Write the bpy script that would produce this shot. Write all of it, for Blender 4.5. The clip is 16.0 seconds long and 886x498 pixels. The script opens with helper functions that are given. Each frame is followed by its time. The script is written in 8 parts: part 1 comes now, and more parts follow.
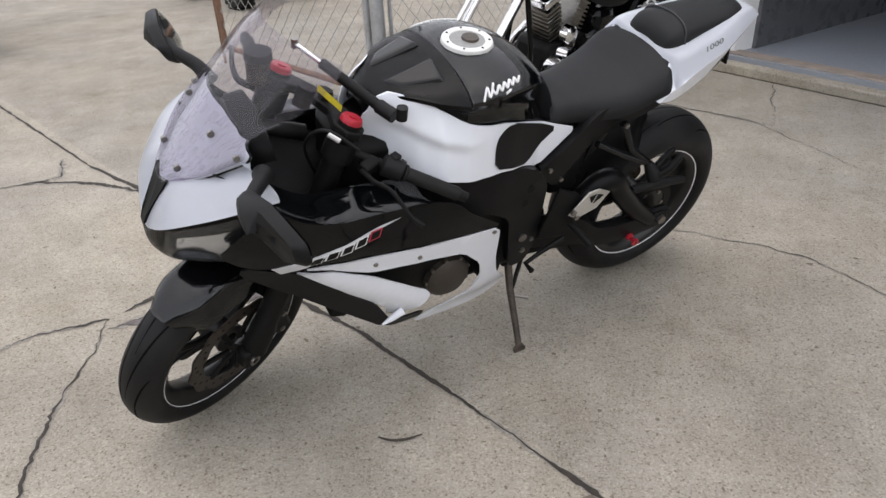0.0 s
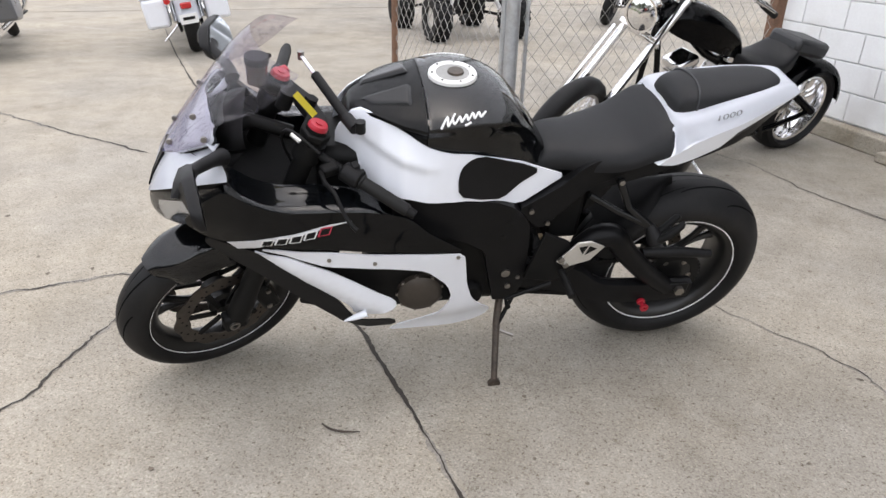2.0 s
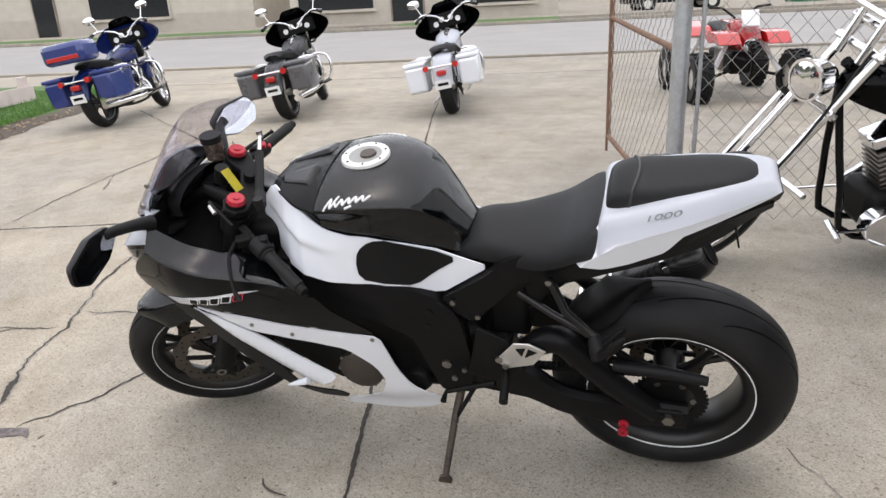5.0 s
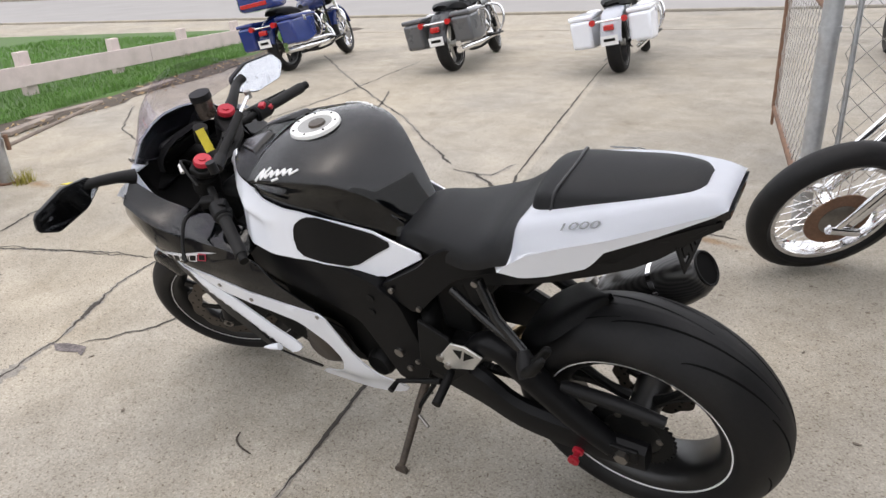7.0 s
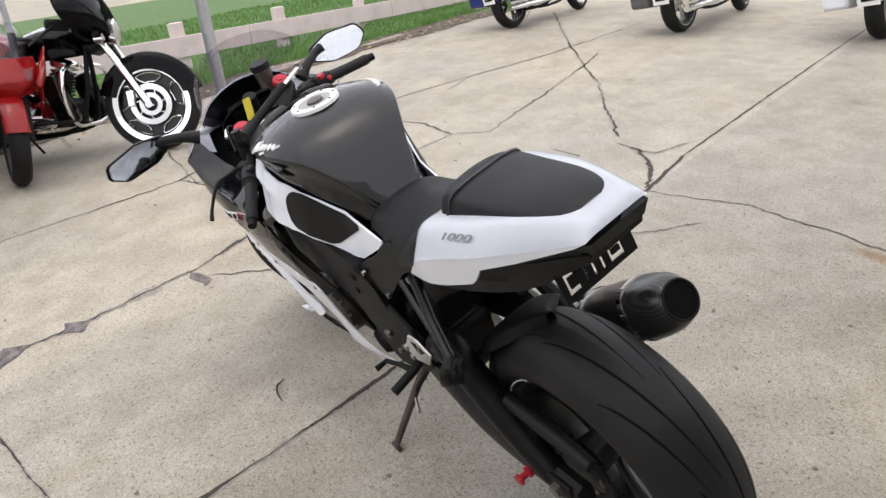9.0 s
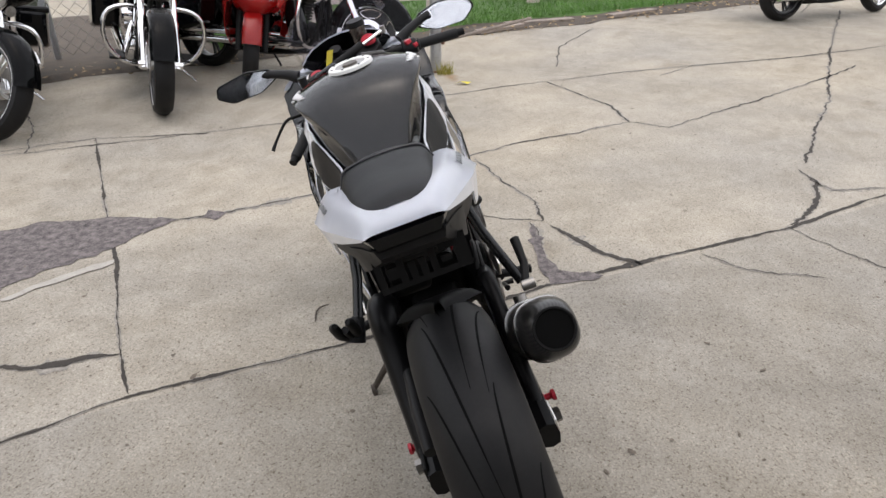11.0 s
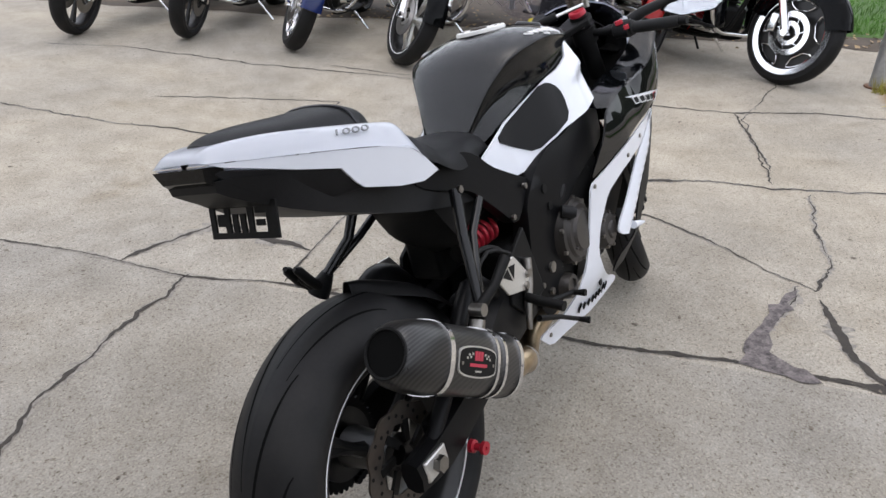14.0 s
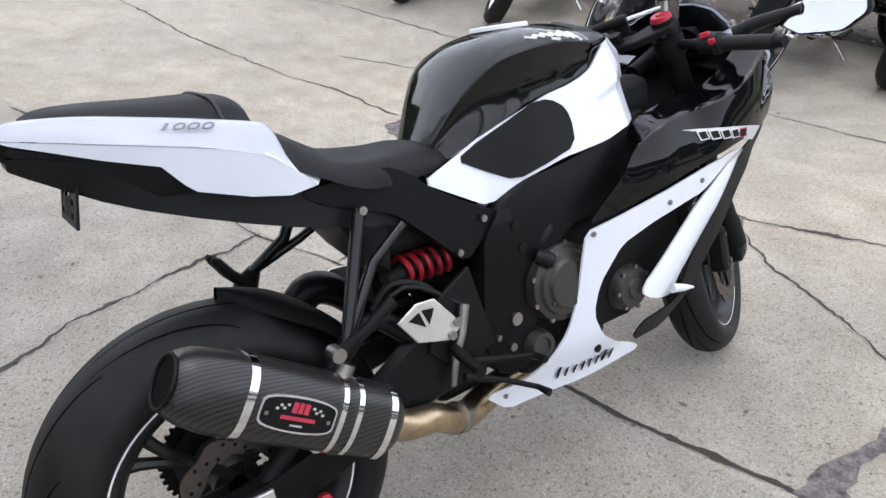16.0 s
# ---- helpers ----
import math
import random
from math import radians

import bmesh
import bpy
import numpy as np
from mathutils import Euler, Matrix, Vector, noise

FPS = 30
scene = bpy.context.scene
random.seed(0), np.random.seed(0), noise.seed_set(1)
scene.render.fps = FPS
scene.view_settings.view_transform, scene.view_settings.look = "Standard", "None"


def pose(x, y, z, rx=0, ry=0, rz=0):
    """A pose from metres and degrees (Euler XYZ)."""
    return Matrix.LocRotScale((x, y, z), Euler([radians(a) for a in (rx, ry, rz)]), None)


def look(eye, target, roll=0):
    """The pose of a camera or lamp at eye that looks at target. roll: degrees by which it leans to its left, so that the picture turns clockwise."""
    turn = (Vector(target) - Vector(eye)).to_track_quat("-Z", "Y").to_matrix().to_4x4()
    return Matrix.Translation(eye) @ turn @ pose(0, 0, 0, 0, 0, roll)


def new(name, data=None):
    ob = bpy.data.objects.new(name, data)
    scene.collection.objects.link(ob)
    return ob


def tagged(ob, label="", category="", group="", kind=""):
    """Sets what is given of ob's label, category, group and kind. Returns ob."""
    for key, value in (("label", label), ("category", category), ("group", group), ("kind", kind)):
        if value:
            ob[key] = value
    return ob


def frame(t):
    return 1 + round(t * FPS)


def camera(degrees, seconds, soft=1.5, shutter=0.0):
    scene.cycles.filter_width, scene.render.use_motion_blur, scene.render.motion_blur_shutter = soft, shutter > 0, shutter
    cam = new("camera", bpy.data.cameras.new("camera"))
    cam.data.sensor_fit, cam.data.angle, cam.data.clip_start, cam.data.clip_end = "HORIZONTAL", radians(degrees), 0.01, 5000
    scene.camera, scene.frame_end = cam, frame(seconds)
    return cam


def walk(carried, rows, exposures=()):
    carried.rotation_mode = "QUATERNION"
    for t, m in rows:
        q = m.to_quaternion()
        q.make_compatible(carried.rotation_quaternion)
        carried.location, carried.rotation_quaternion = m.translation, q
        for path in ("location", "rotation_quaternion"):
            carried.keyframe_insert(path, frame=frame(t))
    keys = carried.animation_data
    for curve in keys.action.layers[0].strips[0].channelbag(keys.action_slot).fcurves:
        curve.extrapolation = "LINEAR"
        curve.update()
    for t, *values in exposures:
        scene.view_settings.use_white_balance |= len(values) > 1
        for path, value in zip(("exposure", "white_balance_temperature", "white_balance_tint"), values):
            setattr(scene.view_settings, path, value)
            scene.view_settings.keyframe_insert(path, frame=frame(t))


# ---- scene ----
cam = camera(65.2, 16.0)
# seconds, place in metres, heading, pitch and roll in degrees
ROWS = [
    (0.0, -0.0020, -0.0010, 1.3555, -1.17, -28.81, 2.36),
    (0.5, 0.2018, 0.1009, 1.3394, 4.36, -29.60, 1.47),
    (1.0, 0.4253, 0.1561, 1.3254, 12.23, -27.88, -0.25),
    (1.5, 0.5158, 0.1457, 1.2993, 15.70, -27.09, 0.07),
    (2.0, 0.6063, -0.0302, 1.3371, 18.15, -25.09, -1.36),
    (2.5, 0.7540, -0.1201, 1.3597, 19.48, -23.61, 0.14),
    (3.0, 1.0312, -0.0699, 1.3676, 22.59, -20.29, 2.24),
    (3.5, 1.1637, 0.0226, 1.3601, 24.23, -20.31, 2.48),
    (4.0, 1.1719, 0.2457, 1.3573, 28.61, -23.15, 1.04),
    (4.5, 1.2698, 0.4247, 1.3643, 35.10, -22.30, 2.32),
    (4.7, 1.3677, 0.4954, 1.3732, 39.38, -21.21, 2.53),
    (6.8, 1.6369, 1.1506, 1.3586, 59.55, -23.24, 3.74),
    (7.0, 1.6961, 1.2051, 1.3609, 61.95, -23.28, 3.20),
    (7.5, 1.7481, 1.3400, 1.3406, 62.48, -25.79, 4.25),
    (8.0, 1.6963, 1.5148, 1.3401, 66.27, -29.05, 4.52),
    (8.5, 1.6837, 1.6349, 1.3507, 73.60, -29.93, 4.98),
    (9.0, 1.8092, 1.8437, 1.3630, 83.22, -25.26, 5.28),
    (9.2, 1.8605, 1.9303, 1.3606, 85.62, -25.02, 4.66),
    (11.3, 1.8179, 2.6283, 1.4150, 111.39, -26.57, 0.94),
    (11.5, 1.8179, 2.7175, 1.3852, 114.15, -25.56, 1.80),
    (12.0, 1.7061, 2.8177, 1.3689, 118.09, -26.74, 2.22),
    (12.5, 1.5595, 2.8912, 1.3842, 125.30, -28.58, 1.28),
    (13.0, 1.3981, 3.0418, 1.3751, 134.66, -27.24, 1.06),
    (13.5, 1.2552, 3.2016, 1.3875, 144.34, -26.81, -1.40),
    (14.0, 1.0845, 3.1918, 1.3648, 149.19, -29.23, -0.65),
    (14.5, 0.9089, 3.1395, 1.3722, 155.11, -32.03, -0.77),
    (15.0, 0.7257, 3.1887, 1.3640, 161.92, -33.23, -0.65),
    (15.5, 0.5560, 3.2609, 1.3831, 168.41, -30.90, -1.62),
    (16.0, 0.4216, 3.1782, 1.3597, 171.64, -31.47, -1.26),
]
walk(cam, [(t, pose(x, y, z, 90 + pitch, roll, yaw)) for t, x, y, z, yaw, pitch, roll in ROWS],
     [(0.0, 1.04, 6820, 12), (1.0, 1.32, 6800, 12), (2.5, 1.38, 6800, 12), (4.5, 1.3, 6850, 12), (7.0, 1.29, 6900, 12), (9.0, 1.34, 6900, 12), (11.5, 1.11, 6820, 12), (13.0, 1.1, 6680, 12), (14.0, 1.12, 6550, 12), (15.0, 1.24, 6430, 12), (16.0, 1.37, 6330, 12)])

# ---- world and light: a bright overcast day ----
world = bpy.data.worlds.new("sky")
scene.world = world
world.use_nodes = True
wn = world.node_tree.nodes
sky = wn.new("ShaderNodeTexSky")
sky.sky_type, sky.sun_disc = "NISHITA", False
sky.sun_elevation, sky.sun_rotation = radians(88), radians(152)
sky.air_density, sky.dust_density, sky.ozone_density = 1.0, 1.2, 1.0
hsv = wn.new("ShaderNodeHueSaturation")
hsv.inputs["Saturation"].default_value = 0.38
world.node_tree.links.new(sky.outputs[0], hsv.inputs["Color"])
world.node_tree.links.new(hsv.outputs[0], wn["Background"].inputs[0])
wn["Background"].inputs[1].default_value = 0.15
sun_data = bpy.data.lights.new("sun", "SUN")
sun_data.energy, sun_data.angle, sun_data.color = 0.65, radians(170), (1.0, 0.97, 0.93)
sun = new("sun", sun_data)
sun.matrix_world = look((0.4, 0.6, 9), (0, 1, 0))


# ---- materials ----
def mat(name, color, rough=0.5, metal=0.0, vary=0.12, scale=8.0, fine=60.0, bump=0.0, coat=0.0, dirt=None, dirt_amount=0.0, spec=0.5):
    """A surface with variation at two scales, and optional patchy dirt."""
    m = bpy.data.materials.new(name)
    m.use_nodes = True
    nt = m.node_tree
    nodes, links = nt.nodes, nt.links
    bsdf = nodes["Principled BSDF"]
    tc = nodes.new("ShaderNodeTexCoord")
    n1, n2 = nodes.new("ShaderNodeTexNoise"), nodes.new("ShaderNodeTexNoise")
    n1.inputs["Scale"].default_value, n1.inputs["Detail"].default_value = scale, 5
    n2.inputs["Scale"].default_value, n2.inputs["Detail"].default_value = fine, 3
    links.new(tc.outputs["Object"], n1.inputs["Vector"])
    links.new(tc.outputs["Object"], n2.inputs["Vector"])
    mix = nodes.new("ShaderNodeMix")
    mix.data_type = "FLOAT"
    mix.inputs["Factor"].default_value = 0.4
    links.new(n1.outputs["Fac"], mix.inputs["A"])
    links.new(n2.outputs["Fac"], mix.inputs["B"])
    ramp = nodes.new("ShaderNodeValToRGB")
    lo, hi = [max(0.0, c * (1 - vary)) for c in color], [min(1.0, c * (1 + vary)) for c in color]
    ramp.color_ramp.elements[0].position, ramp.color_ramp.elements[0].color = 0.3, (*lo, 1)
    ramp.color_ramp.elements[1].position, ramp.color_ramp.elements[1].color = 0.7, (*hi, 1)
    links.new(mix.outputs["Result"], ramp.inputs["Fac"])
    out = ramp.outputs["Color"]
    if dirt:
        n3 = nodes.new("ShaderNodeTexNoise")
        n3.inputs["Scale"].default_value, n3.inputs["Detail"].default_value = scale * 0.6, 6
        links.new(tc.outputs["Object"], n3.inputs["Vector"])
        r3 = nodes.new("ShaderNodeMapRange")
        r3.inputs["From Min"].default_value, r3.inputs["From Max"].default_value = 0.5, 0.7
        r3.inputs["To Max"].default_value = dirt_amount
        links.new(n3.outputs["Fac"], r3.inputs["Value"])
        cm = nodes.new("ShaderNodeMix")
        cm.data_type = "RGBA"
        links.new(r3.outputs["Result"], cm.inputs["Factor"])
        links.new(out, cm.inputs["A"])
        cm.inputs["B"].default_value = (*dirt, 1)
        out = cm.outputs["Result"]
    links.new(out, bsdf.inputs["Base Color"])
    rr = nodes.new("ShaderNodeMapRange")
    rr.inputs["To Min"].default_value, rr.inputs["To Max"].default_value = max(0.02, rough * 0.8), min(1.0, rough * 1.2)
    links.new(n1.outputs["Fac"], rr.inputs["Value"])
    links.new(rr.outputs["Result"], bsdf.inputs["Roughness"])
    bsdf.inputs["Metallic"].default_value = metal
    bsdf.inputs["Coat Weight"].default_value = coat
    bsdf.inputs["Coat Roughness"].default_value = 0.04
    bsdf.inputs["Specular IOR Level"].default_value = spec
    if bump:
        b = nodes.new("ShaderNodeBump")
        b.inputs["Strength"].default_value, b.inputs["Distance"].default_value = bump, 0.002
        links.new(mix.outputs["Result"], b.inputs["Height"])
        links.new(b.outputs["Normal"], bsdf.inputs["Normal"])
    return m


def concrete_mat(name, base, stain, speck=0.6, stains=(), slab=None):
    """Weathered broom-finished concrete: pale and dark aggregate, blotches, grime."""
    m = bpy.data.materials.new(name)
    m.use_nodes = True
    nt = m.node_tree
    nodes, links = nt.nodes, nt.links
    bsdf = nodes["Principled BSDF"]
    tc = nodes.new("ShaderNodeTexCoord")

    def noise_node(scale, detail, rough=0.55):
        n = nodes.new("ShaderNodeTexNoise")
        n.inputs["Scale"].default_value, n.inputs["Detail"].default_value, n.inputs["Roughness"].default_value = scale, detail, rough
        links.new(tc.outputs["Object"], n.inputs["Vector"])
        return n.outputs["Fac"]

    def ramp_node(fac, p0, c0, p1, c1):
        r = nodes.new("ShaderNodeValToRGB")
        r.color_ramp.elements[0].position, r.color_ramp.elements[0].color = p0, (*c0, 1)
        r.color_ramp.elements[1].position, r.color_ramp.elements[1].color = p1, (*c1, 1)
        links.new(fac, r.inputs["Fac"])
        return r.outputs["Color"]

    def blend(kind, fac, a, b):
        x = nodes.new("ShaderNodeMix")
        x.data_type, x.blend_type = "RGBA", kind
        x.inputs["Factor"].default_value = fac
        links.new(a, x.inputs["A"])
        links.new(b, x.inputs["B"])
        return x.outputs["Result"]

    broad = ramp_node(noise_node(0.9, 6), 0.3, [c * 0.84 for c in base], 0.72, [c * 1.10 for c in base])
    mid = ramp_node(noise_node(5.0, 7, 0.7), 0.34, (0.86, 0.85, 0.83), 0.66, (1.06, 1.06, 1.06))
    col = blend("MULTIPLY", 0.9, broad, mid)
    tint = ramp_node(noise_node(0.45, 4, 0.6), 0.36, (0.97, 0.985, 1.02), 0.64, (1.035, 1.0, 0.935))
    col = blend("MULTIPLY", 0.7, col, tint)
    worn = ramp_node(noise_node(2.6, 8, 0.75), 0.42, (0.86, 0.85, 0.83), 0.56, (1.04, 1.04, 1.04))
    col = blend("MULTIPLY", 0.65, col, worn)
    grit_f = noise_node(150.0, 3, 0.75)
    grit = ramp_node(grit_f, 0.36, (0.62, 0.60, 0.57), 0.60, (1.18, 1.18, 1.18))
    col = blend("MULTIPLY", speck, col, grit)
    vor = nodes.new("ShaderNodeTexVoronoi")
    vor.inputs["Scale"].default_value = 190.0
    links.new(tc.outputs["Object"], vor.inputs["Vector"])
    bw = nodes.new("ShaderNodeSeparateColor")
    links.new(vor.outputs["Color"], bw.inputs["Color"])
    stones = ramp_node(bw.outputs["Red"], 0.05, (0.50, 0.47, 0.43), 0.26, (1.0, 1.0, 1.0))
    col = blend("MULTIPLY", speck, col, stones)
    pale = ramp_node(bw.outputs["Green"], 0.78, (1, 1, 1), 0.92, (1.38, 1.36, 1.33))
    col = blend("MULTIPLY", speck, col, pale)
    pits = ramp_node(noise_node(70.0, 3, 0.6), 0.60, (1, 1, 1), 0.67, (0.38, 0.34, 0.30))
    col = blend("MULTIPLY", 0.8, col, pits)
    spots = ramp_node(noise_node(16.0, 4, 0.7), 0.68, (1, 1, 1), 0.8, stain)
    col = blend("MULTIPLY", 0.75, col, spots)
    grime = ramp_node(noise_node(1.7, 8, 0.7), 0.58, (1, 1, 1), 0.75, (0.72, 0.68, 0.62))
    col = blend("MULTIPLY", 0.9, col, grime)
    if slab:
        # beyond the joint line the concrete is of a greyer pour
        (px, py), (nx, ny), grey = slab
        dt = nodes.new("ShaderNodeVectorMath")
        dt.operation, dt.inputs[1].default_value = "DOT_PRODUCT", (nx, ny, 0)
        links.new(tc.outputs["Object"], dt.inputs[0])
        pour = ramp_node(dt.outputs["Value"], 0.0, (1, 1, 1), 1.0, grey)
        step = nodes.new("ShaderNodeMapRange")
        step.inputs["From Min"].default_value, step.inputs["From Max"].default_value = px * nx + py * ny - 0.004, px * nx + py * ny + 0.004
        links.new(dt.outputs["Value"], step.inputs["Value"])
        for lk in list(links):
            if lk.to_node == pour.node and lk.to_socket.name == "Fac":
                links.remove(lk)
        links.new(step.outputs["Result"], pour.node.inputs["Fac"])
        col = blend("MULTIPLY", 1.0, col, pour)
    for x, y, sx, sy, turn_deg in stains:
        mp = nodes.new("ShaderNodeMapping")
        mp.vector_type = "TEXTURE"
        mp.inputs["Location"].default_value, mp.inputs["Rotation"].default_value, mp.inputs["Scale"].default_value = (x, y, 0), (0, 0, radians(turn_deg)), (sx, sy, 1)
        links.new(tc.outputs["Object"], mp.inputs["Vector"])
        ln = nodes.new("ShaderNodeVectorMath")
        ln.operation = "LENGTH"
        links.new(mp.outputs["Vector"], ln.inputs[0])
        ad = nodes.new("ShaderNodeMath")
        links.new(ln.outputs["Value"], ad.inputs[0])
        links.new(noise_node(9.0, 5, 0.65), ad.inputs[1])
        rust = ramp_node(ad.outputs["Value"], 0.55, (0.72, 0.5, 0.32), 1.5, (1, 1, 1))
        col = blend("MULTIPLY", 0.8, col, rust)
    links.new(col, bsdf.inputs["Base Color"])
    bsdf.inputs["Roughness"].default_value = 0.9
    bsdf.inputs["Specular IOR Level"].default_value = 0.25
    b = nodes.new("ShaderNodeBump")
    b.inputs["Strength"].default_value, b.inputs["Distance"].default_value = 0.5, 0.002
    links.new(grit_f, b.inputs["Height"])
    links.new(b.outputs["Normal"], bsdf.inputs["Normal"])
    return m


def glass_mat(name, color, rough=0.02, clear=0.7, haze=0.15):
    """Tinted sheet: partly see-through, partly a glossy coat."""
    m = bpy.data.materials.new(name)
    m.use_nodes = True
    nt = m.node_tree
    bsdf = nt.nodes["Principled BSDF"]
    bsdf.inputs["Base Color"].default_value = (*[c * haze for c in color], 1)
    bsdf.inputs["Roughness"].default_value = rough
    tr, mx = nt.nodes.new("ShaderNodeBsdfTransparent"), nt.nodes.new("ShaderNodeMixShader")
    tr.inputs[0].default_value = (*color, 1)
    mx.inputs[0].default_value = clear
    nt.links.new(bsdf.outputs[0], mx.inputs[1])
    nt.links.new(tr.outputs[0], mx.inputs[2])
    gl, lw, top = nt.nodes.new("ShaderNodeBsdfGlossy"), nt.nodes.new("ShaderNodeLayerWeight"), nt.nodes.new("ShaderNodeMixShader")
    gl.inputs["Roughness"].default_value = rough
    pw, sc = nt.nodes.new("ShaderNodeMath"), nt.nodes.new("ShaderNodeMath")
    pw.operation, sc.operation = "POWER", "MULTIPLY_ADD"
    pw.inputs[1].default_value, sc.inputs[1].default_value, sc.inputs[2].default_value = 4.0, 0.5, 0.03
    lw.inputs["Blend"].default_value = 0.5
    nt.links.new(lw.outputs["Facing"], pw.inputs[0])
    nt.links.new(pw.outputs[0], sc.inputs[0])
    nt.links.new(sc.outputs[0], top.inputs[0])
    nt.links.new(mx.outputs[0], top.inputs[1])
    nt.links.new(gl.outputs[0], top.inputs[2])
    nt.links.new(top.outputs[0], nt.nodes["Material Output"].inputs[0])
    return m


M_CONC = concrete_mat("concrete", (0.381, 0.352, 0.301), (0.45, 0.42, 0.38), speck=0.5, slab=((-0.25, 1.866), (0.735, 0.678), (0.86, 0.87, 0.89)), stains=((-0.45, 3.75, 0.42, 0.10, 18), (-0.05, 3.95, 0.25, 0.08, 10), (-3.85, 0.8, 0.35, 0.14, 35)))
M_TWIG = mat("dark_bark", (0.05, 0.038, 0.03), 0.85, vary=0.4, scale=60, fine=300, bump=0.4)
M_CRACK = mat("crack_dirt", (0.037, 0.031, 0.025), 0.95, vary=0.5, scale=20, fine=200, bump=0.8)
M_PATCH = mat("asphalt_patch", (0.125, 0.108, 0.105), 0.95, vary=0.9, scale=30, fine=130, bump=1.0)
M_SPALL = mat("spalled_edge", (0.25, 0.23, 0.20), 0.95, vary=0.5, scale=45, fine=150, bump=0.8)
M_GLOSS = mat("gloss_black_paint", (0.003, 0.0034, 0.004), 0.035, vary=0.25, fine=20, spec=0.22)
M_TANK = mat("black_metallic_paint", (0.005, 0.0058, 0.007), 0.07, vary=0.2, fine=400, spec=0.68, coat=0.6)
M_SATIN = mat("satin_black_cover", (0.006, 0.0064, 0.007), 0.25, vary=0.25, fine=90, spec=0.38)
M_FRAME = mat("satin_black_frame", (0.006, 0.006, 0.0065), 0.36, vary=0.25, fine=90, bump=0.05, spec=0.14)
M_PLASTIC = mat("black_plastic", (0.008, 0.008, 0.0085), 0.5, vary=0.3, fine=150, bump=0.12, spec=0.2)
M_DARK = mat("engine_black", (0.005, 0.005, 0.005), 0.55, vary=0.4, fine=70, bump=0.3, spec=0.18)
M_WHITE = mat("pearl_white_paint", (0.76, 0.785, 0.84), 0.2, vary=0.02, coat=0.4, fine=30)
M_STRIPE = mat("white_rim_tape", (0.75, 0.75, 0.75), 0.5, vary=0.08, fine=60)
M_SEAT = mat("black_vinyl", (0.019, 0.020, 0.0225), 0.48, vary=0.2, scale=12, fine=420, bump=0.25)
M_TYRE = mat("tyre_rubber", (0.007, 0.007, 0.0075), 0.56, vary=0.3, scale=10, fine=140, bump=0.2, dirt=(0.03, 0.028, 0.026), dirt_amount=0.35, spec=0.24)
M_RIM = mat("black_rim", (0.006, 0.006, 0.006), 0.38, vary=0.3, dirt=(0.05, 0.045, 0.04), dirt_amount=0.3)
M_STEEL = mat("worn_steel", (0.30, 0.285, 0.265), 0.35, metal=1.0, vary=0.2, fine=80)
M_ALU = mat("brushed_aluminium", (0.68, 0.67, 0.64), 0.38, metal=0.8, vary=0.12, fine=200, bump=0.1)
M_CHROME = mat("chrome", (0.82, 0.82, 0.83), 0.09, metal=1.0, vary=0.06, fine=30)
M_BRONZE = mat("bronze_engine_cover", (0.055, 0.046, 0.038), 0.42, metal=0.4, vary=0.2, fine=80)
M_CASE = mat("dark_engine_case", (0.04, 0.036, 0.033), 0.38, metal=0.3, vary=0.2, fine=80)
M_TITAN = mat("heat_tinted_pipe", (0.48, 0.37, 0.24), 0.3, metal=1.0, vary=0.3, scale=10)
def carbon_mat(name):
    m = mat(name, (0.012, 0.0115, 0.011), 0.3, vary=0.3, scale=60, fine=300)
    nt = m.node_tree
    bsdf = nt.nodes["Principled BSDF"]
    tc = nt.nodes.new("ShaderNodeTexCoord")
    mp = nt.nodes.new("ShaderNodeMapping")
    mp.inputs["Rotation"].default_value = (0.3, 0.75, 0.2)
    wv = nt.nodes.new("ShaderNodeTexWave")
    wv.inputs["Scale"].default_value = 62
    wv.bands_direction = "DIAGONAL"
    nt.links.new(tc.outputs["Object"], mp.inputs["Vector"])
    nt.links.new(mp.outputs["Vector"], wv.inputs["Vector"])
    rp = nt.nodes.new("ShaderNodeValToRGB")
    rp.color_ramp.elements[0].color, rp.color_ramp.elements[1].color = (0.006, 0.006, 0.006, 1), (0.032, 0.031, 0.030, 1)
    nt.links.new(wv.outputs["Fac"], rp.inputs["Fac"])
    nt.links.new(rp.outputs["Color"], bsdf.inputs["Base Color"])
    return m


M_CARBON = carbon_mat("carbon_fibre")
M_DISC = mat("brake_disc", (0.10, 0.088, 0.078), 0.5, metal=0.9, vary=0.25, fine=100, dirt=(0.12, 0.07, 0.04), dirt_amount=0.5)
M_RED = mat("red_anodised", (0.40, 0.016, 0.032), 0.35, metal=0.2, vary=0.15)
M_REDP = mat("red_paint", (0.42, 0.012, 0.012), 0.22, vary=0.1, coat=0.5)
M_DECAL_RED = mat("red_decal", (0.45, 0.03, 0.06), 0.4, vary=0.1)
M_DECAL_GREY = mat("grey_decal", (0.18, 0.19, 0.2), 0.4, vary=0.1)
M_YELLOW = mat("yellow_tag", (0.62, 0.52, 0.03), 0.5, vary=0.12)
M_PAD = mat("black_grip_pad", (0.006, 0.006, 0.0065), 0.45, vary=0.3, fine=300, bump=0.4, spec=0.2)
M_SCREEN = glass_mat("smoked_screen", (0.88, 0.855, 0.91), clear=0.90, haze=0.26)
M_LENS = glass_mat("clear_lens", (0.9, 0.92, 0.95), clear=0.85)
M_MIRROR = mat("mirror_glass", (0.85, 0.87, 0.9), 0.03, metal=1.0, vary=0.01)
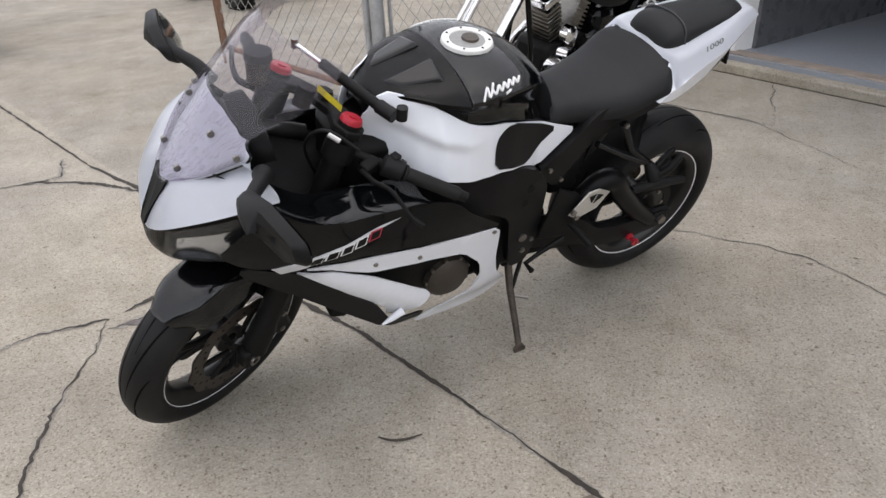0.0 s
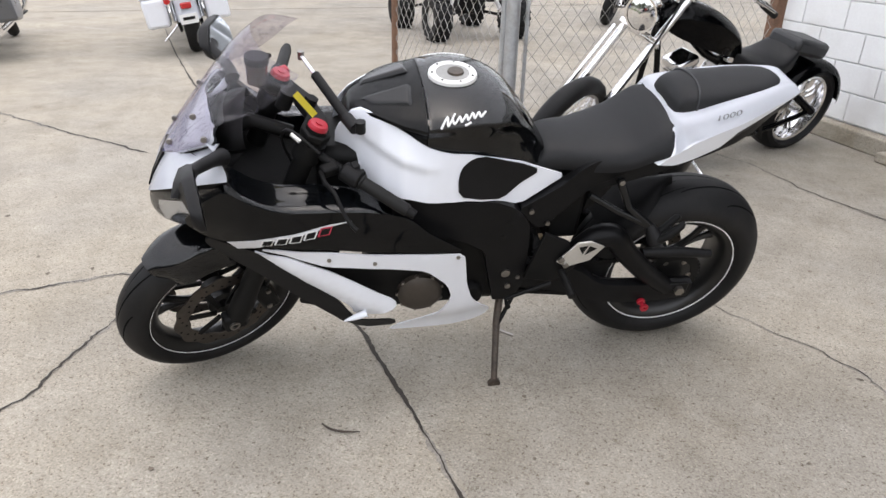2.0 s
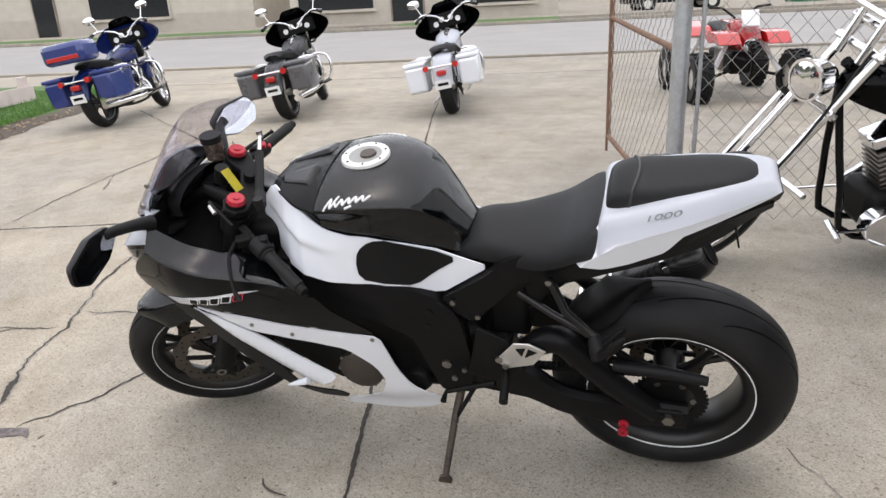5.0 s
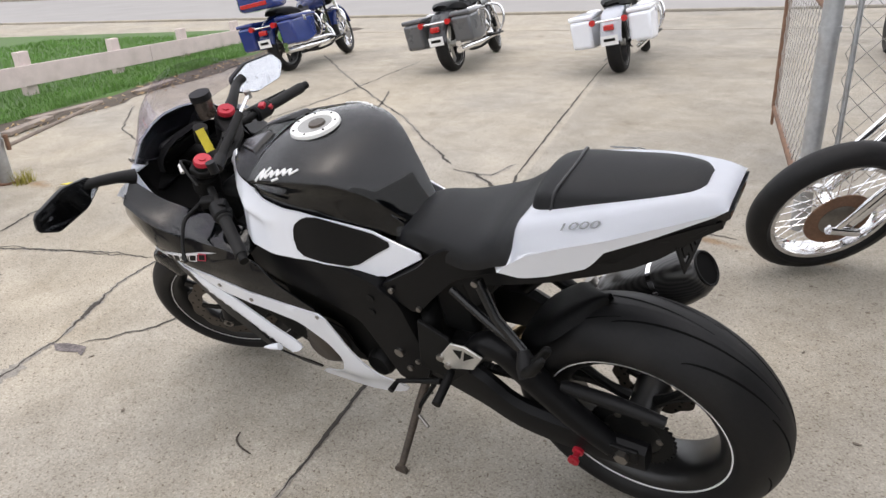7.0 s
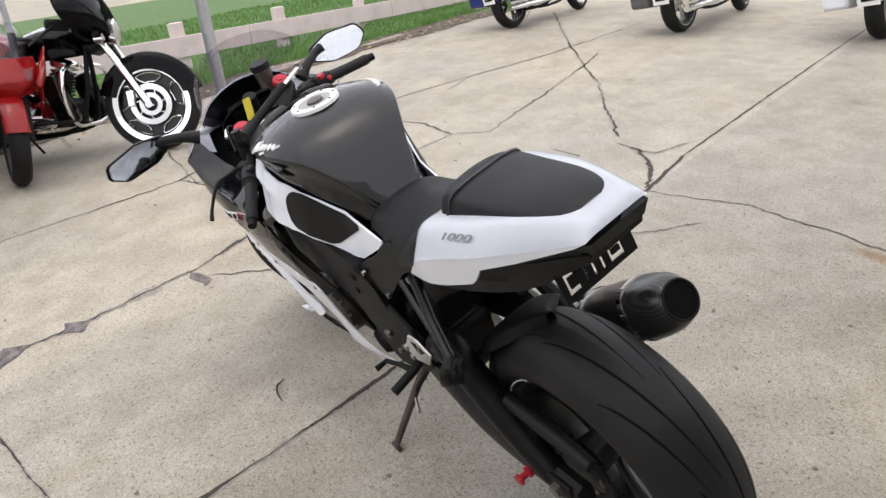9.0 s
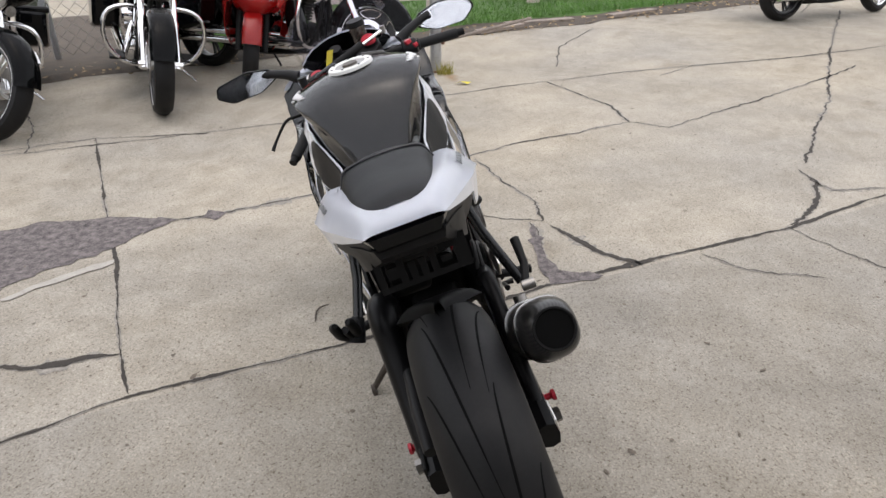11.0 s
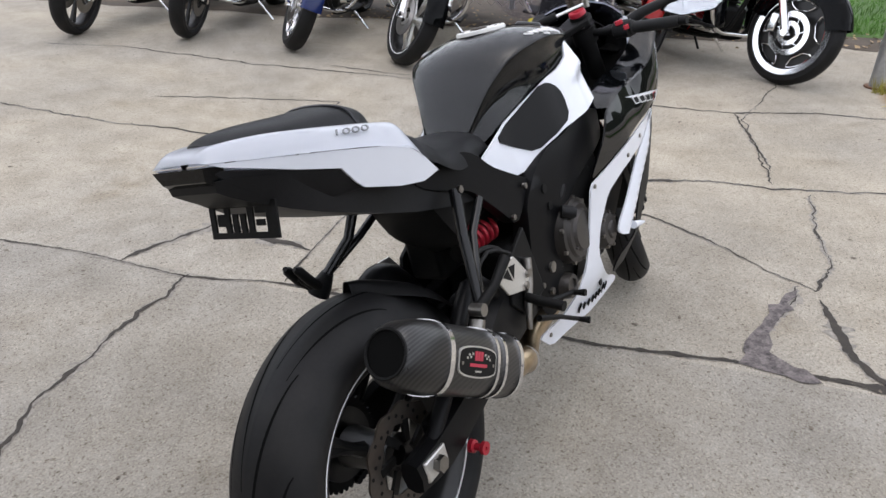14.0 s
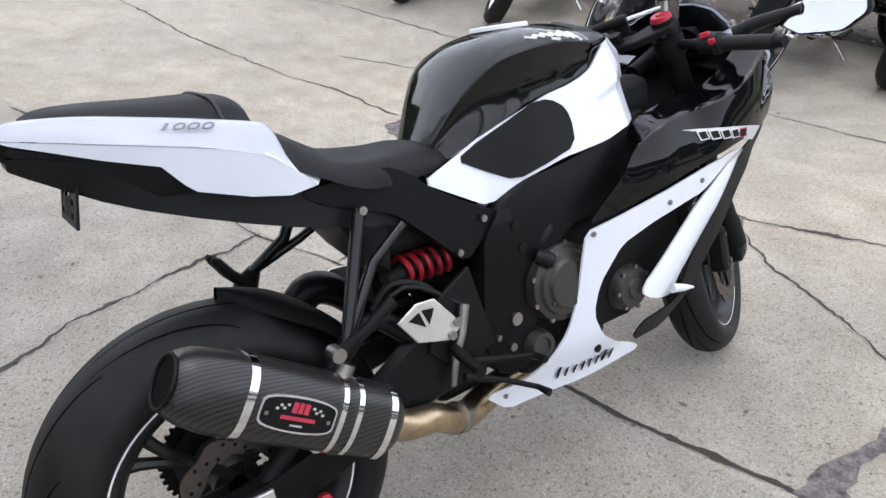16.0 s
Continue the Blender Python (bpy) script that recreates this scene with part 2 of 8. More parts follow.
M_RUBBER = mat("black_rubber", (0.008, 0.008, 0.008), 0.65, vary=0.25, fine=100, bump=0.3, spec=0.3)
M_BLOCK = mat("white_painted_block", (0.80, 0.81, 0.82), 0.8, vary=0.06, scale=3, fine=90, bump=0.35, dirt=(0.42, 0.40, 0.36), dirt_amount=0.35)
M_MORTAR = mat("painted_mortar", (0.72, 0.73, 0.74), 0.9, vary=0.15, fine=150, bump=0.3)
M_GALV = mat("galvanised_steel", (0.42, 0.43, 0.44), 0.45, metal=0.7, vary=0.18, scale=14, fine=60, dirt=(0.25, 0.17, 0.1), dirt_amount=0.3)
M_WIRE = mat("weathered_wire", (0.36, 0.35, 0.33), 0.6, metal=0.4, vary=0.25, scale=6)
M_RUSTY = mat("rusty_steel", (0.17, 0.095, 0.06), 0.85, vary=0.45, scale=12, fine=90, bump=0.5)
M_PINK = mat("faded_pink_board", (0.62, 0.52, 0.50), 0.85, vary=0.1, scale=6, fine=60, bump=0.4, dirt=(0.4, 0.33, 0.3), dirt_amount=0.4)
M_SOIL = mat("soil_and_litter", (0.075, 0.058, 0.042), 0.95, vary=0.5, scale=9, fine=70, bump=1.0)
M_LAWN = mat("lawn_soil", (0.06, 0.12, 0.025), 0.9, vary=0.4, scale=5, fine=60, bump=0.8)
M_GRASS = mat("grass_blades", (0.085, 0.2, 0.03), 0.6, vary=0.4, scale=3, fine=15)
M_LEAF = mat("dead_leaves", (0.34, 0.24, 0.13), 0.8, vary=0.5, scale=15)
M_ROAD = mat("street_surface", (0.27, 0.26, 0.25), 0.92, vary=0.14, scale=0.7, fine=90, bump=0.4)
M_BLUE = mat("blue_paint", (0.012, 0.03, 0.16), 0.2, vary=0.12, coat=0.6)
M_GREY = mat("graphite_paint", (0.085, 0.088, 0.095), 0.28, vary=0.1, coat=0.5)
M_WINDOW = mat("dark_window", (0.02, 0.022, 0.025), 0.1, vary=0.3)
M_RENDER = mat("stucco", (0.5, 0.46, 0.4), 0.9, vary=0.12, scale=2, fine=40, bump=0.3)
M_WOOD = mat("old_board", (0.24, 0.2, 0.17), 0.9, vary=0.35, scale=10, fine=90, bump=0.6)
M_AMBER = mat("amber_lens", (0.5, 0.2, 0.02), 0.25, vary=0.1)
M_GREEN = mat("green_steel", (0.02, 0.14, 0.07), 0.6, vary=0.2)


# ---- mesh helpers ----
def thing(name, m, label, category, group="", kind=""):
    ob = new(name)
    ob.empty_display_size = 0.1
    ob.matrix_world = m
    return tagged(ob, label, category, group, kind)


def part(name, bm, material, parent, label="", smooth=True, bevel=0.0, m=None):
    """Links a bmesh as one mesh object under a thing or a part."""
    me = bpy.data.meshes.new(name)
    bmesh.ops.recalc_face_normals(bm, faces=bm.faces[:])
    bm.to_mesh(me)
    bm.free()
    me.materials.append(material)
    if smooth:
        me.shade_smooth()
        me.set_sharp_from_angle(angle=radians(38))
    ob = new(name, me)
    ob.parent = parent
    if m is not None:
        ob.matrix_local = m
    if bevel:
        mod = ob.modifiers.new("edge", "BEVEL")
        mod.width, mod.segments, mod.limit_method, mod.angle_limit = bevel, 2, "ANGLE", radians(40)
    if label:
        tagged(ob, label)
    return ob


def solid(name, bm, material, label, category, group="", kind="", m=None, smooth=False, bevel=0.0):
    """A top-level thing that is one mesh."""
    ob = part(name, bm, material, None, "", smooth, bevel)
    if m is not None:
        ob.matrix_world = m
    return tagged(ob, label, category, group, kind)


def spline(pts, n, closed=False):
    """Catmull-Rom through the points, n steps a span."""
    p = [np.array(q, float) for q in pts]
    k = len(p)
    out = []
    for i in range(k if closed else k - 1):
        a, b, c, d = (p[(i - 1) % k], p[i], p[(i + 1) % k], p[(i + 2) % k]) if closed else (p[max(i - 1, 0)], p[i], p[i + 1], p[min(i + 2, k - 1)])
        for j in range(n):
            t = j / n
            out.append(0.5 * (2 * b + (c - a) * t + (2 * a - 5 * b + 4 * c - d) * t * t + (3 * b - a - 3 * c + d) * t ** 3))
    if not closed:
        out.append(p[-1])
    return out


def rounded(outline, times=2, cut=0.014):
    """Cuts the corners of a closed outline."""
    p = [np.array(q, float) for q in outline]
    for k in range(times):
        q = []
        for i in range(len(p)):
            a, b = p[i], p[(i + 1) % len(p)]
            f = min(0.28, cut / (1 + 1.6 * k) / (np.linalg.norm(b - a) + 1e-9))
            q += [a * (1 - f) + b * f, a * f + b * (1 - f)]
        p = q
    return p


def grid_mesh(bm, rows, close_u=False, close_v=False):
    vs = [[bm.verts.new(p) for p in row] for row in rows]
    nu, nv = len(vs), len(vs[0])
    for i in range(nu if close_u else nu - 1):
        for j in range(nv if close_v else nv - 1):
            quad = [vs[i][j], vs[(i + 1) % nu][j], vs[(i + 1) % nu][(j + 1) % nv], vs[i][(j + 1) % nv]]
            if len(set(quad)) == 4:
                bm.faces.new(quad)
    return vs


def loft_rows(sections, nu=4, nv=4, close_v=False):
    dense = [spline(s, nv, close_v) for s in sections]
    cols = [spline([row[j] for row in dense], nu) for j in range(len(dense[0]))]
    return [[cols[j][i] for j in range(len(cols))] for i in range(len(cols[0]))]


def loft(sections, nu=4, nv=4, close_v=False, cap=False, bm=None, thick=0.0):
    """A smooth surface through sections, each a row of as many points."""
    bm = bm or bmesh.new()
    rows = loft_rows(sections, nu, nv, close_v)
    vs = grid_mesh(bm, rows, close_v=close_v)
    if cap:
        for row in (vs[0], vs[-1]):
            bm.faces.new(row)
    if thick:
        bmesh.ops.solidify(bm, geom=bm.faces[:], thickness=thick)
    return bm


def mirrored(half):
    """A row of points from the middle outward, made into one from side to side."""
    return [(x, -y, z) for x, y, z in reversed(half)] + [(x, y, z) for x, y, z in half[1:]]


def lathe(profile, seg=64, centre=(0, 0, 0), bm=None, arc=(0, 360), closed=True):
    """Turns a profile of (radius, y) about the y axis through centre."""
    bm = bm or bmesh.new()
    full = arc[1] - arc[0] >= 360
    rows = []
    for i in range(seg if full else seg + 1):
        a = radians(arc[0] + (arc[1] - arc[0]) * i / seg)
        rows.append([(centre[0] + r * math.cos(a), centre[1] + y, centre[2] + r * math.sin(a)) for r, y in profile])
    grid_mesh(bm, rows, close_u=full, close_v=closed)
    return bm


def tube(points, radius, seg=10, bm=None, smooth=0, cap=True):
    """A round bar along points; radius: one number or one a point."""
    bm = bm or bmesh.new()
    pts = [Vector(p) for p in (spline(points, smooth) if smooth else points)]
    n = len(pts)
    rad = [radius] * n if not hasattr(radius, "__len__") else list(np.interp(np.linspace(0, 1, n), np.linspace(0, 1, len(radius)), radius))
    side = None
    rows = []
    for i, p in enumerate(pts):
        d = (pts[min(i + 1, n - 1)] - pts[max(i - 1, 0)]).normalized()
        if side is None:
            side = d.orthogonal().normalized()
        side = (side - d * side.dot(d)).normalized()
        up = d.cross(side)
        rows.append([p + (side * math.cos(2 * math.pi * k / seg) + up * math.sin(2 * math.pi * k / seg)) * rad[i] for k in range(seg)])
    vs = grid_mesh(bm, rows, close_v=True)
    if cap:
        bm.faces.new(vs[0][::-1])
        bm.faces.new(vs[-1])
    return bm


def box(c, s, bm=None, turn=None):
    bm = bm or bmesh.new()
    m = Matrix.Translation(c) @ (turn or Matrix.Identity(4)) @ Matrix.Diagonal((*s, 1))
    bmesh.ops.create_cube(bm, size=1, matrix=m)
    return bm


def disc(c, r, w, seg=24, bm=None, r2=None):
    """A cylinder across y."""
    r2 = r if r2 is None else r2
    return lathe([(0.0005, -w / 2), (r, -w / 2), (r2, w / 2), (0.0005, w / 2)], seg, c, bm, closed=False)


def panel(outline, yfun, thick=0.006, side=1, step=0.03, soft=0, bm=None):
    """A shaped sheet cut to an outline of (x, z), bent to y = yfun(x, z), mirrored by side."""
    out = rounded(outline, soft) if soft else [np.array(p, float) for p in outline]
    b = bmesh.new()
    b.faces.new([b.verts.new((p[0], 0, p[1])) for p in out])
    xs, zs = [p[0] for p in out], [p[1] for p in out]
    for axis, lo, hi in ((0, min(xs), max(xs)), (2, min(zs), max(zs))):
        for k in range(1, int((hi - lo) / step) + 1):
            co, no = [0, 0, 0], [0, 0, 0]
            co[axis], no[axis] = lo + k * step, 1
            bmesh.ops.bisect_plane(b, geom=b.verts[:] + b.edges[:] + b.faces[:], plane_co=co, plane_no=no)
    inner = {}
    for v in b.verts:
        v.co.y = yfun(v.co.x, v.co.z)
    if thick:
        top = b.faces[:]
        ring = [e for e in b.edges if len(e.link_faces) == 1]
        for v in b.verts[:]:
            inner[v] = b.verts.new((v.co.x, v.co.y - thick, v.co.z))
        for f in top:
            b.faces.new([inner[v] for v in reversed(f.verts)])
        for e in ring:
            u, w = e.verts
            b.faces.new((u, w, inner[w], inner[u]))
    if side < 0:
        for v in b.verts:
            v.co.y = -v.co.y
    if bm is None:
        return b
    me = bpy.data.meshes.new("tmp")
    b.to_mesh(me)
    b.free()
    bm.from_mesh(me)
    bpy.data.meshes.remove(me)
    return bm


def bar(bm, a, b, w, h):
    """A flat bar from a to b, w wide and h thick."""
    a, b = Vector(a), Vector(b)
    d = b - a
    m = Matrix.Translation((a + b) / 2) @ d.to_track_quat("X", "Z").to_matrix().to_4x4() @ Matrix.Diagonal((d.length, w, h, 1))
    bmesh.ops.create_cube(bm, size=1, matrix=m)
    return bm
from mathutils.bvhtree import BVHTree


# ---- the white and black sport motorcycle, x ahead, y to its left, leaning on its stand ----
BIKE = thing("sport_motorcycle", pose(0.622, 2.331, 0.012, -17.2, 0, 208.2), "white and black sport motorcycle leaning on its side stand on concrete", "motorcycle")
RAKE, STEER = 22.3, 26.5
HEAD = Vector((1.140, 0.0, 0.97))
AXIS = Vector((-math.sin(radians(RAKE)), 0, math.cos(radians(RAKE))))
TURNED = Matrix.Translation(HEAD) @ Matrix.Rotation(radians(STEER), 4, AXIS) @ Matrix.Translation(-HEAD)
FW = (1.465, 0.0, 0.296)   # front axle, steering straight
RW = (0.0, 0.0, 0.325)     # rear axle


def fairing_y(x, z):
    a = np.interp(x, [0.45, 0.6, 0.75, 1.0, 1.2, 1.35, 1.45, 1.55, 1.62], [0.170, 0.200, 0.240, 0.255, 0.250, 0.222, 0.190, 0.130, 0.05])
    b = np.interp(z, [0.22, 0.28, 0.35, 0.45, 0.6, 0.7, 0.8, 0.9, 1.0], [0.66, 0.72, 0.86, 0.91, 0.975, 1.0, 0.91, 0.82, 0.72])
    flare = float(np.interp(z, [0.64, 0.76, 0.87, 0.95], [0.0, 0.045, 0.070, 0.085]) * np.interp(x, [1.12, 1.30, 1.45, 1.60], [0.0, 1.0, 1.0, 0.5]))
    return float(a * b) + flare


# near-black colour that paints the shade inside tread grooves and the silencer outlet
M_RECESS_SHADE = mat("recess_shade", (0.0025, 0.0025, 0.0025), 0.95, vary=0.2, spec=0.1)


def tyre(name, c, profile, parent, grooves, phase, m=None, span=70, seg=160, lead=1):
    """A rounded tyre; long curved near-black ribbons on it paint the tread grooves' shade."""
    prof = [(float(r), float(y)) for r, y in spline(profile, 7)]
    full = [(r, -y) for r, y in reversed(prof)] + prof[1:]
    inner = [(full[-1][0] - 0.012, full[-1][1] * 0.75), (full[0][0] - 0.012, full[0][1] * 0.75)]
    body = part(name, lathe(full + inner, seg, c), M_TYRE, parent, "worn black sport tyre", m=m)
    wide = max(y for _, y in prof)
    top = [(y, r) for r, y in prof if r > full[-1][0] + 0.03]
    ys, rs = [p[0] for p in top], [p[1] for p in top]
    for side in (1, -1):
        for k in range(grooves):
            start = phase + 360 / grooves * (k + (0.5 if side < 0 else 0))
            for u0, u1, shift, length, wmax in ((0.50, 0.05, 0, span, 0.0055), (0.80, 0.36, 0.42 * 360 / grooves, span * 0.62, 0.0045)):
                bm = bmesh.new()
                rows = []
                for i in range(25):
                    f = i / 24
                    u = u0 + (u1 - u0) * f ** 0.75
                    ang = radians(start + shift + lead * length * f)
                    w = wmax * (0.25 + 0.75 * math.sin(math.pi * min(1, f * 1.15 + 0.02)) ** 0.6 if f < 0.85 else 0.3)
                    row = []
                    for dy in (-w / 2, w / 2):
                        y = u * wide + dy
                        r = float(np.interp(abs(y), ys, rs)) + 0.0005
                        row.append((c[0] + r * math.cos(ang), c[1] + side * y, c[2] + r * math.sin(ang)))
                    rows.append(row)
                grid_mesh(bm, rows)
                part("groove_shade", bm, M_RECESS_SHADE, body)
    return body


def wheel(name, c, r_rim, half, spokes, parent, m=None, label=""):
    """A cast black wheel: rim, hub, spokes, white tape rings."""
    prof = [(r_rim, half), (r_rim + 0.008, half - 0.004), (r_rim - 0.006, half - 0.012), (r_rim - 0.022, half - 0.02), (r_rim - 0.028, 0.0),
            (r_rim - 0.022, -half + 0.02), (r_rim - 0.006, -half + 0.012), (r_rim + 0.008, -half + 0.004), (r_rim, -half), (r_rim - 0.012, -half + 0.004),
            (r_rim - 0.03, -half + 0.022), (r_rim - 0.038, 0), (r_rim - 0.03, half - 0.022), (r_rim - 0.012, half - 0.004)]
    w = part(name, lathe(prof, 96, c), M_RIM, parent, label, m=m)
    for s in (1, -1):
        ring = lathe([(r_rim - 0.001, s * half), (r_rim + 0.006, s * half), (r_rim + 0.006, s * (half + 0.0025)), (r_rim - 0.001, s * (half + 0.0025))], 96, c)
        part("rim_tape", ring, M_STRIPE, w, "thin white tape ring")
    part("hub", lathe([(0.02, -half * 0.8), (0.045, -half * 0.8), (0.038, 0), (0.045, half * 0.8), (0.02, half * 0.8)], 40, c), M_RIM, w)
    for k in range(spokes):
        a = 2 * math.pi * k / spokes + 0.35
        bm = bmesh.new()
        for fork in (-1, 1):
            pts = []
            for f in np.linspace(0, 1, 6):
                rr = 0.04 + (r_rim - 0.07) * f
                aa = a + fork * 0.16 * max(0, f - 0.25) / 0.75
                pts.append((c[0] + rr * math.cos(aa), c[1], c[2] + rr * math.sin(aa)))
            tube(pts, [0.017, 0.013, 0.011, 0.011, 0.012, 0.016], 8, bm)
        part("spoke", bm, M_RIM, w)
    return w


def petal_disc(name, c, r0, r1, parent, m=None, lobes=12):
    """A wavy drilled brake disc on a carrier."""
    bm = bmesh.new()
    seg = 144
    rows = []
    for i in range(seg):
        a = 2 * math.pi * i / seg
        wob = 0.004 * math.cos(lobes * a)
        rows.append([(c[0] + r * math.cos(a), c[1] + y, c[2] + r * math.sin(a)) for r, y in
                     ((r0 - wob * 0.6, -0.0025), (r1 + wob, -0.0025), (r1 + wob, 0.0025), (r0 - wob * 0.6, 0.0025))])
    grid_mesh(bm, rows, close_u=True, close_v=True)
    d = part(name, bm, M_DISC, parent, "petal brake disc with rusty tint", m=m)
    hb = bmesh.new()
    for k in range(lobes * 3):
        a = 2 * math.pi * k / (lobes * 3)
        rr = r0 + (r1 - r0) * (0.25 + 0.25 * (k % 3))
        disc((c[0] + rr * math.cos(a), c[1], c[2] + rr * math.sin(a)), 0.004, 0.0062, 8, hb)
    part("drilled_hole", hb, M_DARK, d)
    for k in range(7):
        a = 2 * math.pi * k / 7
        part("carrier_arm", bar(bmesh.new(), (c[0] + 0.03 * math.cos(a), c[1], c[2] + 0.03 * math.sin(a)), (c[0] + (r0 + 0.004) * math.cos(a + 0.25), c[1], c[2] + (r0 + 0.004) * math.sin(a + 0.25)), 0.008, 0.016), M_DARK, d)
    return d


def bolt(c, r, parent, material=M_STEEL, w=0.008, name="bolt", m=None):
    bm = disc(c, r, w, 12)
    disc(c, r * 0.55, w * 1.25, 6, bm)
    return part(name, bm, material, parent, m=m)


# wheels
tyre("rear_tyre", RW, [(0.331, 0), (0.327, 0.03), (0.312, 0.06), (0.287, 0.085), (0.262, 0.097), (0.238, 0.093), (0.221, 0.078)], BIKE, 5, 10, span=72)
rear_wheel = wheel("rear_wheel", RW, 0.221, 0.078, 3, BIKE, label="black cast wheel with white rim tape")
petal_disc("rear_brake_disc", (0, -0.075, 0.325), 0.07, 0.108, BIKE, lobes=10)
sp = bmesh.new()
rows = []
for i in range(160):
    a = 2 * math.pi * i / 160
    tooth = 0.004 if (i % 4) < 2 else -0.003
    rows.append([(r * math.cos(a), y, 0.325 + r * math.sin(a)) for r, y in ((0.07, 0.088), (0.1 + tooth, 0.088), (0.1 + tooth, 0.094), (0.07, 0.094))])
grid_mesh(sp, rows, close_u=True, close_v=True)
sprocket = part("rear_sprocket", sp, M_DARK, BIKE)
for k in range(6):
    a = 2 * math.pi * k / 6
    bolt((0.065 * math.cos(a), 0.09, 0.325 + 0.065 * math.sin(a)), 0.009, sprocket, name="sprocket_nut")
part("sprocket_carrier", disc((0, 0.085, 0.325), 0.078, 0.012, 36), M_RIM, sprocket)
ch = bmesh.new()
for z0, z1 in ((0.425, 0.40), (0.225, 0.31)):
    bar(ch, (0.0, 0.091, z0), (0.56, 0.091, z1), 0.013, 0.014)
for k in range(44):
    for z0, z1 in ((0.425, 0.40), (0.225, 0.31)):
        f = (k + 0.5) / 44
        disc((0.56 * f, 0.091, z0 + (z1 - z0) * f), 0.009, 0.02, 8, ch)
part("chain", ch, M_DARK, BIKE, "black drive chain")
tyre("front_tyre", FW, [(0.297, 0), (0.294, 0.02), (0.283, 0.04), (0.264, 0.056), (0.248, 0.06), (0.232, 0.056), (0.221, 0.048)], BIKE, 6, 0, m=TURNED, span=55, lead=-1)
front_wheel = wheel("front_wheel", FW, 0.221, 0.046, 3, BIKE, TURNED, "black cast wheel with white rim tape")
for s in (1, -1):
    petal_disc("front_brake_disc", (FW[0], s * 0.062, FW[2]), 0.112, 0.155, BIKE, TURNED)

# fork, fender and steering, all turned with the bars
UP = Vector((-math.sin(radians(RAKE)), 0, math.cos(radians(RAKE))))


def fork_point(h, y):
    """A point h metres along the fork leg above the axle."""
    p = Vector((FW[0] - 0.012, y, FW[2])) + UP * h
    return p


for s in (1, -1):
    leg = part("fork_leg", tube([fork_point(0.02, s * 0.108), fork_point(0.10, s * 0.108), fork_point(0.12, s * 0.108), fork_point(0.28, s * 0.108)], [0.034, 0.034, 0.030, 0.030], 18), M_DARK, BIKE, m=TURNED)
    part("stanchion", tube([fork_point(0.26, s * 0.108), fork_point(0.40, s * 0.108)], 0.0215, 18), M_CHROME, leg, "polished steel fork tube")
    part("outer_tube", tube([fork_point(0.30, s * 0.108), fork_point(0.31, s * 0.108), fork_point(0.722, s * 0.108)], [0.024, 0.027, 0.027], 18), M_DARK, leg)
    cap_bm = tube([fork_point(0.72, s * 0.108), fork_point(0.728, s * 0.108), fork_point(0.734, s * 0.108)], [0.0255, 0.0255, 0.022], 28)
    part("fork_cap", cap_bm, M_RED, leg, "red anodised fork cap")
    part("adjuster", tube([fork_point(0.732, s * 0.108), fork_point(0.737, s * 0.108)], 0.010, 6), M_RED, leg)
    part("axle_clamp", box((FW[0] - 0.01, s * 0.105, FW[2]), (0.075, 0.045, 0.07)), M_DARK, leg, bevel=0.012)
    part("axle_nut", lathe([(0.009, s * 0.127), (0.016, s * 0.127), (0.016, s * 0.134), (0.009, s * 0.134)], 20, FW), M_STEEL, leg)
    cal = box((FW[0] - 0.115, s * 0.083, FW[2] + 0.035), (0.055, 0.05, 0.13), turn=Matrix.Rotation(radians(20), 4, "Y"))
    cob = part("brake_caliper", cal, M_DARK, BIKE, m=TURNED, bevel=0.012)
    for dz in (-0.035, 0.04):
        bolt((FW[0] - 0.12, s * 0.109, FW[2] + 0.035 + dz), 0.008, cob, M_STEEL)
    part("brake_hose", tube([(FW[0] - 0.12, s * 0.1, FW[2] + 0.1), (FW[0] - 0.17, s * 0.12, FW[2] + 0.25), (FW[0] - 0.25, s * 0.09, FW[2] + 0.42)], 0.005, 8, smooth=4), M_RUBBER, BIKE, m=TURNED)

fb = bmesh.new()
rows = []
for i in range(27):
    a = radians(56 + 94 * i / 26)
    taper = math.sin(math.pi * min(1, (i + 2.5) / 7) / 2) * (0.75 if i > 23 else 1)
    row = []
    for k in range(-8, 9):
        u = k / 8
        y = 0.079 * taper * math.sin(u * math.pi / 2 * 0.98)
        r = 0.318 - 0.060 * (abs(u) ** 2.6) - (0.035 * abs(u) ** 6)
        row.append((FW[0] + r * math.cos(a), y, FW[2] + r * math.sin(a)))
    rows.append(row)
grid_mesh(fb, rows)
bmesh.ops.solidify(fb, geom=fb.faces[:], thickness=0.003)
part("front_fender", fb, M_TANK, BIKE, "gloss black front fender", m=TURNED)
for s in (1, -1):
    part("fender_bracket", panel([(FW[0] - 0.19, FW[2] + 0.30), (FW[0] - 0.03, FW[2] + 0.25), (FW[0] - 0.08, FW[2] + 0.16), (FW[0] - 0.17, FW[2] + 0.14)], lambda x, z: 0.083, 0.006, s, 0.06), M_GLOSS, BIKE, m=TURNED)

top_clamp = bmesh.new()
outline = [fork_point(0.692, y) + Vector((dx, 0, dx * 0.41)) for y, dx in ((0.145, 0.0), (0.13, 0.03), (0.09, 0.03), (0.04, -0.01), (-0.04, -0.01), (-0.09, 0.03), (-0.13, 0.03), (-0.145, 0.0), (-0.13, -0.03), (-0.05, -0.06), (0.05, -0.06), (0.13, -0.03))]
base = [top_clamp.verts.new(p) for p in outline]
lid = [top_clamp.verts.new(p + UP * 0.02) for p in outline]
top_clamp.faces.new(base)
top_clamp.faces.new(lid)
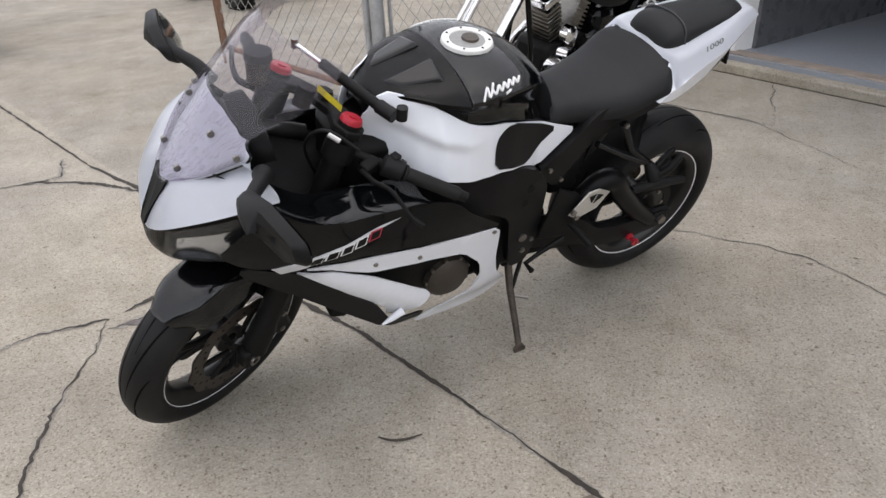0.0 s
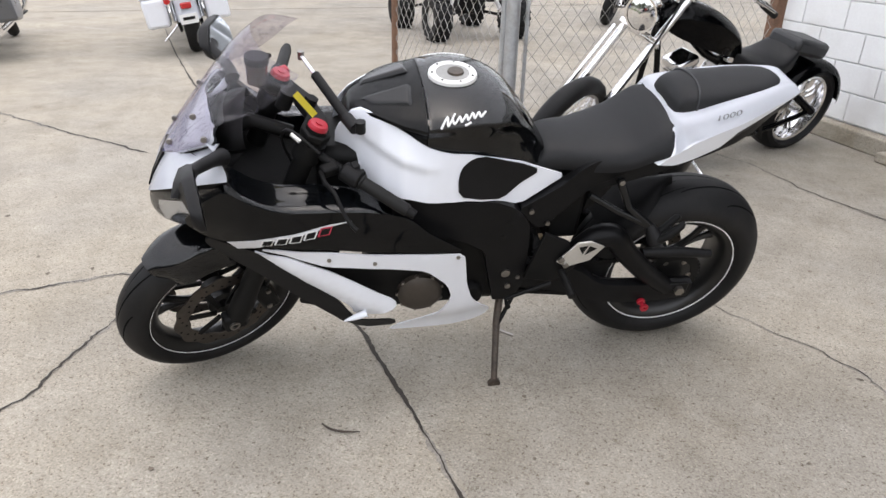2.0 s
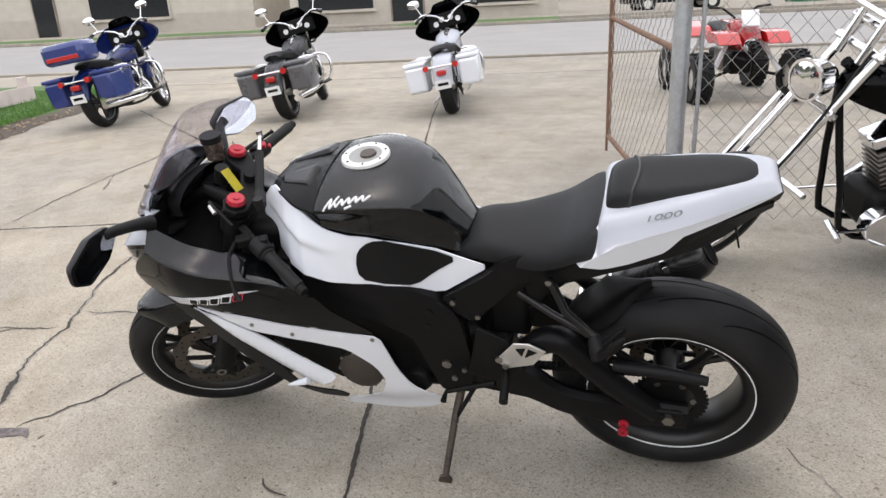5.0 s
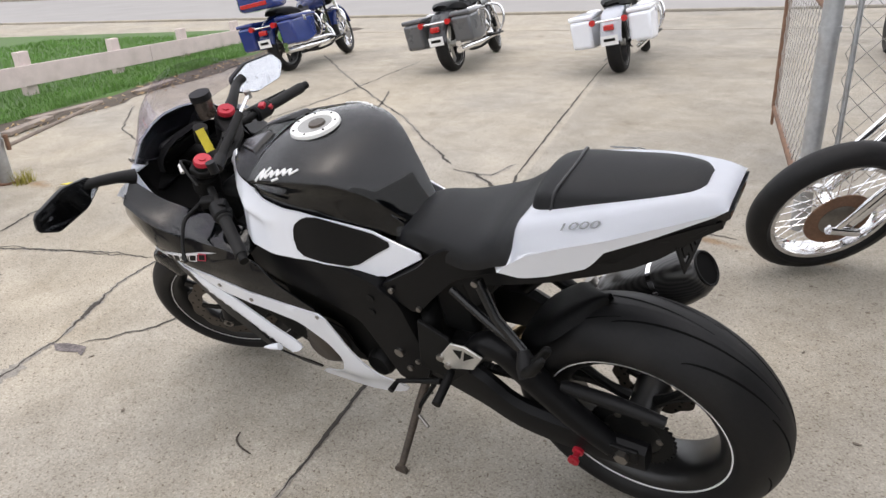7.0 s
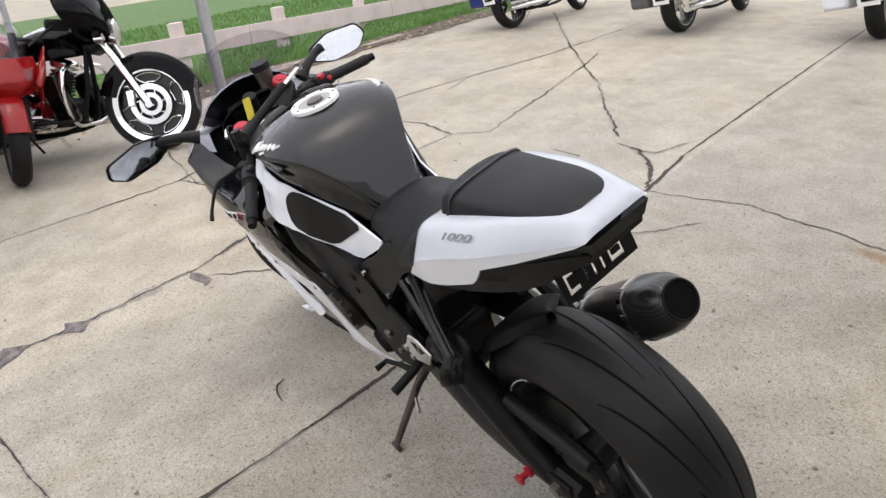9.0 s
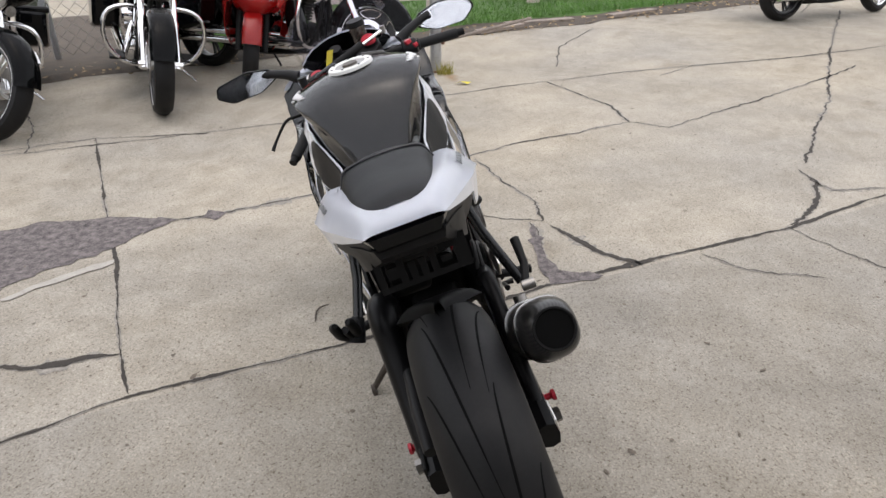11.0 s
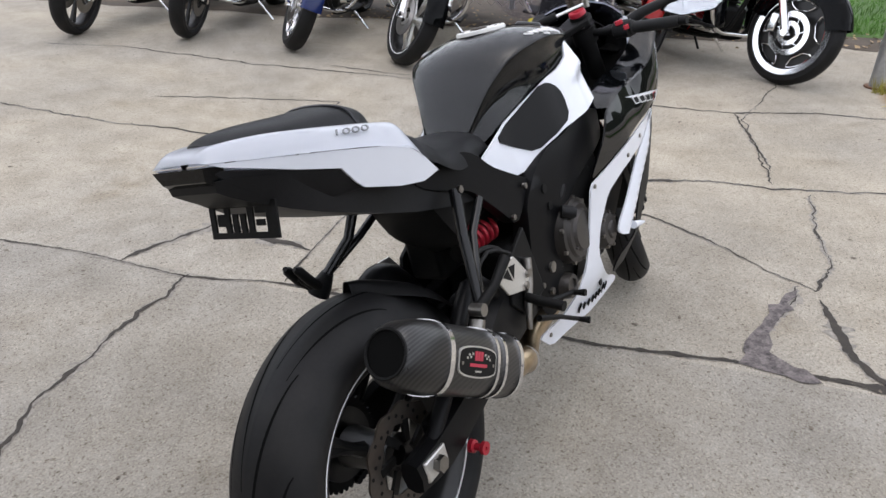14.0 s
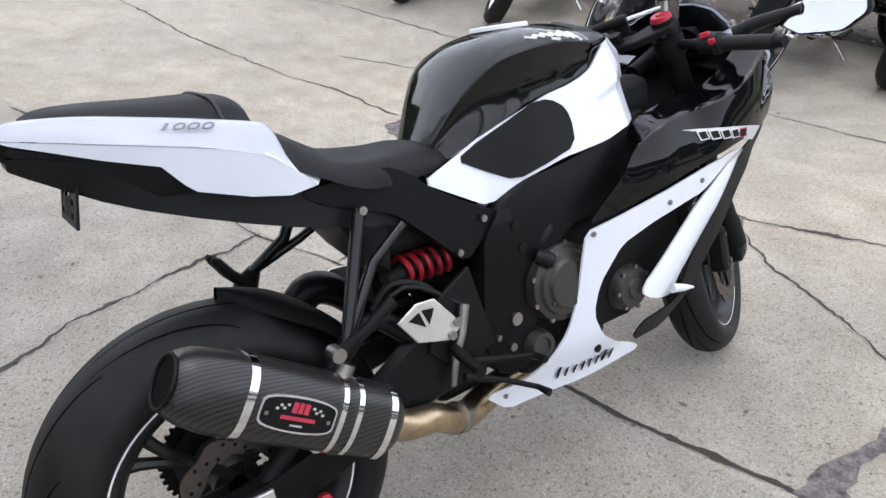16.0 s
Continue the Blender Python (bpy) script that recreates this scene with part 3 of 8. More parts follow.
for i in range(12):
    top_clamp.faces.new((base[i], base[(i + 1) % 12], lid[(i + 1) % 12], lid[i]))
clamp = part("triple_clamp", top_clamp, M_DARK, BIKE, m=TURNED, bevel=0.004)
part("stem_nut", tube([fork_point(0.70, 0) + Vector((-0.035, 0, -0.01)), fork_point(0.73, 0) + Vector((-0.035, 0, -0.01))], 0.018, 6), M_DARK, clamp)
part("ignition_lock", tube([fork_point(0.70, 0) + Vector((0.035, 0, 0.015)), fork_point(0.745, 0) + Vector((0.035, 0, 0.015))], 0.02, 16), M_DARK, clamp)
t0, t1 = Vector((1.181, 0.048, 1.002)), Vector((1.136, 0.073, 0.954))
along, across = (t1 - t0).normalized(), (t1 - t0).cross(Vector((-0.35, 0.25, 0.9))).normalized()
tag = bmesh.new()
bar_pts = [t0 - across * 0.012, t0 + across * 0.012, t1 + across * 0.012, t1 - across * 0.012]
tag.faces.new([tag.verts.new(p) for p in bar_pts])
bmesh.ops.solidify(tag, geom=tag.faces[:], thickness=0.002)
part("key_tag", tag, M_YELLOW, BIKE, "yellow paper key tag", smooth=False)
for s in (1, -1):
    root = fork_point(0.655, s * 0.108)
    tip = Vector((1.054, s * 0.352, 0.843))
    way = (tip - root).normalized()
    bar_ob = part("handlebar", tube([root, tip], 0.011, 14), M_DARK, BIKE, m=TURNED)
    part("clip_on_clamp", tube([fork_point(0.63, s * 0.108), fork_point(0.68, s * 0.108)], 0.037, 20), M_DARK, bar_ob)
    g0, g1 = root + way * 0.155, tip
    part("grip", tube([g0, g0 + way * 0.004, g0 + way * 0.008, g1 - way * 0.006, g1], [0.021, 0.021, 0.0165, 0.0165, 0.0155], 18), M_RUBBER, bar_ob, "black rubber grip")
    part("bar_end", tube([g1, g1 + way * 0.022], [0.013, 0.012], 14), M_DARK, bar_ob)
    part("switch_housing", tube([root + way * 0.10, root + way * 0.105, root + way * 0.148, root + way * 0.152], [0.02, 0.026, 0.026, 0.022], 12), M_PLASTIC, bar_ob)
    part("lever_perch", box(root + way * 0.085 + Vector((0.022, 0, 0.0)), (0.045, 0.03, 0.028)), M_DARK, bar_ob, bevel=0.006)
    l0 = root + way * 0.085 + Vector((0.045, 0, 0.0))
    if s > 0:
        back = TURNED.inverted()
        ends = [back @ Vector(p) for p in ((1.10, 0.262, 0.855), (1.075, 0.31, 0.815), (1.052, 0.331, 0.794))]
        reach = [l0, l0.lerp(ends[0], 0.5) + Vector((0.006, 0, 0)), ends[0], ends[1], ends[2]]
    else:
        reach = [l0, l0 + way * 0.05 + Vector((0.022, 0, 0)), l0 + way * 0.12 + Vector((0.022, 0, 0)), l0 + way * 0.195 + Vector((0.008, 0, 0)), l0 + way * 0.20 + Vector((0.008, 0, 0))]
    lever = tube(reach, [0.007, 0.0058, 0.005, 0.0045, 0.0065] if s > 0 else [0.009, 0.008, 0.0065, 0.0055, 0.008], 10, smooth=4)
    part("lever", lever, M_DARK, bar_ob, "black clutch lever" if s > 0 else "black brake lever")
    bm = box(root + way * 0.118 + Vector((-0.018, 0, 0.02)), (0.02, 0.022, 0.014))
    box(root + way * 0.135 + Vector((-0.02, 0, 0.005)), (0.02, 0.016, 0.014), bm)
    part("switch_button", bm, M_RED if s < 0 else M_PLASTIC, bar_ob, bevel=0.003)
part("clutch_cable", tube([(1.13, 0.16, 0.90), (1.2, 0.13, 0.95), (1.22, 0.06, 0.86), (1.16, 0.05, 0.70)], 0.004, 8, smooth=6), M_RUBBER, BIKE)
part("cable_adjuster", tube([(1.195, 0.14, 0.945), (1.175, 0.155, 0.932)], 0.006, 8), M_ALU, BIKE)
res = part("brake_reservoir", tube([(1.278, -0.06, 0.975), (1.274, -0.06, 1.03)], [0.025, 0.028], 24), glass_mat("smoky_plastic", (0.55, 0.45, 0.38), 0.2, 0.35), BIKE, "translucent brake fluid reservoir")
part("reservoir_lid", tube([(1.274, -0.06, 1.03), (1.273, -0.06, 1.048)], [0.031, 0.030], 24), M_PLASTIC, res)
part("reservoir_arm", tube([(1.275, -0.06, 0.98), (1.2, -0.10, 0.945)], 0.007, 8), M_STEEL, res)
damper = part("steering_damper", tube([(1.13, -0.055, 0.995), (1.06, 0.10, 0.962)], 0.0125, 16), M_DARK, BIKE, "black steering damper across the clamp")
part("damper_rod", tube([(1.165, -0.135, 1.01), (1.125, -0.045, 0.992)], 0.0055, 10), M_CHROME, damper)
part("damper_end", tube([(1.06, 0.10, 0.962), (1.04, 0.14, 0.955)], 0.0165, 12), M_PLASTIC, damper)
part("damper_knob", tube([(1.03, 0.155, 0.955), (1.03, 0.155, 0.985)], 0.013, 12), M_PLASTIC, damper)
part("rod_end", tube([(1.165, -0.135, 1.0), (1.165, -0.135, 1.022)], 0.009, 10), M_STEEL, damper)

# fuel tank and airbox cover
def tank_section(x, top, w, zb, wb, drop=0.07):
    """Half a cross-section from the crest over the shoulder and in under it."""
    return mirrored([(x, 0, top), (x, w * 0.45, top - drop * 0.13), (x, w * 0.82, top - drop * 0.53), (x, w * 0.978, top - drop * 0.90), (x, w, top - drop), (x, w * 0.998, top - drop - 0.008), (x, (w + wb) / 2 - 0.008, (top - drop + zb) / 2), (x, wb, zb)])


TANK = ((0.512, 0.832, 0.056, 0.79, 0.07, 0.014), (0.54, 0.872, 0.074, 0.80, 0.088, 0.016), (0.578, 0.926, 0.098, 0.815, 0.102, 0.020), (0.635, 0.986, 0.136, 0.84, 0.124, 0.028),
        (0.70, 1.015, 0.168, 0.86, 0.146, 0.036), (0.78, 1.025, 0.185, 0.875, 0.164, 0.042), (0.865, 1.017, 0.182, 0.905, 0.170, 0.046))
tank = part("fuel_tank", loft([tank_section(*row) for row in TANK], 6, 5, thick=-0.004), M_TANK, BIKE, "black metallic fuel tank")
part("airbox_cover", loft([
    tank_section(0.868, 1.020, 0.183, 0.905, 0.170, 0.055),
    tank_section(0.93, 1.003, 0.158, 0.940, 0.138, 0.032),
    tank_section(0.985, 0.989, 0.114, 0.958, 0.098, 0.016),
    tank_section(1.02, 0.977, 0.080, 0.950, 0.066, 0.012),
    tank_section(1.05, 0.960, 0.058, 0.925, 0.050, 0.012),
    tank_section(1.072, 0.925, 0.050, 0.89, 0.046, 0.015)], 5, 5, thick=-0.004), M_SATIN, BIKE, "satin black airbox cover")
for s in (1, -1):
    rb = bmesh.new()
    rec = [(0.895, 0.035), (0.90, 0.112), (0.995, 0.074), (1.02, 0.035)]
    top_at = lambda x, y: float(np.interp(x, [0.86, 0.93, 0.985, 1.02], [1.0215, 1.0035, 0.989, 0.977])) - max(0, abs(y) - 0.05) * 0.22
    vs = [rb.verts.new((x, s * y, top_at(x, y) + 0.001)) for x, y in rec]
    vt = [rb.verts.new((x + (0.97 - x) * 0.15, s * (y + (0.065 - y) * 0.2), top_at(x, y) + 0.009)) for x, y in rec]
    rb.faces.new(vt)
    for i in range(4):
        rb.faces.new((vs[i], vs[(i + 1) % 4], vt[(i + 1) % 4], vt[i]))
    part("raised_panel", rb, M_SATIN, BIKE, bevel=0.004)
tilt = Matrix.Translation((0.783, 0, 1.027)) @ Matrix.Rotation(radians(1), 4, "Y") @ Matrix.Rotation(radians(90), 4, "X")
fc = part("fuel_cap", lathe([(0.0005, -0.004), (0.046, -0.004), (0.044, 0.0015), (0.0005, 0.0025)], 40, closed=False), mat("cap_steel", (0.30, 0.30, 0.29), 0.5, metal=0.6, vary=0.15, fine=120), tank, "brushed steel fuel cap")
fc.matrix_local = tilt
ring = part("cap_ring", lathe([(0.043, -0.006), (0.064, -0.006), (0.0625, 0.0015), (0.06, 0.0035), (0.046, 0.0035), (0.043, 0.001)], 56), mat("silver_ring", (0.7, 0.7, 0.68), 0.4, vary=0.05), fc, "pale aluminium cap ring")
part("key_flap", lathe([(0.0005, 0.008), (0.02, 0.0075), (0.022, 0.002), (0.0005, 0.002)], 24, (-0.008, 0, 0.0), closed=False), M_DISC, fc)
for k in range(7):
    a = 2 * math.pi * k / 7
    bolt((0.0535 * math.cos(a), 0.0035, 0.0535 * math.sin(a)), 0.003, fc, M_DARK, 0.003)


# white side covers with grip pads
def cover_y(x, z):
    rear = np.interp(x, [0.42, 0.457, 0.53, 0.594, 0.66, 0.72, 0.80], [0.098, 0.106, 0.115, 0.122, 0.150, 0.178, 0.196]) * (1 - 1.0 * (z - 0.8))
    at = lambda *v: float(np.interp(x, [0.80, 0.862, 0.93, 0.98, 1.026, 1.06, 1.10], v))
    z0, zc, z1 = at(0.76, 0.775, 0.785, 0.79, 0.80, 0.80, 0.80), at(0.865, 0.868, 0.886, 0.905, 0.922, 0.93, 0.93), at(0.90, 0.915, 0.953, 0.978, 0.974, 0.97, 0.97)
    yc = at(0.188, 0.197, 0.188, 0.151, 0.106, 0.076, 0.052)
    front = np.interp(z, [z0, zc - 0.022, zc, z1], [at(0.205, 0.213, 0.208, 0.176, 0.126, 0.09, 0.055), yc + at(0.006, -0.001, -0.006, -0.006, -0.004, 0.0, 0.0), yc, at(0.176, 0.176, 0.148, 0.113, 0.071, 0.052, 0.045)])
    k = min(1.0, max(0.0, (x - 0.775) / 0.06))
    return float(rear * (1 - k) + front * k)


COVER = [(1.038, 0.973), (0.985, 0.975), (0.925, 0.951), (0.868, 0.917), (0.820, 0.900), (0.735, 0.884), (0.650, 0.850), (0.546, 0.806), (0.459, 0.771), (0.589, 0.693), (0.650, 0.727), (0.740, 0.757), (0.855, 0.771), (0.925, 0.787), (0.996, 0.794), (1.071, 0.805), (1.091, 0.858), (1.087, 0.912)]
PADS = [(0.722, 0.882), (0.64, 0.843), (0.537, 0.797), (0.648, 0.733), (0.73, 0.762), (0.779, 0.777), (0.783, 0.836), (0.766, 0.868)]
for s in (1, -1):
    cov = part("side_cover", panel(COVER, cover_y, 0.005, s, 0.008, 1), M_WHITE, BIKE, "pearl white tank side cover", bevel=0.002)
    part("grip_pad", panel(PADS, lambda x, z: cover_y(x, z) + 0.0035, 0.003, s, 0.02, 1), M_PAD, cov, "black textured knee pad")


# frame beams and rear side plates
def frame_y(x, z):
    return float(np.interp(x, [0.5, 0.6, 0.75, 0.9, 1.05], [0.142, 0.165, 0.192, 0.195, 0.165]) * np.interp(z, [0.3, 0.45, 0.6, 0.7, 0.8], [0.93, 0.95, 1.0, 1.0, 0.93]))


FRAME = [(1.05, 0.80), (0.96, 0.80), (0.83, 0.757), (0.67, 0.735), (0.60, 0.70), (0.55, 0.635), (0.535, 0.50), (0.53, 0.38), (0.56, 0.325), (0.625, 0.335), (0.655, 0.45), (0.68, 0.56), (0.75, 0.615), (0.88, 0.65), (1.02, 0.66)]
REARPLATE = [(0.597, 0.683), (0.53, 0.720), (0.462, 0.762), (0.42, 0.805), (0.37, 0.828), (0.21, 0.815), (0.25, 0.785), (0.38, 0.735), (0.46, 0.655), (0.51, 0.60), (0.548, 0.632)]
for s in (1, -1):
    fr = part("frame_beam", panel(FRAME, frame_y, 0.045, s, 0.03, 1), M_FRAME, BIKE, "satin black aluminium frame beam", bevel=0.004)
    for x, z, r in ((0.622, 0.648, 0.012), (0.632, 0.60, 0.011)):
        part("frame_hole", disc((x, s * frame_y(x, z), z), r, 0.004, 18), M_DARK, fr)
    for x, z, r in ((0.585, 0.39, 0.009), (0.60, 0.45, 0.014), (0.555, 0.42, 0.007)):
        bolt((x, s * (frame_y(x, z) + 0.003), z), r, fr)
    pl = part("rear_side_plate", panel(REARPLATE, lambda x, z: float(np.interp(x, [0.2, 0.4, 0.6], [0.105, 0.128, 0.152])), 0.03, s, 0.05, 1), M_FRAME, BIKE, bevel=0.003)
    for x, z in ((0.555, 0.681), (0.496, 0.626)):
        bolt((x, s * (0.135 + (x - 0.45) * 0.2), z), 0.007, pl)

# engine mass and covers
eng = part("engine_block", box((0.80, 0, 0.46), (0.42, 0.27, 0.30)), M_DARK, BIKE, "black engine block", bevel=0.03)
part("cylinder_head", box((0.93, 0, 0.60), (0.24, 0.26, 0.18), turn=Matrix.Rotation(radians(-25), 4, "Y")), M_DARK, eng, bevel=0.02)
part("sump", box((0.80, 0, 0.295), (0.30, 0.16, 0.10)), M_DARK, eng, bevel=0.03)
part("inner_body", box((1.02, 0, 0.76), (0.24, 0.22, 0.22)), M_DARK, eng, bevel=0.03)
part("radiator", box((1.14, 0, 0.52), (0.05, 0.36, 0.28), turn=Matrix.Rotation(radians(-20), 4, "Y")), M_DARK, eng, bevel=0.008)
part("gearbox", box((0.58, 0, 0.44), (0.16, 0.22, 0.22)), M_DARK, eng, bevel=0.03)
part("generator_cover", lathe([(0.0005, 0.20), (0.05, 0.198), (0.066, 0.185), (0.07, 0.14)], 36, (0.86, 0, 0.41), closed=False), M_BRONZE, eng, "bronze-grey engine cover")
part("clutch_cover", lathe([(0.0005, -0.213), (0.05, -0.211), (0.056, -0.203), (0.068, -0.201), (0.073, -0.193), (0.084, -0.19), (0.092, -0.12)], 40, (0.715, 0, 0.50), closed=False), M_CASE, eng, "dark grey clutch cover")
part("small_cover", lathe([(0.0005, -0.199), (0.022, -0.198), (0.026, -0.192), (0.045, -0.19), (0.055, -0.178), (0.06, -0.12)], 36, (0.93, 0, 0.41), closed=False), M_CASE, eng)
part("starter_cover", lathe([(0.0005, 0.165), (0.035, 0.163), (0.042, 0.15), (0.045, 0.1)], 30, (0.70, 0, 0.36), closed=False), M_DARK, eng)
for k in range(9):
    a = 2 * math.pi * k / 9
    bolt((0.715 + 0.084 * math.cos(a), -0.186, 0.50 + 0.084 * math.sin(a)), 0.0065, eng, M_STEEL)
    bolt((0.86 + 0.067 * math.cos(a), 0.18, 0.41 + 0.067 * math.sin(a)), 0.0055, eng, M_STEEL)

for k in range(7):
    a = 2 * math.pi * (k + 0.5) / 7
    bolt((0.93 + 0.051 * math.cos(a), -0.186, 0.41 + 0.051 * math.sin(a)), 0.005, eng, M_STEEL)
for dz in (-0.03, -0.008, 0.014):
    part("rib", box((0.672, -0.203, 0.50 + dz), (0.02, 0.008, 0.006)), M_CASE, eng, bevel=0.002)
part("oil_filler", tube([(0.655, -0.185, 0.575), (0.668, -0.205, 0.566), (0.674, -0.214, 0.562)], [0.016, 0.017, 0.013], 12), M_PLASTIC, eng, "black oil filler cap")
part("breather_hose", tube([(0.75, -0.13, 0.66), (0.72, -0.165, 0.64), (0.69, -0.175, 0.61), (0.66, -0.15, 0.57)], 0.011, 10, smooth=5), M_RUBBER, eng)
part("pump_cover", lathe([(0.0005, -0.178), (0.018, -0.178), (0.02, -0.184), (0.03, -0.184), (0.034, -0.17), (0.036, -0.12)], 28, (0.645, 0, 0.375), closed=False), M_CASE, eng)

# fairings
UPPER = [(1.425, 0.812), (1.352, 0.870), (1.305, 0.834), (1.24, 0.797), (1.16, 0.788), (1.08, 0.786), (1.0, 0.773), (0.91, 0.745), (0.85, 0.69), (0.752, 0.617), (0.85, 0.625), (0.985, 0.643), (1.12, 0.662), (1.29, 0.684), (1.419, 0.705), (1.47, 0.745)]
LOWER = [(1.30, 0.662), (1.235, 0.661), (1.109, 0.646), (0.985, 0.631), (0.85, 0.613), (0.752, 0.604), (0.742, 0.55), (0.73, 0.47), (0.705, 0.39), (0.66, 0.333), (0.61, 0.298), (0.507, 0.296), (0.567, 0.239), (0.684, 0.242), (0.816, 0.238), (0.95, 0.245), (0.93, 0.268), (0.86, 0.30), (0.797, 0.350), (0.77, 0.41), (0.788, 0.475), (0.855, 0.547), (0.965, 0.574), (1.06, 0.587), (1.126, 0.594), (1.215, 0.636)]
LOWER_L = LOWER[:10] + [(0.625, 0.290), (0.64, 0.258)] + LOWER[13:]
STRIP = [(1.318, 0.657), (1.215, 0.628), (1.115, 0.564), (1.025, 0.491), (0.936, 0.417), (0.930, 0.393), (0.983, 0.374), (1.055, 0.353), (1.062, 0.405), (1.142, 0.490), (1.226, 0.572)]
CHIN = [(1.424, 0.701), (1.318, 0.655), (1.23, 0.583), (1.165, 0.51), (1.10, 0.448), (1.065, 0.38), (1.045, 0.343), (0.935, 0.322), (0.925, 0.272), (1.03, 0.276), (1.10, 0.36), (1.185, 0.45), (1.307, 0.562), (1.429, 0.656)]
DECAL = [(1.369, 0.698), (1.30, 0.712), (1.235, 0.723), (1.06, 0.750), (1.10, 0.739), (1.255, 0.706), (1.29, 0.680), (1.346, 0.668)]
for s in (1, -1):
    up = part("upper_fairing", panel(UPPER, fairing_y, 0.005, s, 0.025, 1), M_GLOSS, BIKE, "gloss black upper side fairing", bevel=0.002)
    low = part("lower_fairing", panel(LOWER_L if s > 0 else LOWER, lambda x, z: fairing_y(x, z) - 0.002, 0.005, s, 0.025, 1), M_WHITE, BIKE, "pearl white lower side fairing", bevel=0.002)
    part("fairing_strip", panel(STRIP, lambda x, z: fairing_y(x, z) + 0.006 - 0.30 * abs((z - 0.395) - (x - 0.98) * 0.86), 0.005, s, 0.02, 1), M_WHITE, BIKE, "pearl white slanted fairing strip", bevel=0.002)
    part("chin_fairing", panel(CHIN, lambda x, z: fairing_y(x, z) - 0.004, 0.005, s, 0.025, 1), M_PLASTIC, BIKE, "black plastic chin fairing", bevel=0.002)
    tip = [(1.02, 0.385), (1.055, 0.376), (1.085, 0.368)]
    part("fairing_fin", tube([(x, s * (fairing_y(x, z) + dy), z) for (x, z), dy in zip(tip, (0.0, 0.008, 0.014))], [0.012, 0.009, 0.003], 10), M_WHITE, BIKE)
    part("inner_duct", panel([(1.24, 0.61), (1.0, 0.56), (0.78, 0.48), (0.76, 0.33), (0.95, 0.33)], lambda x, z: fairing_y(x, z) - 0.06, 0.004, s, 0.06), M_DARK, BIKE)
    part("number_strip", panel(DECAL, lambda x, z: fairing_y(x, z) + 0.001, 0.0012, s, 0.03), mat("silver_decal", (0.6, 0.61, 0.64), 0.3, vary=0.05), up, "silver slanted decal strip")
    for k in range(5):
        x = 1.270 - 0.036 * k
        z = 0.689 + (1.270 - x) * 0.165
        for grow_by, lift, paint in ((1.0, 0.0022, M_DECAL_RED if k == (4 if s > 0 else 0) else M_STRIPE), (0.74, 0.0032, M_DARK)):
            mark = [(x + u * grow_by, z + 0.012 + v * grow_by) for u, v in ((0.020, -0.012), (-0.010, -0.010), (-0.019, 0.013), (0.011, 0.011))]
            part("decal_mark", panel(mark, lambda x, z: fairing_y(x, z) + lift, 0.0012, s, 0.03), paint, up)
    for x, z in ((0.77, 0.595), (1.0, 0.602), (0.56, 0.277), (1.12, 0.622)):
        bolt((x, s * (fairing_y(x, z) - 0.001), z), 0.006, low, M_STEEL, 0.005)
    if s < 0:
        kb = bmesh.new()
        for k in range(8):
            x, tall = 0.690 + k * 0.0215, (0.024, 0.016, 0.016, 0.017, 0.016, 0.016, 0.024, 0.020)[k]
            bar(kb, (x, -fairing_y(x, 0.276) - 0.001, 0.274 - k * 0.001), (x + 0.004, -fairing_y(x, 0.276 + tall) - 0.001, 0.274 + tall - k * 0.001), 0.013, 0.003)
        part("word_mark", kb, M_DARK, low, "dark lettering bars")
        part("belly_mark", disc((0.793, -fairing_y(0.793, 0.312) - 0.001, 0.312), 0.010, 0.003, 16), M_DARK, low)
    # shelf along the top edge, rising in towards the cockpit
    SHELF = [((1.350, 0.263, 0.872), (1.360, 0.205, 0.915)), ((1.305, 0.261, 0.834), (1.297, 0.186, 0.850)), ((1.240, 0.256, 0.797), (1.235, 0.166, 0.815)), ((1.160, 0.252, 0.788), (1.155, 0.166, 0.812)),
             ((1.080, 0.252, 0.786), (1.080, 0.165, 0.803)), ((1.0, 0.244, 0.773), (1.0, 0.168, 0.788)), ((0.955, 0.234, 0.745), (0.955, 0.172, 0.757))]
    rows = []
    for o, n in SHELF:
        o, n = Vector((o[0], s * o[1], o[2])), Vector((n[0], s * n[1], n[2]))
        rows.append([o, o.lerp(n, 0.12) + Vector((0, 0, 0.004)), o.lerp(n, 0.55), o.lerp(n, 0.94), n + Vector((-0.004, -s * 0.006, -0.008)), n + Vector((0, -s * 0.012, -0.07))])
    part("fairing_shelf", loft(rows, 4, 3, thick=-0.003), M_TANK, up, "gloss black shelf round the cockpit")

# nose: headlights, white cowl, air duct
def nose_ring(z, front, half, back, zs=None):
    """A ring from one side round the front to the other; zs: its height at the sides."""
    zs = z if zs is None else zs
    return mirrored([(front, 0, z), (front - 0.007, half * 0.25, z + (zs - z) * 0.16), (front - 0.036, half * 0.52, z + (zs - z) * 0.42), (front - 0.125, half * 0.86, z + (zs - z) * 0.80), (back, half, zs)])


LAMPS = [nose_ring(0.60, 1.50, 0.12, 1.38, 0.62), nose_ring(0.635, 1.562, 0.17, 1.37, 0.67), nose_ring(0.675, 1.582, 0.214, 1.36, 0.76), nose_ring(0.712, 1.574, 0.248, 1.345, 0.888)]
part("headlight_cowl", loft(LAMPS, 6, 6, thick=-0.004), M_GLOSS, BIKE, "gloss black nose with headlights")
COWL = [nose_ring(0.710, 1.578, 0.254, 1.343, 0.893), nose_ring(0.765, 1.553, 0.240, 1.345, 0.908), nose_ring(0.82, 1.52, 0.205, 1.362, 0.925), nose_ring(0.855, 1.49, 0.158, 1.392, 0.936)]
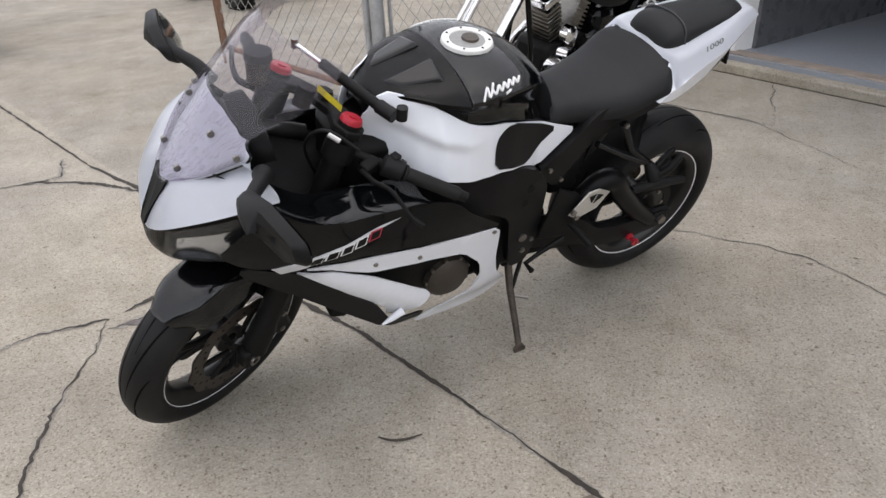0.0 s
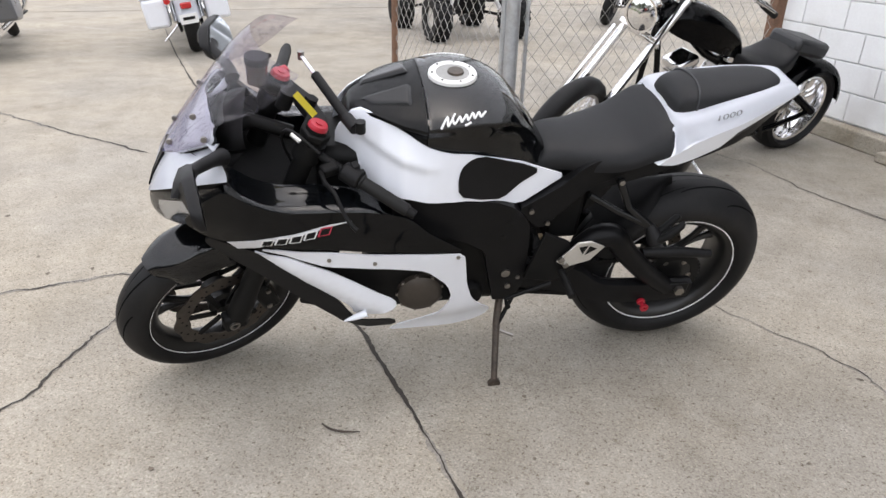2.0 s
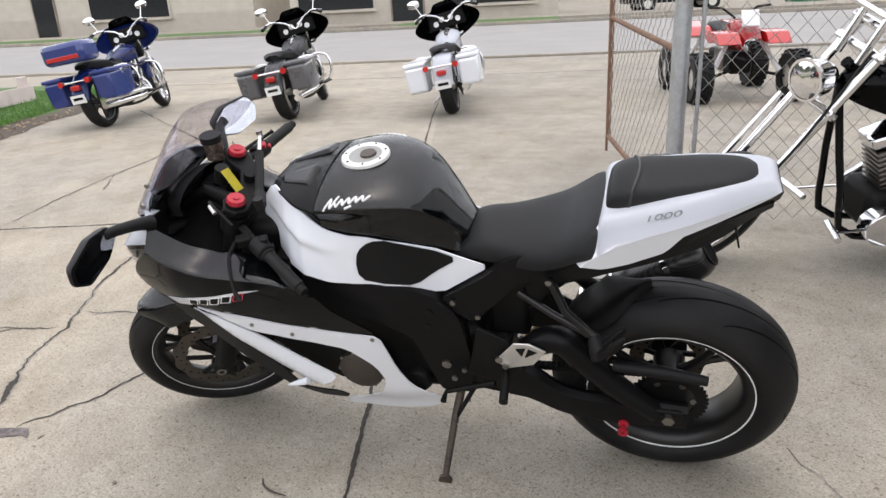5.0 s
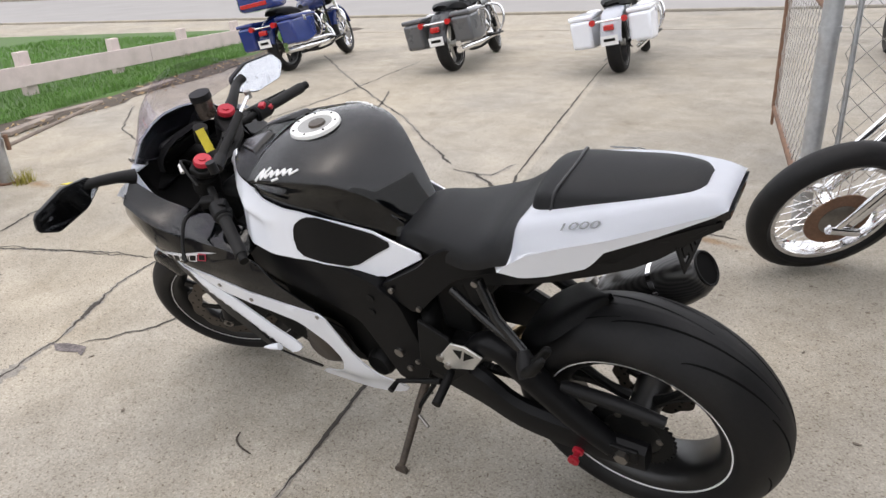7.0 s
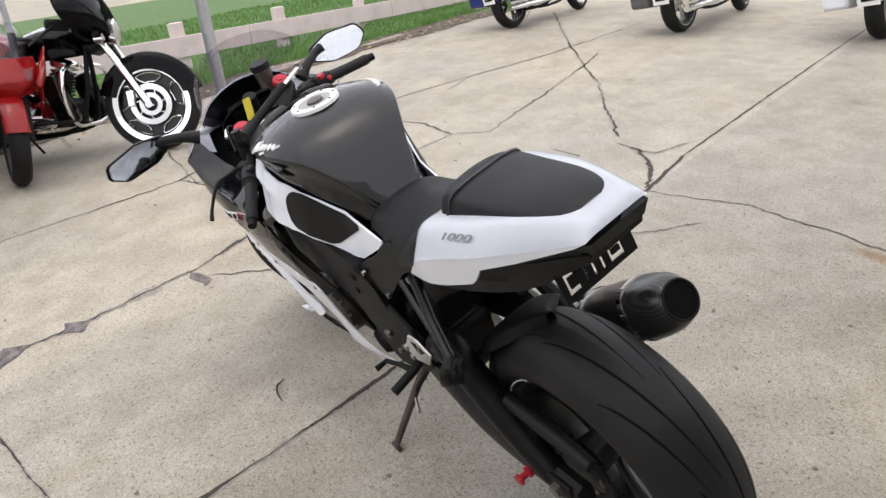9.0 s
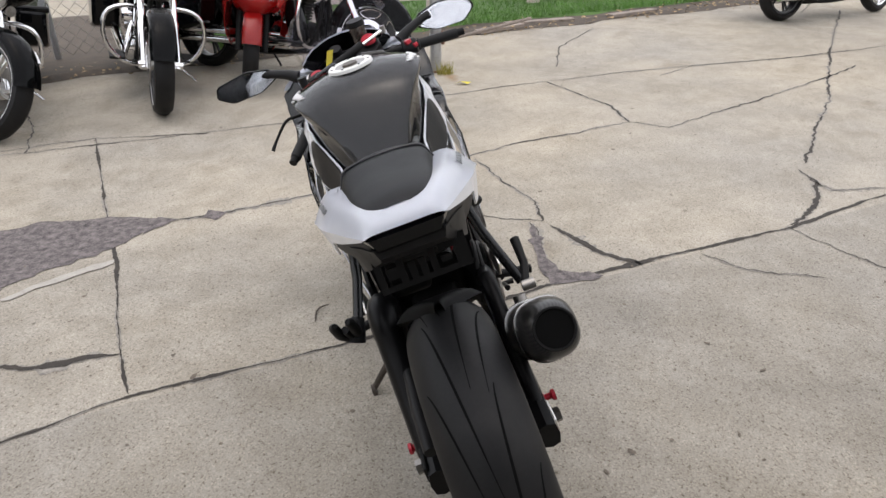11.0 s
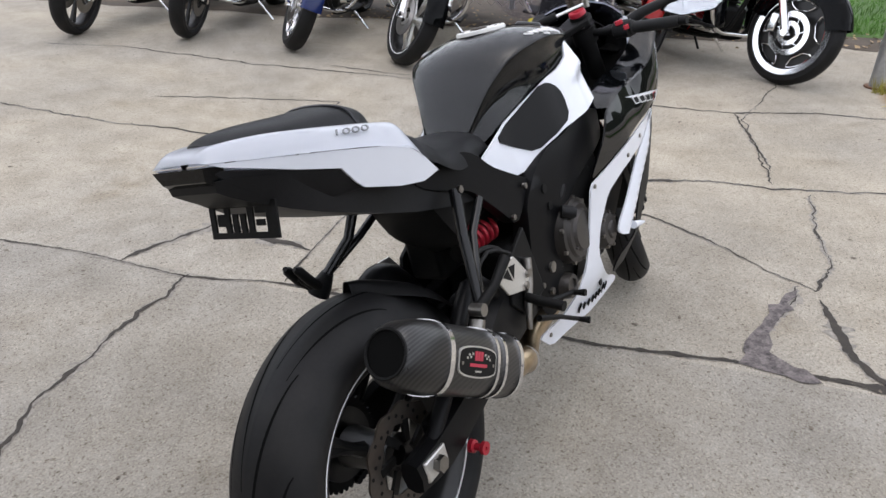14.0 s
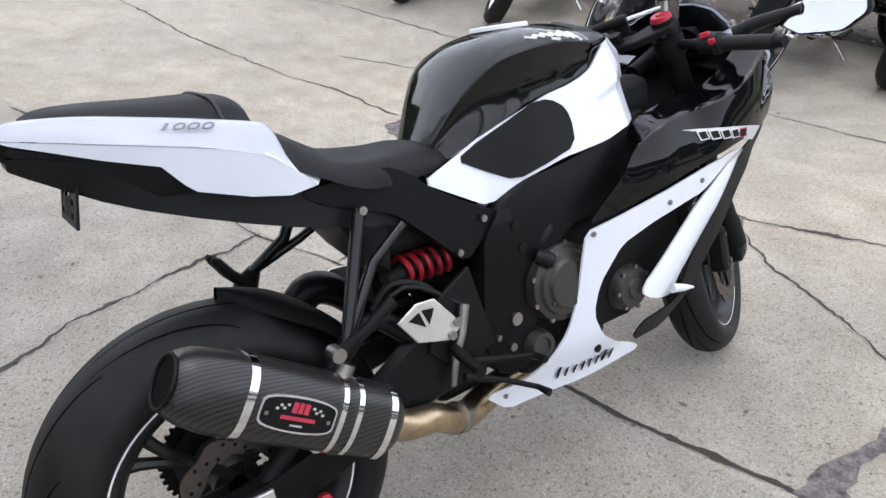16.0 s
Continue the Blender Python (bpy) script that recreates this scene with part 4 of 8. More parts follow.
part("nose_cowl", loft(COWL, 5, 6, thick=-0.004), M_WHITE, BIKE, "pearl white nose cowl")
part("nose_lining", loft([nose_ring(0.60, 1.47, 0.10, 1.36, 0.615), nose_ring(0.70, 1.53, 0.16, 1.36, 0.80), nose_ring(0.80, 1.47, 0.13, 1.37, 0.85), nose_ring(0.84, 1.44, 0.10, 1.38, 0.865)], 4, 5, thick=-0.003), M_DARK, BIKE)
duct = bmesh.new()
outline = [(1.580, 0.012, 0.716), (1.570, 0.018, 0.742), (1.518, 0.041, 0.838), (1.524, 0.0, 0.828), (1.518, -0.041, 0.838), (1.570, -0.018, 0.742), (1.580, -0.012, 0.716)]
dv = [duct.verts.new((x + 0.003, y, z)) for x, y, z in outline]
dw = [duct.verts.new((x - 0.03, y * 0.8, z)) for x, y, z in outline]
duct.faces.new(dv)
duct.faces.new(dw)
for i in range(len(dv)):
    duct.faces.new((dv[i], dv[(i + 1) % len(dv)], dw[(i + 1) % len(dw)], dw[i]))
part("air_duct", duct, M_DARK, BIKE, "black ram air duct", smooth=False)
lamp_rows = loft_rows(LAMPS, 6, 6)


def lamp_patch(i0, i1, j0, j1, lift):
    """A piece of the nose surface, lifted off it."""
    rows = []
    for i in range(i0, i1 + 1):
        row = []
        for j in range(j0, j1 + 1):
            p = Vector(lamp_rows[i][j])
            row.append(p + Vector((p.x - 1.30, p.y * 1.3, 0)).normalized() * lift)
        rows.append(row)
    bm = bmesh.new()
    grid_mesh(bm, rows)
    return bm


for s in (1, -1):
    cols = (35, 47) if s > 0 else (1, 13)
    part("headlight_lens", lamp_patch(8, 17, *cols, 0.004), M_LENS, BIKE, "clear headlight lens")
    cols = (37, 43) if s > 0 else (5, 11)
    part("headlight_reflector", lamp_patch(9, 15, *cols, 0.0015), M_CHROME, BIKE, "silver headlight reflector")

# windscreen
def screen_row(cx, cz, w, ex, ez):
    return mirrored([(cx, 0, cz), (cx + (ex - cx) * 0.12, w * 0.4, cz + (ez - cz) * 0.12), (cx + (ex - cx) * 0.42, w * 0.78, cz + (ez - cz) * 0.42), (ex, w, ez)])


SCREEN = [screen_row(1.533, 0.832, 0.055, 1.508, 0.85), screen_row(1.505, 0.872, 0.158, 1.392, 0.934), screen_row(1.455, 0.94, 0.150, 1.362, 0.978),
          screen_row(1.385, 1.035, 0.166, 1.262, 1.025), screen_row(1.325, 1.105, 0.168, 1.195, 1.078), screen_row(1.275, 1.15, 0.148, 1.165, 1.105)]
screen = part("windscreen", loft(SCREEN, 5, 6, thick=0.003), M_SCREEN, BIKE, "smoked violet bubble windscreen")
glass_rows = loft_rows(SCREEN, 5, 6)
half_n = (len(glass_rows[0]) - 1) / 2
base_rows = []
for k in range(13):
    row = []
    for j in range(len(glass_rows[0])):
        u = 5 * k / 12 * float(np.interp(abs(j - half_n) / half_n, [0, 0.3, 0.6, 0.85, 1.0], [2.75, 2.7, 2.5, 2.15, 1.4]))
        a, f = int(u), u - int(u)
        row.append(Vector(glass_rows[a][j]).lerp(Vector(glass_rows[a + 1][j]), f) - Vector((0.007, 0, 0.005)))
    base_rows.append(row)
bb = bmesh.new()
grid_mesh(bb, base_rows)
bmesh.ops.solidify(bb, geom=bb.faces[:], thickness=0.003)
base = part("screen_base", bb, M_WHITE, BIKE, "pearl white cowl under the windscreen")
lb = bmesh.new()
grid_mesh(lb, [[p - Vector((0.006, 0, 0.004)) for p in row] for row in base_rows])
bmesh.ops.solidify(lb, geom=lb.faces[:], thickness=0.002)
part("base_lining", lb, M_TANK, base, "black inner face")
screen.visible_shadow = False
part("cockpit_lining", loft([mirrored([(x, 0, z), (x, w * 0.5, z + 0.005), (x, w * 0.85, z + rise * 0.35), (x, w, z + rise)]) for x, z, w, rise in ((1.04, 0.735, 0.17, 0.02), (1.13, 0.74, 0.18, 0.025), (1.22, 0.755, 0.19, 0.03), (1.30, 0.78, 0.175, 0.035), (1.37, 0.83, 0.165, 0.03), (1.44, 0.88, 0.14, 0.03))], 4, 4, thick=-0.004), M_DARK, BIKE, "matt black cockpit lining")
for s in (1, -1):
    for x, y, z in ((1.503, 0.055, 0.881), (1.405, 0.160, 0.953), (1.420, 0.082, 0.967)):
        at = min((p for row in glass_rows for p in row), key=lambda p: (Vector(p) - Vector((x, s * y, z))).length)
        bolt((at[0], at[1] + s * 0.002, at[2]), 0.0075, screen, M_STEEL, 0.007)
dash = part("dashboard", box((1.372, 0.0, 0.915), (0.04, 0.15, 0.065), turn=Matrix.Rotation(radians(-35), 4, "Y")), M_PLASTIC, BIKE, "black instrument cluster", bevel=0.012)
part("dial_glass", box((1.353, 0.0, 0.921), (0.006, 0.13, 0.048), turn=Matrix.Rotation(radians(-35), 4, "Y")), M_GLOSS, dash, bevel=0.003)
part("dash_hood", loft([mirrored([(x, 0, z), (x, w * 0.55, z - 0.006), (x, w * 0.9, z - 0.03), (x - 0.004, w, z - 0.06)]) for x, z, w in ((1.405, 0.905, 0.075), (1.378, 0.938, 0.10), (1.345, 0.952, 0.122), (1.31, 0.957, 0.128))], 4, 4, thick=-0.005), M_PLASTIC, BIKE, "black plastic hood over the dials")
part("fairing_stay", tube([(1.42, 0.0, 0.84), (1.30, 0.0, 0.90), (1.2, 0, 0.86)], 0.02, 10), M_DARK, BIKE)

# mirrors
for s in (1, -1):
    arm = part("mirror_arm", tube([(1.355, s * 0.19, 0.918), (1.37, s * 0.23, 0.938), (1.405, s * 0.285, 0.95), (1.415, s * 0.32, 0.952)], [0.022, 0.016, 0.014, 0.02], 14, smooth=4), M_PLASTIC, BIKE, "black folding mirror arm")
    swing, tilt_up = (0.22, 0.05) if s > 0 else (0.09, 0.55)
    shape = rounded([(0.265, 0.93), (0.33, 0.903), (0.435, 0.903), (0.483, 0.938), (0.47, 0.975), (0.36, 0.988), (0.28, 0.968)], 1, 0.007)
    hb = bmesh.new()
    n = len(shape)
    c = np.mean(shape, axis=0)
    rows = []
    for f, dx in ((1.0, 0.0), (1.0, 0.010), (0.88, 0.026), (0.5, 0.034), (0.02, 0.035)):
        rows.append([(1.405 - swing * (abs(y) - 0.285) + tilt_up * (z - 0.945) + dx, s * (c[0] + (y - c[0]) * f), c[1] + (z - c[1]) * f) for y, z in shape])
    vs = grid_mesh(hb, rows, close_v=True)
    hb.faces.new(vs[0])
    housing = part("mirror_housing", hb, M_PLASTIC, arm)
    gb = bmesh.new()
    gb.faces.new([gb.verts.new((1.4005 - swing * (abs(y) - 0.285) + tilt_up * (z - 0.945), s * (c[0] + (y - c[0]) * 0.92), c[1] + (z - c[1]) * 0.92)) for y, z in shape])
    bmesh.ops.solidify(gb, geom=gb.faces[:], thickness=0.002)
    part("mirror_glass", gb, M_MIRROR, arm, "mirror glass")

# seats and tail
def seat_row(x, top, w, zb, wb):
    return mirrored([(x, 0, top), (x, w * 0.5, top - 0.004), (x, w * 0.85, top - 0.016), (x, w, top - 0.04), (x, wb, zb)])


part("rider_seat", loft([seat_row(0.560, 0.800, 0.09, 0.765, 0.092), seat_row(0.525, 0.832, 0.096, 0.785, 0.098), seat_row(0.48, 0.846, 0.102, 0.785, 0.102), seat_row(0.42, 0.849, 0.112, 0.785, 0.116), seat_row(0.34, 0.860, 0.138, 0.795, 0.142), seat_row(0.285, 0.876, 0.150, 0.815, 0.155), seat_row(0.24, 0.903, 0.156, 0.84, 0.162), seat_row(0.20, 0.928, 0.155, 0.86, 0.168), seat_row(0.158, 0.942, 0.125, 0.878, 0.16)], 5, 5, cap=False, thick=-0.004), M_SEAT, BIKE, "black vinyl rider seat")
pseat = part("passenger_seat", loft([seat_row(0.178, 0.945, 0.075, 0.925, 0.08), seat_row(0.165, 0.985, 0.085, 0.93, 0.098), seat_row(0.12, 1.003, 0.092, 0.935, 0.106), seat_row(0.03, 1.011, 0.088, 0.958, 0.1), seat_row(-0.06, 1.02, 0.08, 0.978, 0.092), seat_row(-0.118, 1.021, 0.066, 0.99, 0.08), seat_row(-0.145, 1.012, 0.054, 1.0, 0.06)], 5, 5, thick=-0.004), M_SEAT, BIKE, "black vinyl passenger seat")
arch = [(0.105 + 0.02 * (y / 0.1) ** 2, y, z) for _, y, z in mirrored([(0, 0, 1.006), (0, 0.046, 1.002), (0, 0.079, 0.990), (0, 0.093, 0.961), (0, 0.106, 0.941)])]
part("seat_seam", tube(arch, 0.0032, 6, smooth=4), M_SEAT, pseat)


def tail_lift(x):
    return 0.02 * min(1.0, max(0.0, (0.2 - x) / 0.39))


def tail_crease(x):
    return tail_lift(x) + float(np.interp(x, [-0.19, 0.0, 0.1, 0.16, 0.24, 0.28], [0.972, 0.936, 0.915, 0.893, 0.82, 0.80]))


def tail_half(x):
    return float(np.interp(x, [-0.19, -0.17, -0.1, 0.0, 0.1, 0.16, 0.24, 0.28], [0.066, 0.076, 0.105, 0.144, 0.166, 0.175, 0.165, 0.15]))


def tail_row(x, yt, zt):
    zt = zt + tail_lift(x)
    return mirrored([(x, 0, zt), (x, yt * 0.6, zt), (x, yt, zt), (x, (yt + tail_half(x)) / 2 + 0.004, (zt + tail_crease(x)) / 2), (x, tail_half(x), tail_crease(x))])


tail = part("tail_cowl", loft([tail_row(0.188, 0.122, 0.925), tail_row(0.178, 0.126, 0.94), tail_row(0.15, 0.127, 0.948), tail_row(0.08, 0.114, 0.962), tail_row(0.0, 0.10, 0.976), tail_row(-0.08, 0.078, 0.988), tail_row(-0.15, 0.057, 0.992), tail_row(-0.18, 0.048, 0.986), tail_row(-0.19, 0.045, 0.975)], 3, 4, thick=-0.004), M_WHITE, BIKE, "pearl white tail cowl")
for s in (1, -1):
    side_y = lambda x, z: tail_half(x) - 0.001 - 0.2 * max(0, tail_crease(x) - z)
    part("tail_front", panel([(0.188, 0.925), (0.15, 0.903), (0.145, 0.905), (0.19, 0.870), (0.226, 0.833), (0.24, 0.838), (0.215, 0.875)], lambda x, z: tail_half(x) + 0.001 - 0.9 * max(0, z - tail_crease(x)), 0.004, s, 0.02), M_WHITE, tail)
    part("tail_side", panel([(-0.187, 0.990), (-0.1, 0.969), (0.0, 0.9455), (0.1, 0.9195), (0.145, 0.906), (0.19, 0.870), (0.226, 0.833), (0.181, 0.827), (0.12, 0.840), (0.045, 0.866), (0.03, 0.880), (0.004, 0.914), (-0.066, 0.938), (-0.17, 0.980)], side_y, 0.004, s, 0.025), M_WHITE, tail, bevel=0.0015)
    part("undertail_side", panel([(-0.187, 0.982), (-0.066, 0.940), (0.004, 0.916), (0.03, 0.882), (0.048, 0.864), (-0.03, 0.868), (-0.075, 0.884), (-0.158, 0.948)], lambda x, z: side_y(x, z) - 0.005 - 0.5 * max(0, 0.89 - z - (x - 0.02) * 0.31), 0.004, s, 0.03), M_PLASTIC, BIKE, bevel=0.002)
part("undertail", loft([[(0.42, -0.11, 0.70), (0.42, -0.10, 0.80), (0.42, 0.10, 0.80), (0.42, 0.11, 0.70)], [(0.2, -0.11, 0.76), (0.2, -0.10, 0.86), (0.2, 0.10, 0.86), (0.2, 0.11, 0.76)], [(-0.03, -0.10, 0.853), (-0.03, -0.11, 0.92), (-0.03, 0.11, 0.92), (-0.03, 0.10, 0.853)], [(-0.14, -0.06, 0.917), (-0.14, -0.08, 0.955), (-0.14, 0.08, 0.955), (-0.14, 0.06, 0.917)], [(-0.18, -0.055, 0.945), (-0.18, -0.06, 0.962), (-0.18, 0.06, 0.962), (-0.18, 0.055, 0.945)]], 3, 1, close_v=True, cap=True), M_PLASTIC, BIKE, "black undertail tray")
tl = loft([[(-0.165, -0.072, 0.982), (-0.165, -0.058, 0.944), (-0.165, 0.058, 0.944), (-0.165, 0.072, 0.982)], [(-0.194, -0.062, 0.988), (-0.191, -0.052, 0.966), (-0.191, 0.052, 0.966), (-0.194, 0.062, 0.988)]], 2, 1, close_v=True, cap=True)
part("tail_light", tl, M_GLOSS, BIKE, "smoked tail light")
pb = bmesh.new()
CUTS = ("                          ",
        "  ....  .......  .        ",
        "  .     .  .  .  .....    ",
        "  .     .  .  .  .   .    ",
        "  ....  .  .  .  .....    ",
        "                          ")
tip = Matrix.Translation((-0.113, -0.005, 0.876)) @ Matrix.Rotation(radians(14), 4, "Y")
for j, row in enumerate(CUTS):
    k = 0
    while k < len(row):
        n = k
        while n < len(row) and row[n] == row[k]:
            n += 1
        if row[k] == " ":
            box(tip @ Vector((0, 0.0825 - 0.165 * (k + n) / 2 / len(row), 0.031 - 0.062 * (j + 0.5) / len(CUTS))), (0.004, 0.165 * (n - k) / len(row), 0.0622 / len(CUTS)), pb, Matrix.Rotation(radians(14), 4, "Y"))
        k = n
plate = part("plate_bracket", pb, M_DARK, BIKE, "black plate bracket with cut-out marks", smooth=False)
part("bracket_stem", box((-0.09, -0.005, 0.915), (0.05, 0.05, 0.03)), M_DARK, plate, bevel=0.004)

def lettering(text, size, m, material, parent, name):
    """Raised characters in the built-in font as a mesh part."""
    cu = bpy.data.curves.new(name, "FONT")
    cu.body, cu.size, cu.extrude, cu.align_x, cu.shear = text, size, 0.0008, "CENTER", 0.25
    cu.offset = 0.0
    tmp = bpy.data.objects.new("tmp_text", cu)
    scene.collection.objects.link(tmp)
    bpy.context.view_layer.update()
    me = bpy.data.meshes.new_from_object(tmp.evaluated_get(bpy.context.evaluated_depsgraph_get()))
    bpy.data.objects.remove(tmp)
    me.materials.clear()
    me.materials.append(material)
    ob = new(name, me)
    ob.parent = parent
    ob.matrix_local = m
    return ob


def lay_on(ob, under, lift):
    """Press a mark onto the surface of the part under it."""
    bm = bmesh.new()
    bm.from_mesh(under.data)
    tree = BVHTree.FromBMesh(bm)
    m = ob.matrix_local.copy()
    inv = m.inverted()
    axis = m.to_3x3().col[2].normalized()
    mid = sum((v.co.z for v in ob.data.vertices), 0.0) / len(ob.data.vertices)
    for v in ob.data.vertices:
        p = m @ v.co
        hit = tree.ray_cast(p + axis * 0.05, -axis)[0]
        if hit is not None:
            v.co = inv @ (hit + axis * (lift + v.co.z - mid))
    bm.free()


for s in (1, -1):
    ta = Vector((0.100, s * 0.1375, 0.944))
    tb = Vector((0.004, s * 0.1215, 0.9605))
    ax = (tb - ta).normalized() if s > 0 else (ta - tb).normalized()
    upv = Vector((0, -s * 0.72, 0.7)).normalized()
    upv = (upv - ax * upv.dot(ax)).normalized()
    nz = ax.cross(upv)
    mm = Matrix((ax, upv, nz)).transposed().to_4x4() @ Matrix.Diagonal((1.35, 0.62, 1, 1))
    mm.translation = (ta + tb) / 2 + nz * 0.0065 - upv * 0.007 + Vector((0, 0, tail_lift(0.05)))
    lay_on(lettering("1000", 0.030, mm, M_DECAL_GREY, tail, "number_decal"), tail, 0.0012)

# slanted wavy strokes on the tank, pressed onto its flank
STROKES = [[(0.0, 0.0), (0.08, 1.0), (0.16, 0.05), (0.25, 1.1)], [(0.24, 0.5), (0.32, 0.05), (0.40, 0.65), (0.48, 0.05), (0.56, 0.65), (0.64, 0.05), (0.72, 0.65), (0.80, 0.05), (0.88, 0.6), (0.96, 0.05), (1.06, 0.5)], [(0.60, -0.4), (0.74, -0.25)]]
tank_bm = bmesh.new()
tank_bm.from_mesh(tank.data)
tank_tree = BVHTree.FromBMesh(tank_bm)
for s in (1, -1):
    sb = bmesh.new()
    out = Vector((0, s * 0.66, 0.75))
    for stroke in STROKES:
        path = []
        for u, v in spline([(u, v) for u, v in stroke], 5):
            p = Vector((0.838 - 0.104 * u - 0.010 * v, s * (0.181 - 0.021 * u - 0.020 * v), 0.972 + 0.020 * u + 0.020 * v))
            hit = tank_tree.ray_cast(p + out * 0.06, -out)[0]
            path.append((hit if hit is not None else p) + out * 0.0008)
        tube(path, 0.0029, 6, sb)
    part("script_mark", sb, M_STRIPE, tank, "white slanted wavy strokes")
tank_bm.free()

# swingarm, shock, rear sets
for s in (1, -1):
    LEG = ((0.56, 0.36, 0.46, 0.13), (0.38, 0.335, 0.44, 0.15), (0.27, 0.288, 0.365, 0.152), (0.115, 0.270, 0.345, 0.15), (-0.05, 0.278, 0.338, 0.148)) if s > 0 else ((0.56, 0.36, 0.46, 0.13), (0.38, 0.36, 0.49, 0.15), (0.2, 0.32, 0.40, 0.152), (0.05, 0.285, 0.36, 0.15), (-0.05, 0.295, 0.35, 0.148))
    sa = part("swingarm_leg", loft([[(x, s * y, z0), (x, s * y, z1), (x, s * (y - 0.038), z1), (x, s * (y - 0.038), z0)] for x, z0, z1, y in LEG], 4, 2, close_v=True, cap=True), M_FRAME, BIKE, "black box-section swingarm")
    if s > 0:
        part("upper_brace", tube([(0.40, 0.125, 0.47), (0.335, 0.132, 0.545), (0.275, 0.135, 0.555), (0.215, 0.135, 0.485), (0.12, 0.135, 0.388), (0.03, 0.135, 0.318)], [0.028, 0.036, 0.038, 0.036, 0.033, 0.028], 12, smooth=4), M_FRAME, sa, "thick curved swingarm brace")
        part("chain_guard", tube([(0.15, 0.118, 0.462), (0.02, 0.118, 0.456), (-0.09, 0.118, 0.440)], [0.016, 0.018, 0.014], 10, smooth=3), M_PLASTIC, sa, "black chain guard")
    else:
        part("upper_brace", tube([(0.36, s * 0.128, 0.50), (0.27, s * 0.132, 0.56), (0.13, s * 0.132, 0.43), (0.03, s * 0.132, 0.35)], [0.02, 0.02, 0.018, 0.016], 10, smooth=3), M_FRAME, sa)
    part("axle_block", box((0.0, s * 0.15, 0.325), (0.07, 0.012, 0.045)), M_ALU if s < 0 else M_DARK, sa, bevel=0.004)
    part("axle_nut", disc((0.0, s * 0.162, 0.325), 0.017, 0.018, 6), M_STEEL, sa)
    part("paddock_spool", lathe([(0.004, s * 0.15), (0.014, s * 0.15), (0.014, s * 0.16), (0.008, s * 0.163), (0.008, s * 0.176), (0.014, s * 0.18), (0.014, s * 0.188), (0.004, s * 0.188)], 20, (0.115, 0, 0.276)), M_RED, sa, "red anodised paddock spool")
    hp = part("heel_plate", panel([(0.455, 0.50), (0.40, 0.572), (0.36, 0.575), (0.315, 0.552), (0.35, 0.50), (0.42, 0.478)], lambda x, z: 0.178, 0.006, s, 0.1), M_ALU, BIKE, "brushed aluminium heel plate", bevel=0.002)
    for o in ([(0.395, 0.555), (0.368, 0.56), (0.38, 0.528)], [(0.362, 0.558), (0.338, 0.548), (0.372, 0.525)]):
        part("cut_out", panel(o, lambda x, z: 0.1795, 0.002, s, 0.1), M_DARK, hp)
    bolt((0.442, s * 0.18, 0.51), 0.01, hp)
    bolt((0.425, s * 0.18, 0.488), 0.009, hp)
    part("rear_set_bracket", panel([(0.50, 0.60), (0.42, 0.56), (0.38, 0.46), (0.44, 0.40), (0.54, 0.42)], lambda x, z: 0.16, 0.012, s, 0.1), M_DARK, BIKE, bevel=0.003)
    peg = part("foot_peg", tube([(0.43, s * 0.17, 0.455), (0.425, s * 0.20, 0.45), (0.42, s * 0.265, 0.44)], [0.011, 0.012, 0.012], 12), M_DARK, BIKE, "black foot peg")
    part("pedal", tube([(0.46, s * 0.185, 0.42), (0.54, s * 0.19, 0.395), (0.60, s * 0.20, 0.38), (0.60, s * 0.235, 0.38)], [0.009, 0.007, 0.007, 0.009], 10), M_DARK, BIKE)
    low = (0.192, s * 0.180, 0.625) if s > 0 else (0.20, s * 0.20, 0.56)
    hanger = part("passenger_peg_hanger", tube([(0.305, s * 0.135, 0.765), (0.265, s * 0.155, 0.68), low], [0.013, 0.012, 0.012], 10), M_SATIN, BIKE, "satin black passenger peg hanger")
    part("hanger_strut", tube([(0.385, s * 0.135, 0.715), (0.30, s * 0.155, 0.67), low], 0.010, 10), M_SATIN, hanger)
    bolt((0.305, s * 0.148, 0.765), 0.008, hanger)
    if s > 0:
        part("peg_block", tube([(0.195, 0.178, 0.628), (0.182, 0.196, 0.602), (0.172, 0.206, 0.584)], [0.014, 0.024, 0.026], 12), M_PLASTIC, hanger)
        for dy in (-0.018, 0.018):
            part("peg_prong", tube([(0.176, 0.203 + dy * 0.6, 0.60), (0.150, 0.207 + dy, 0.628), (0.128, 0.209 + dy, 0.664), (0.120, 0.208 + dy * 0.8, 0.672)], [0.013, 0.012, 0.011, 0.006], 10), M_DARK, hanger)
        part("passenger_peg", tube([(0.166, 0.205, 0.606), (0.140, 0.209, 0.642)], [0.010, 0.009], 10), M_DARK, hanger, "folded black passenger peg")
    else:
        part("passenger_peg", tube([(0.19, -0.205, 0.56), (0.23, -0.222, 0.585), (0.29, -0.225, 0.62)], [0.012, 0.01, 0.012], 10), M_DARK, hanger, "folded black passenger peg")
spring = bmesh.new()
pts = []
for k in range(81):
    a = 2 * math.pi * k / 16
    f = k / 80
    c = Vector((0.405 + 0.115 * f, -0.055, 0.60 - 0.005 * f))
    pts.append(c + Vector((0.0, 0.027 * math.cos(a), 0.027 * math.sin(a))))
tube(pts, 0.0065, 8, spring)
shock = part("shock_spring", spring, M_RED, BIKE, "red rear shock spring")
part("shock_body", tube([(0.37, -0.055, 0.59), (0.60, -0.055, 0.623)], 0.022, 14), M_DARK, shock)
hg = bmesh.new()
rows = []
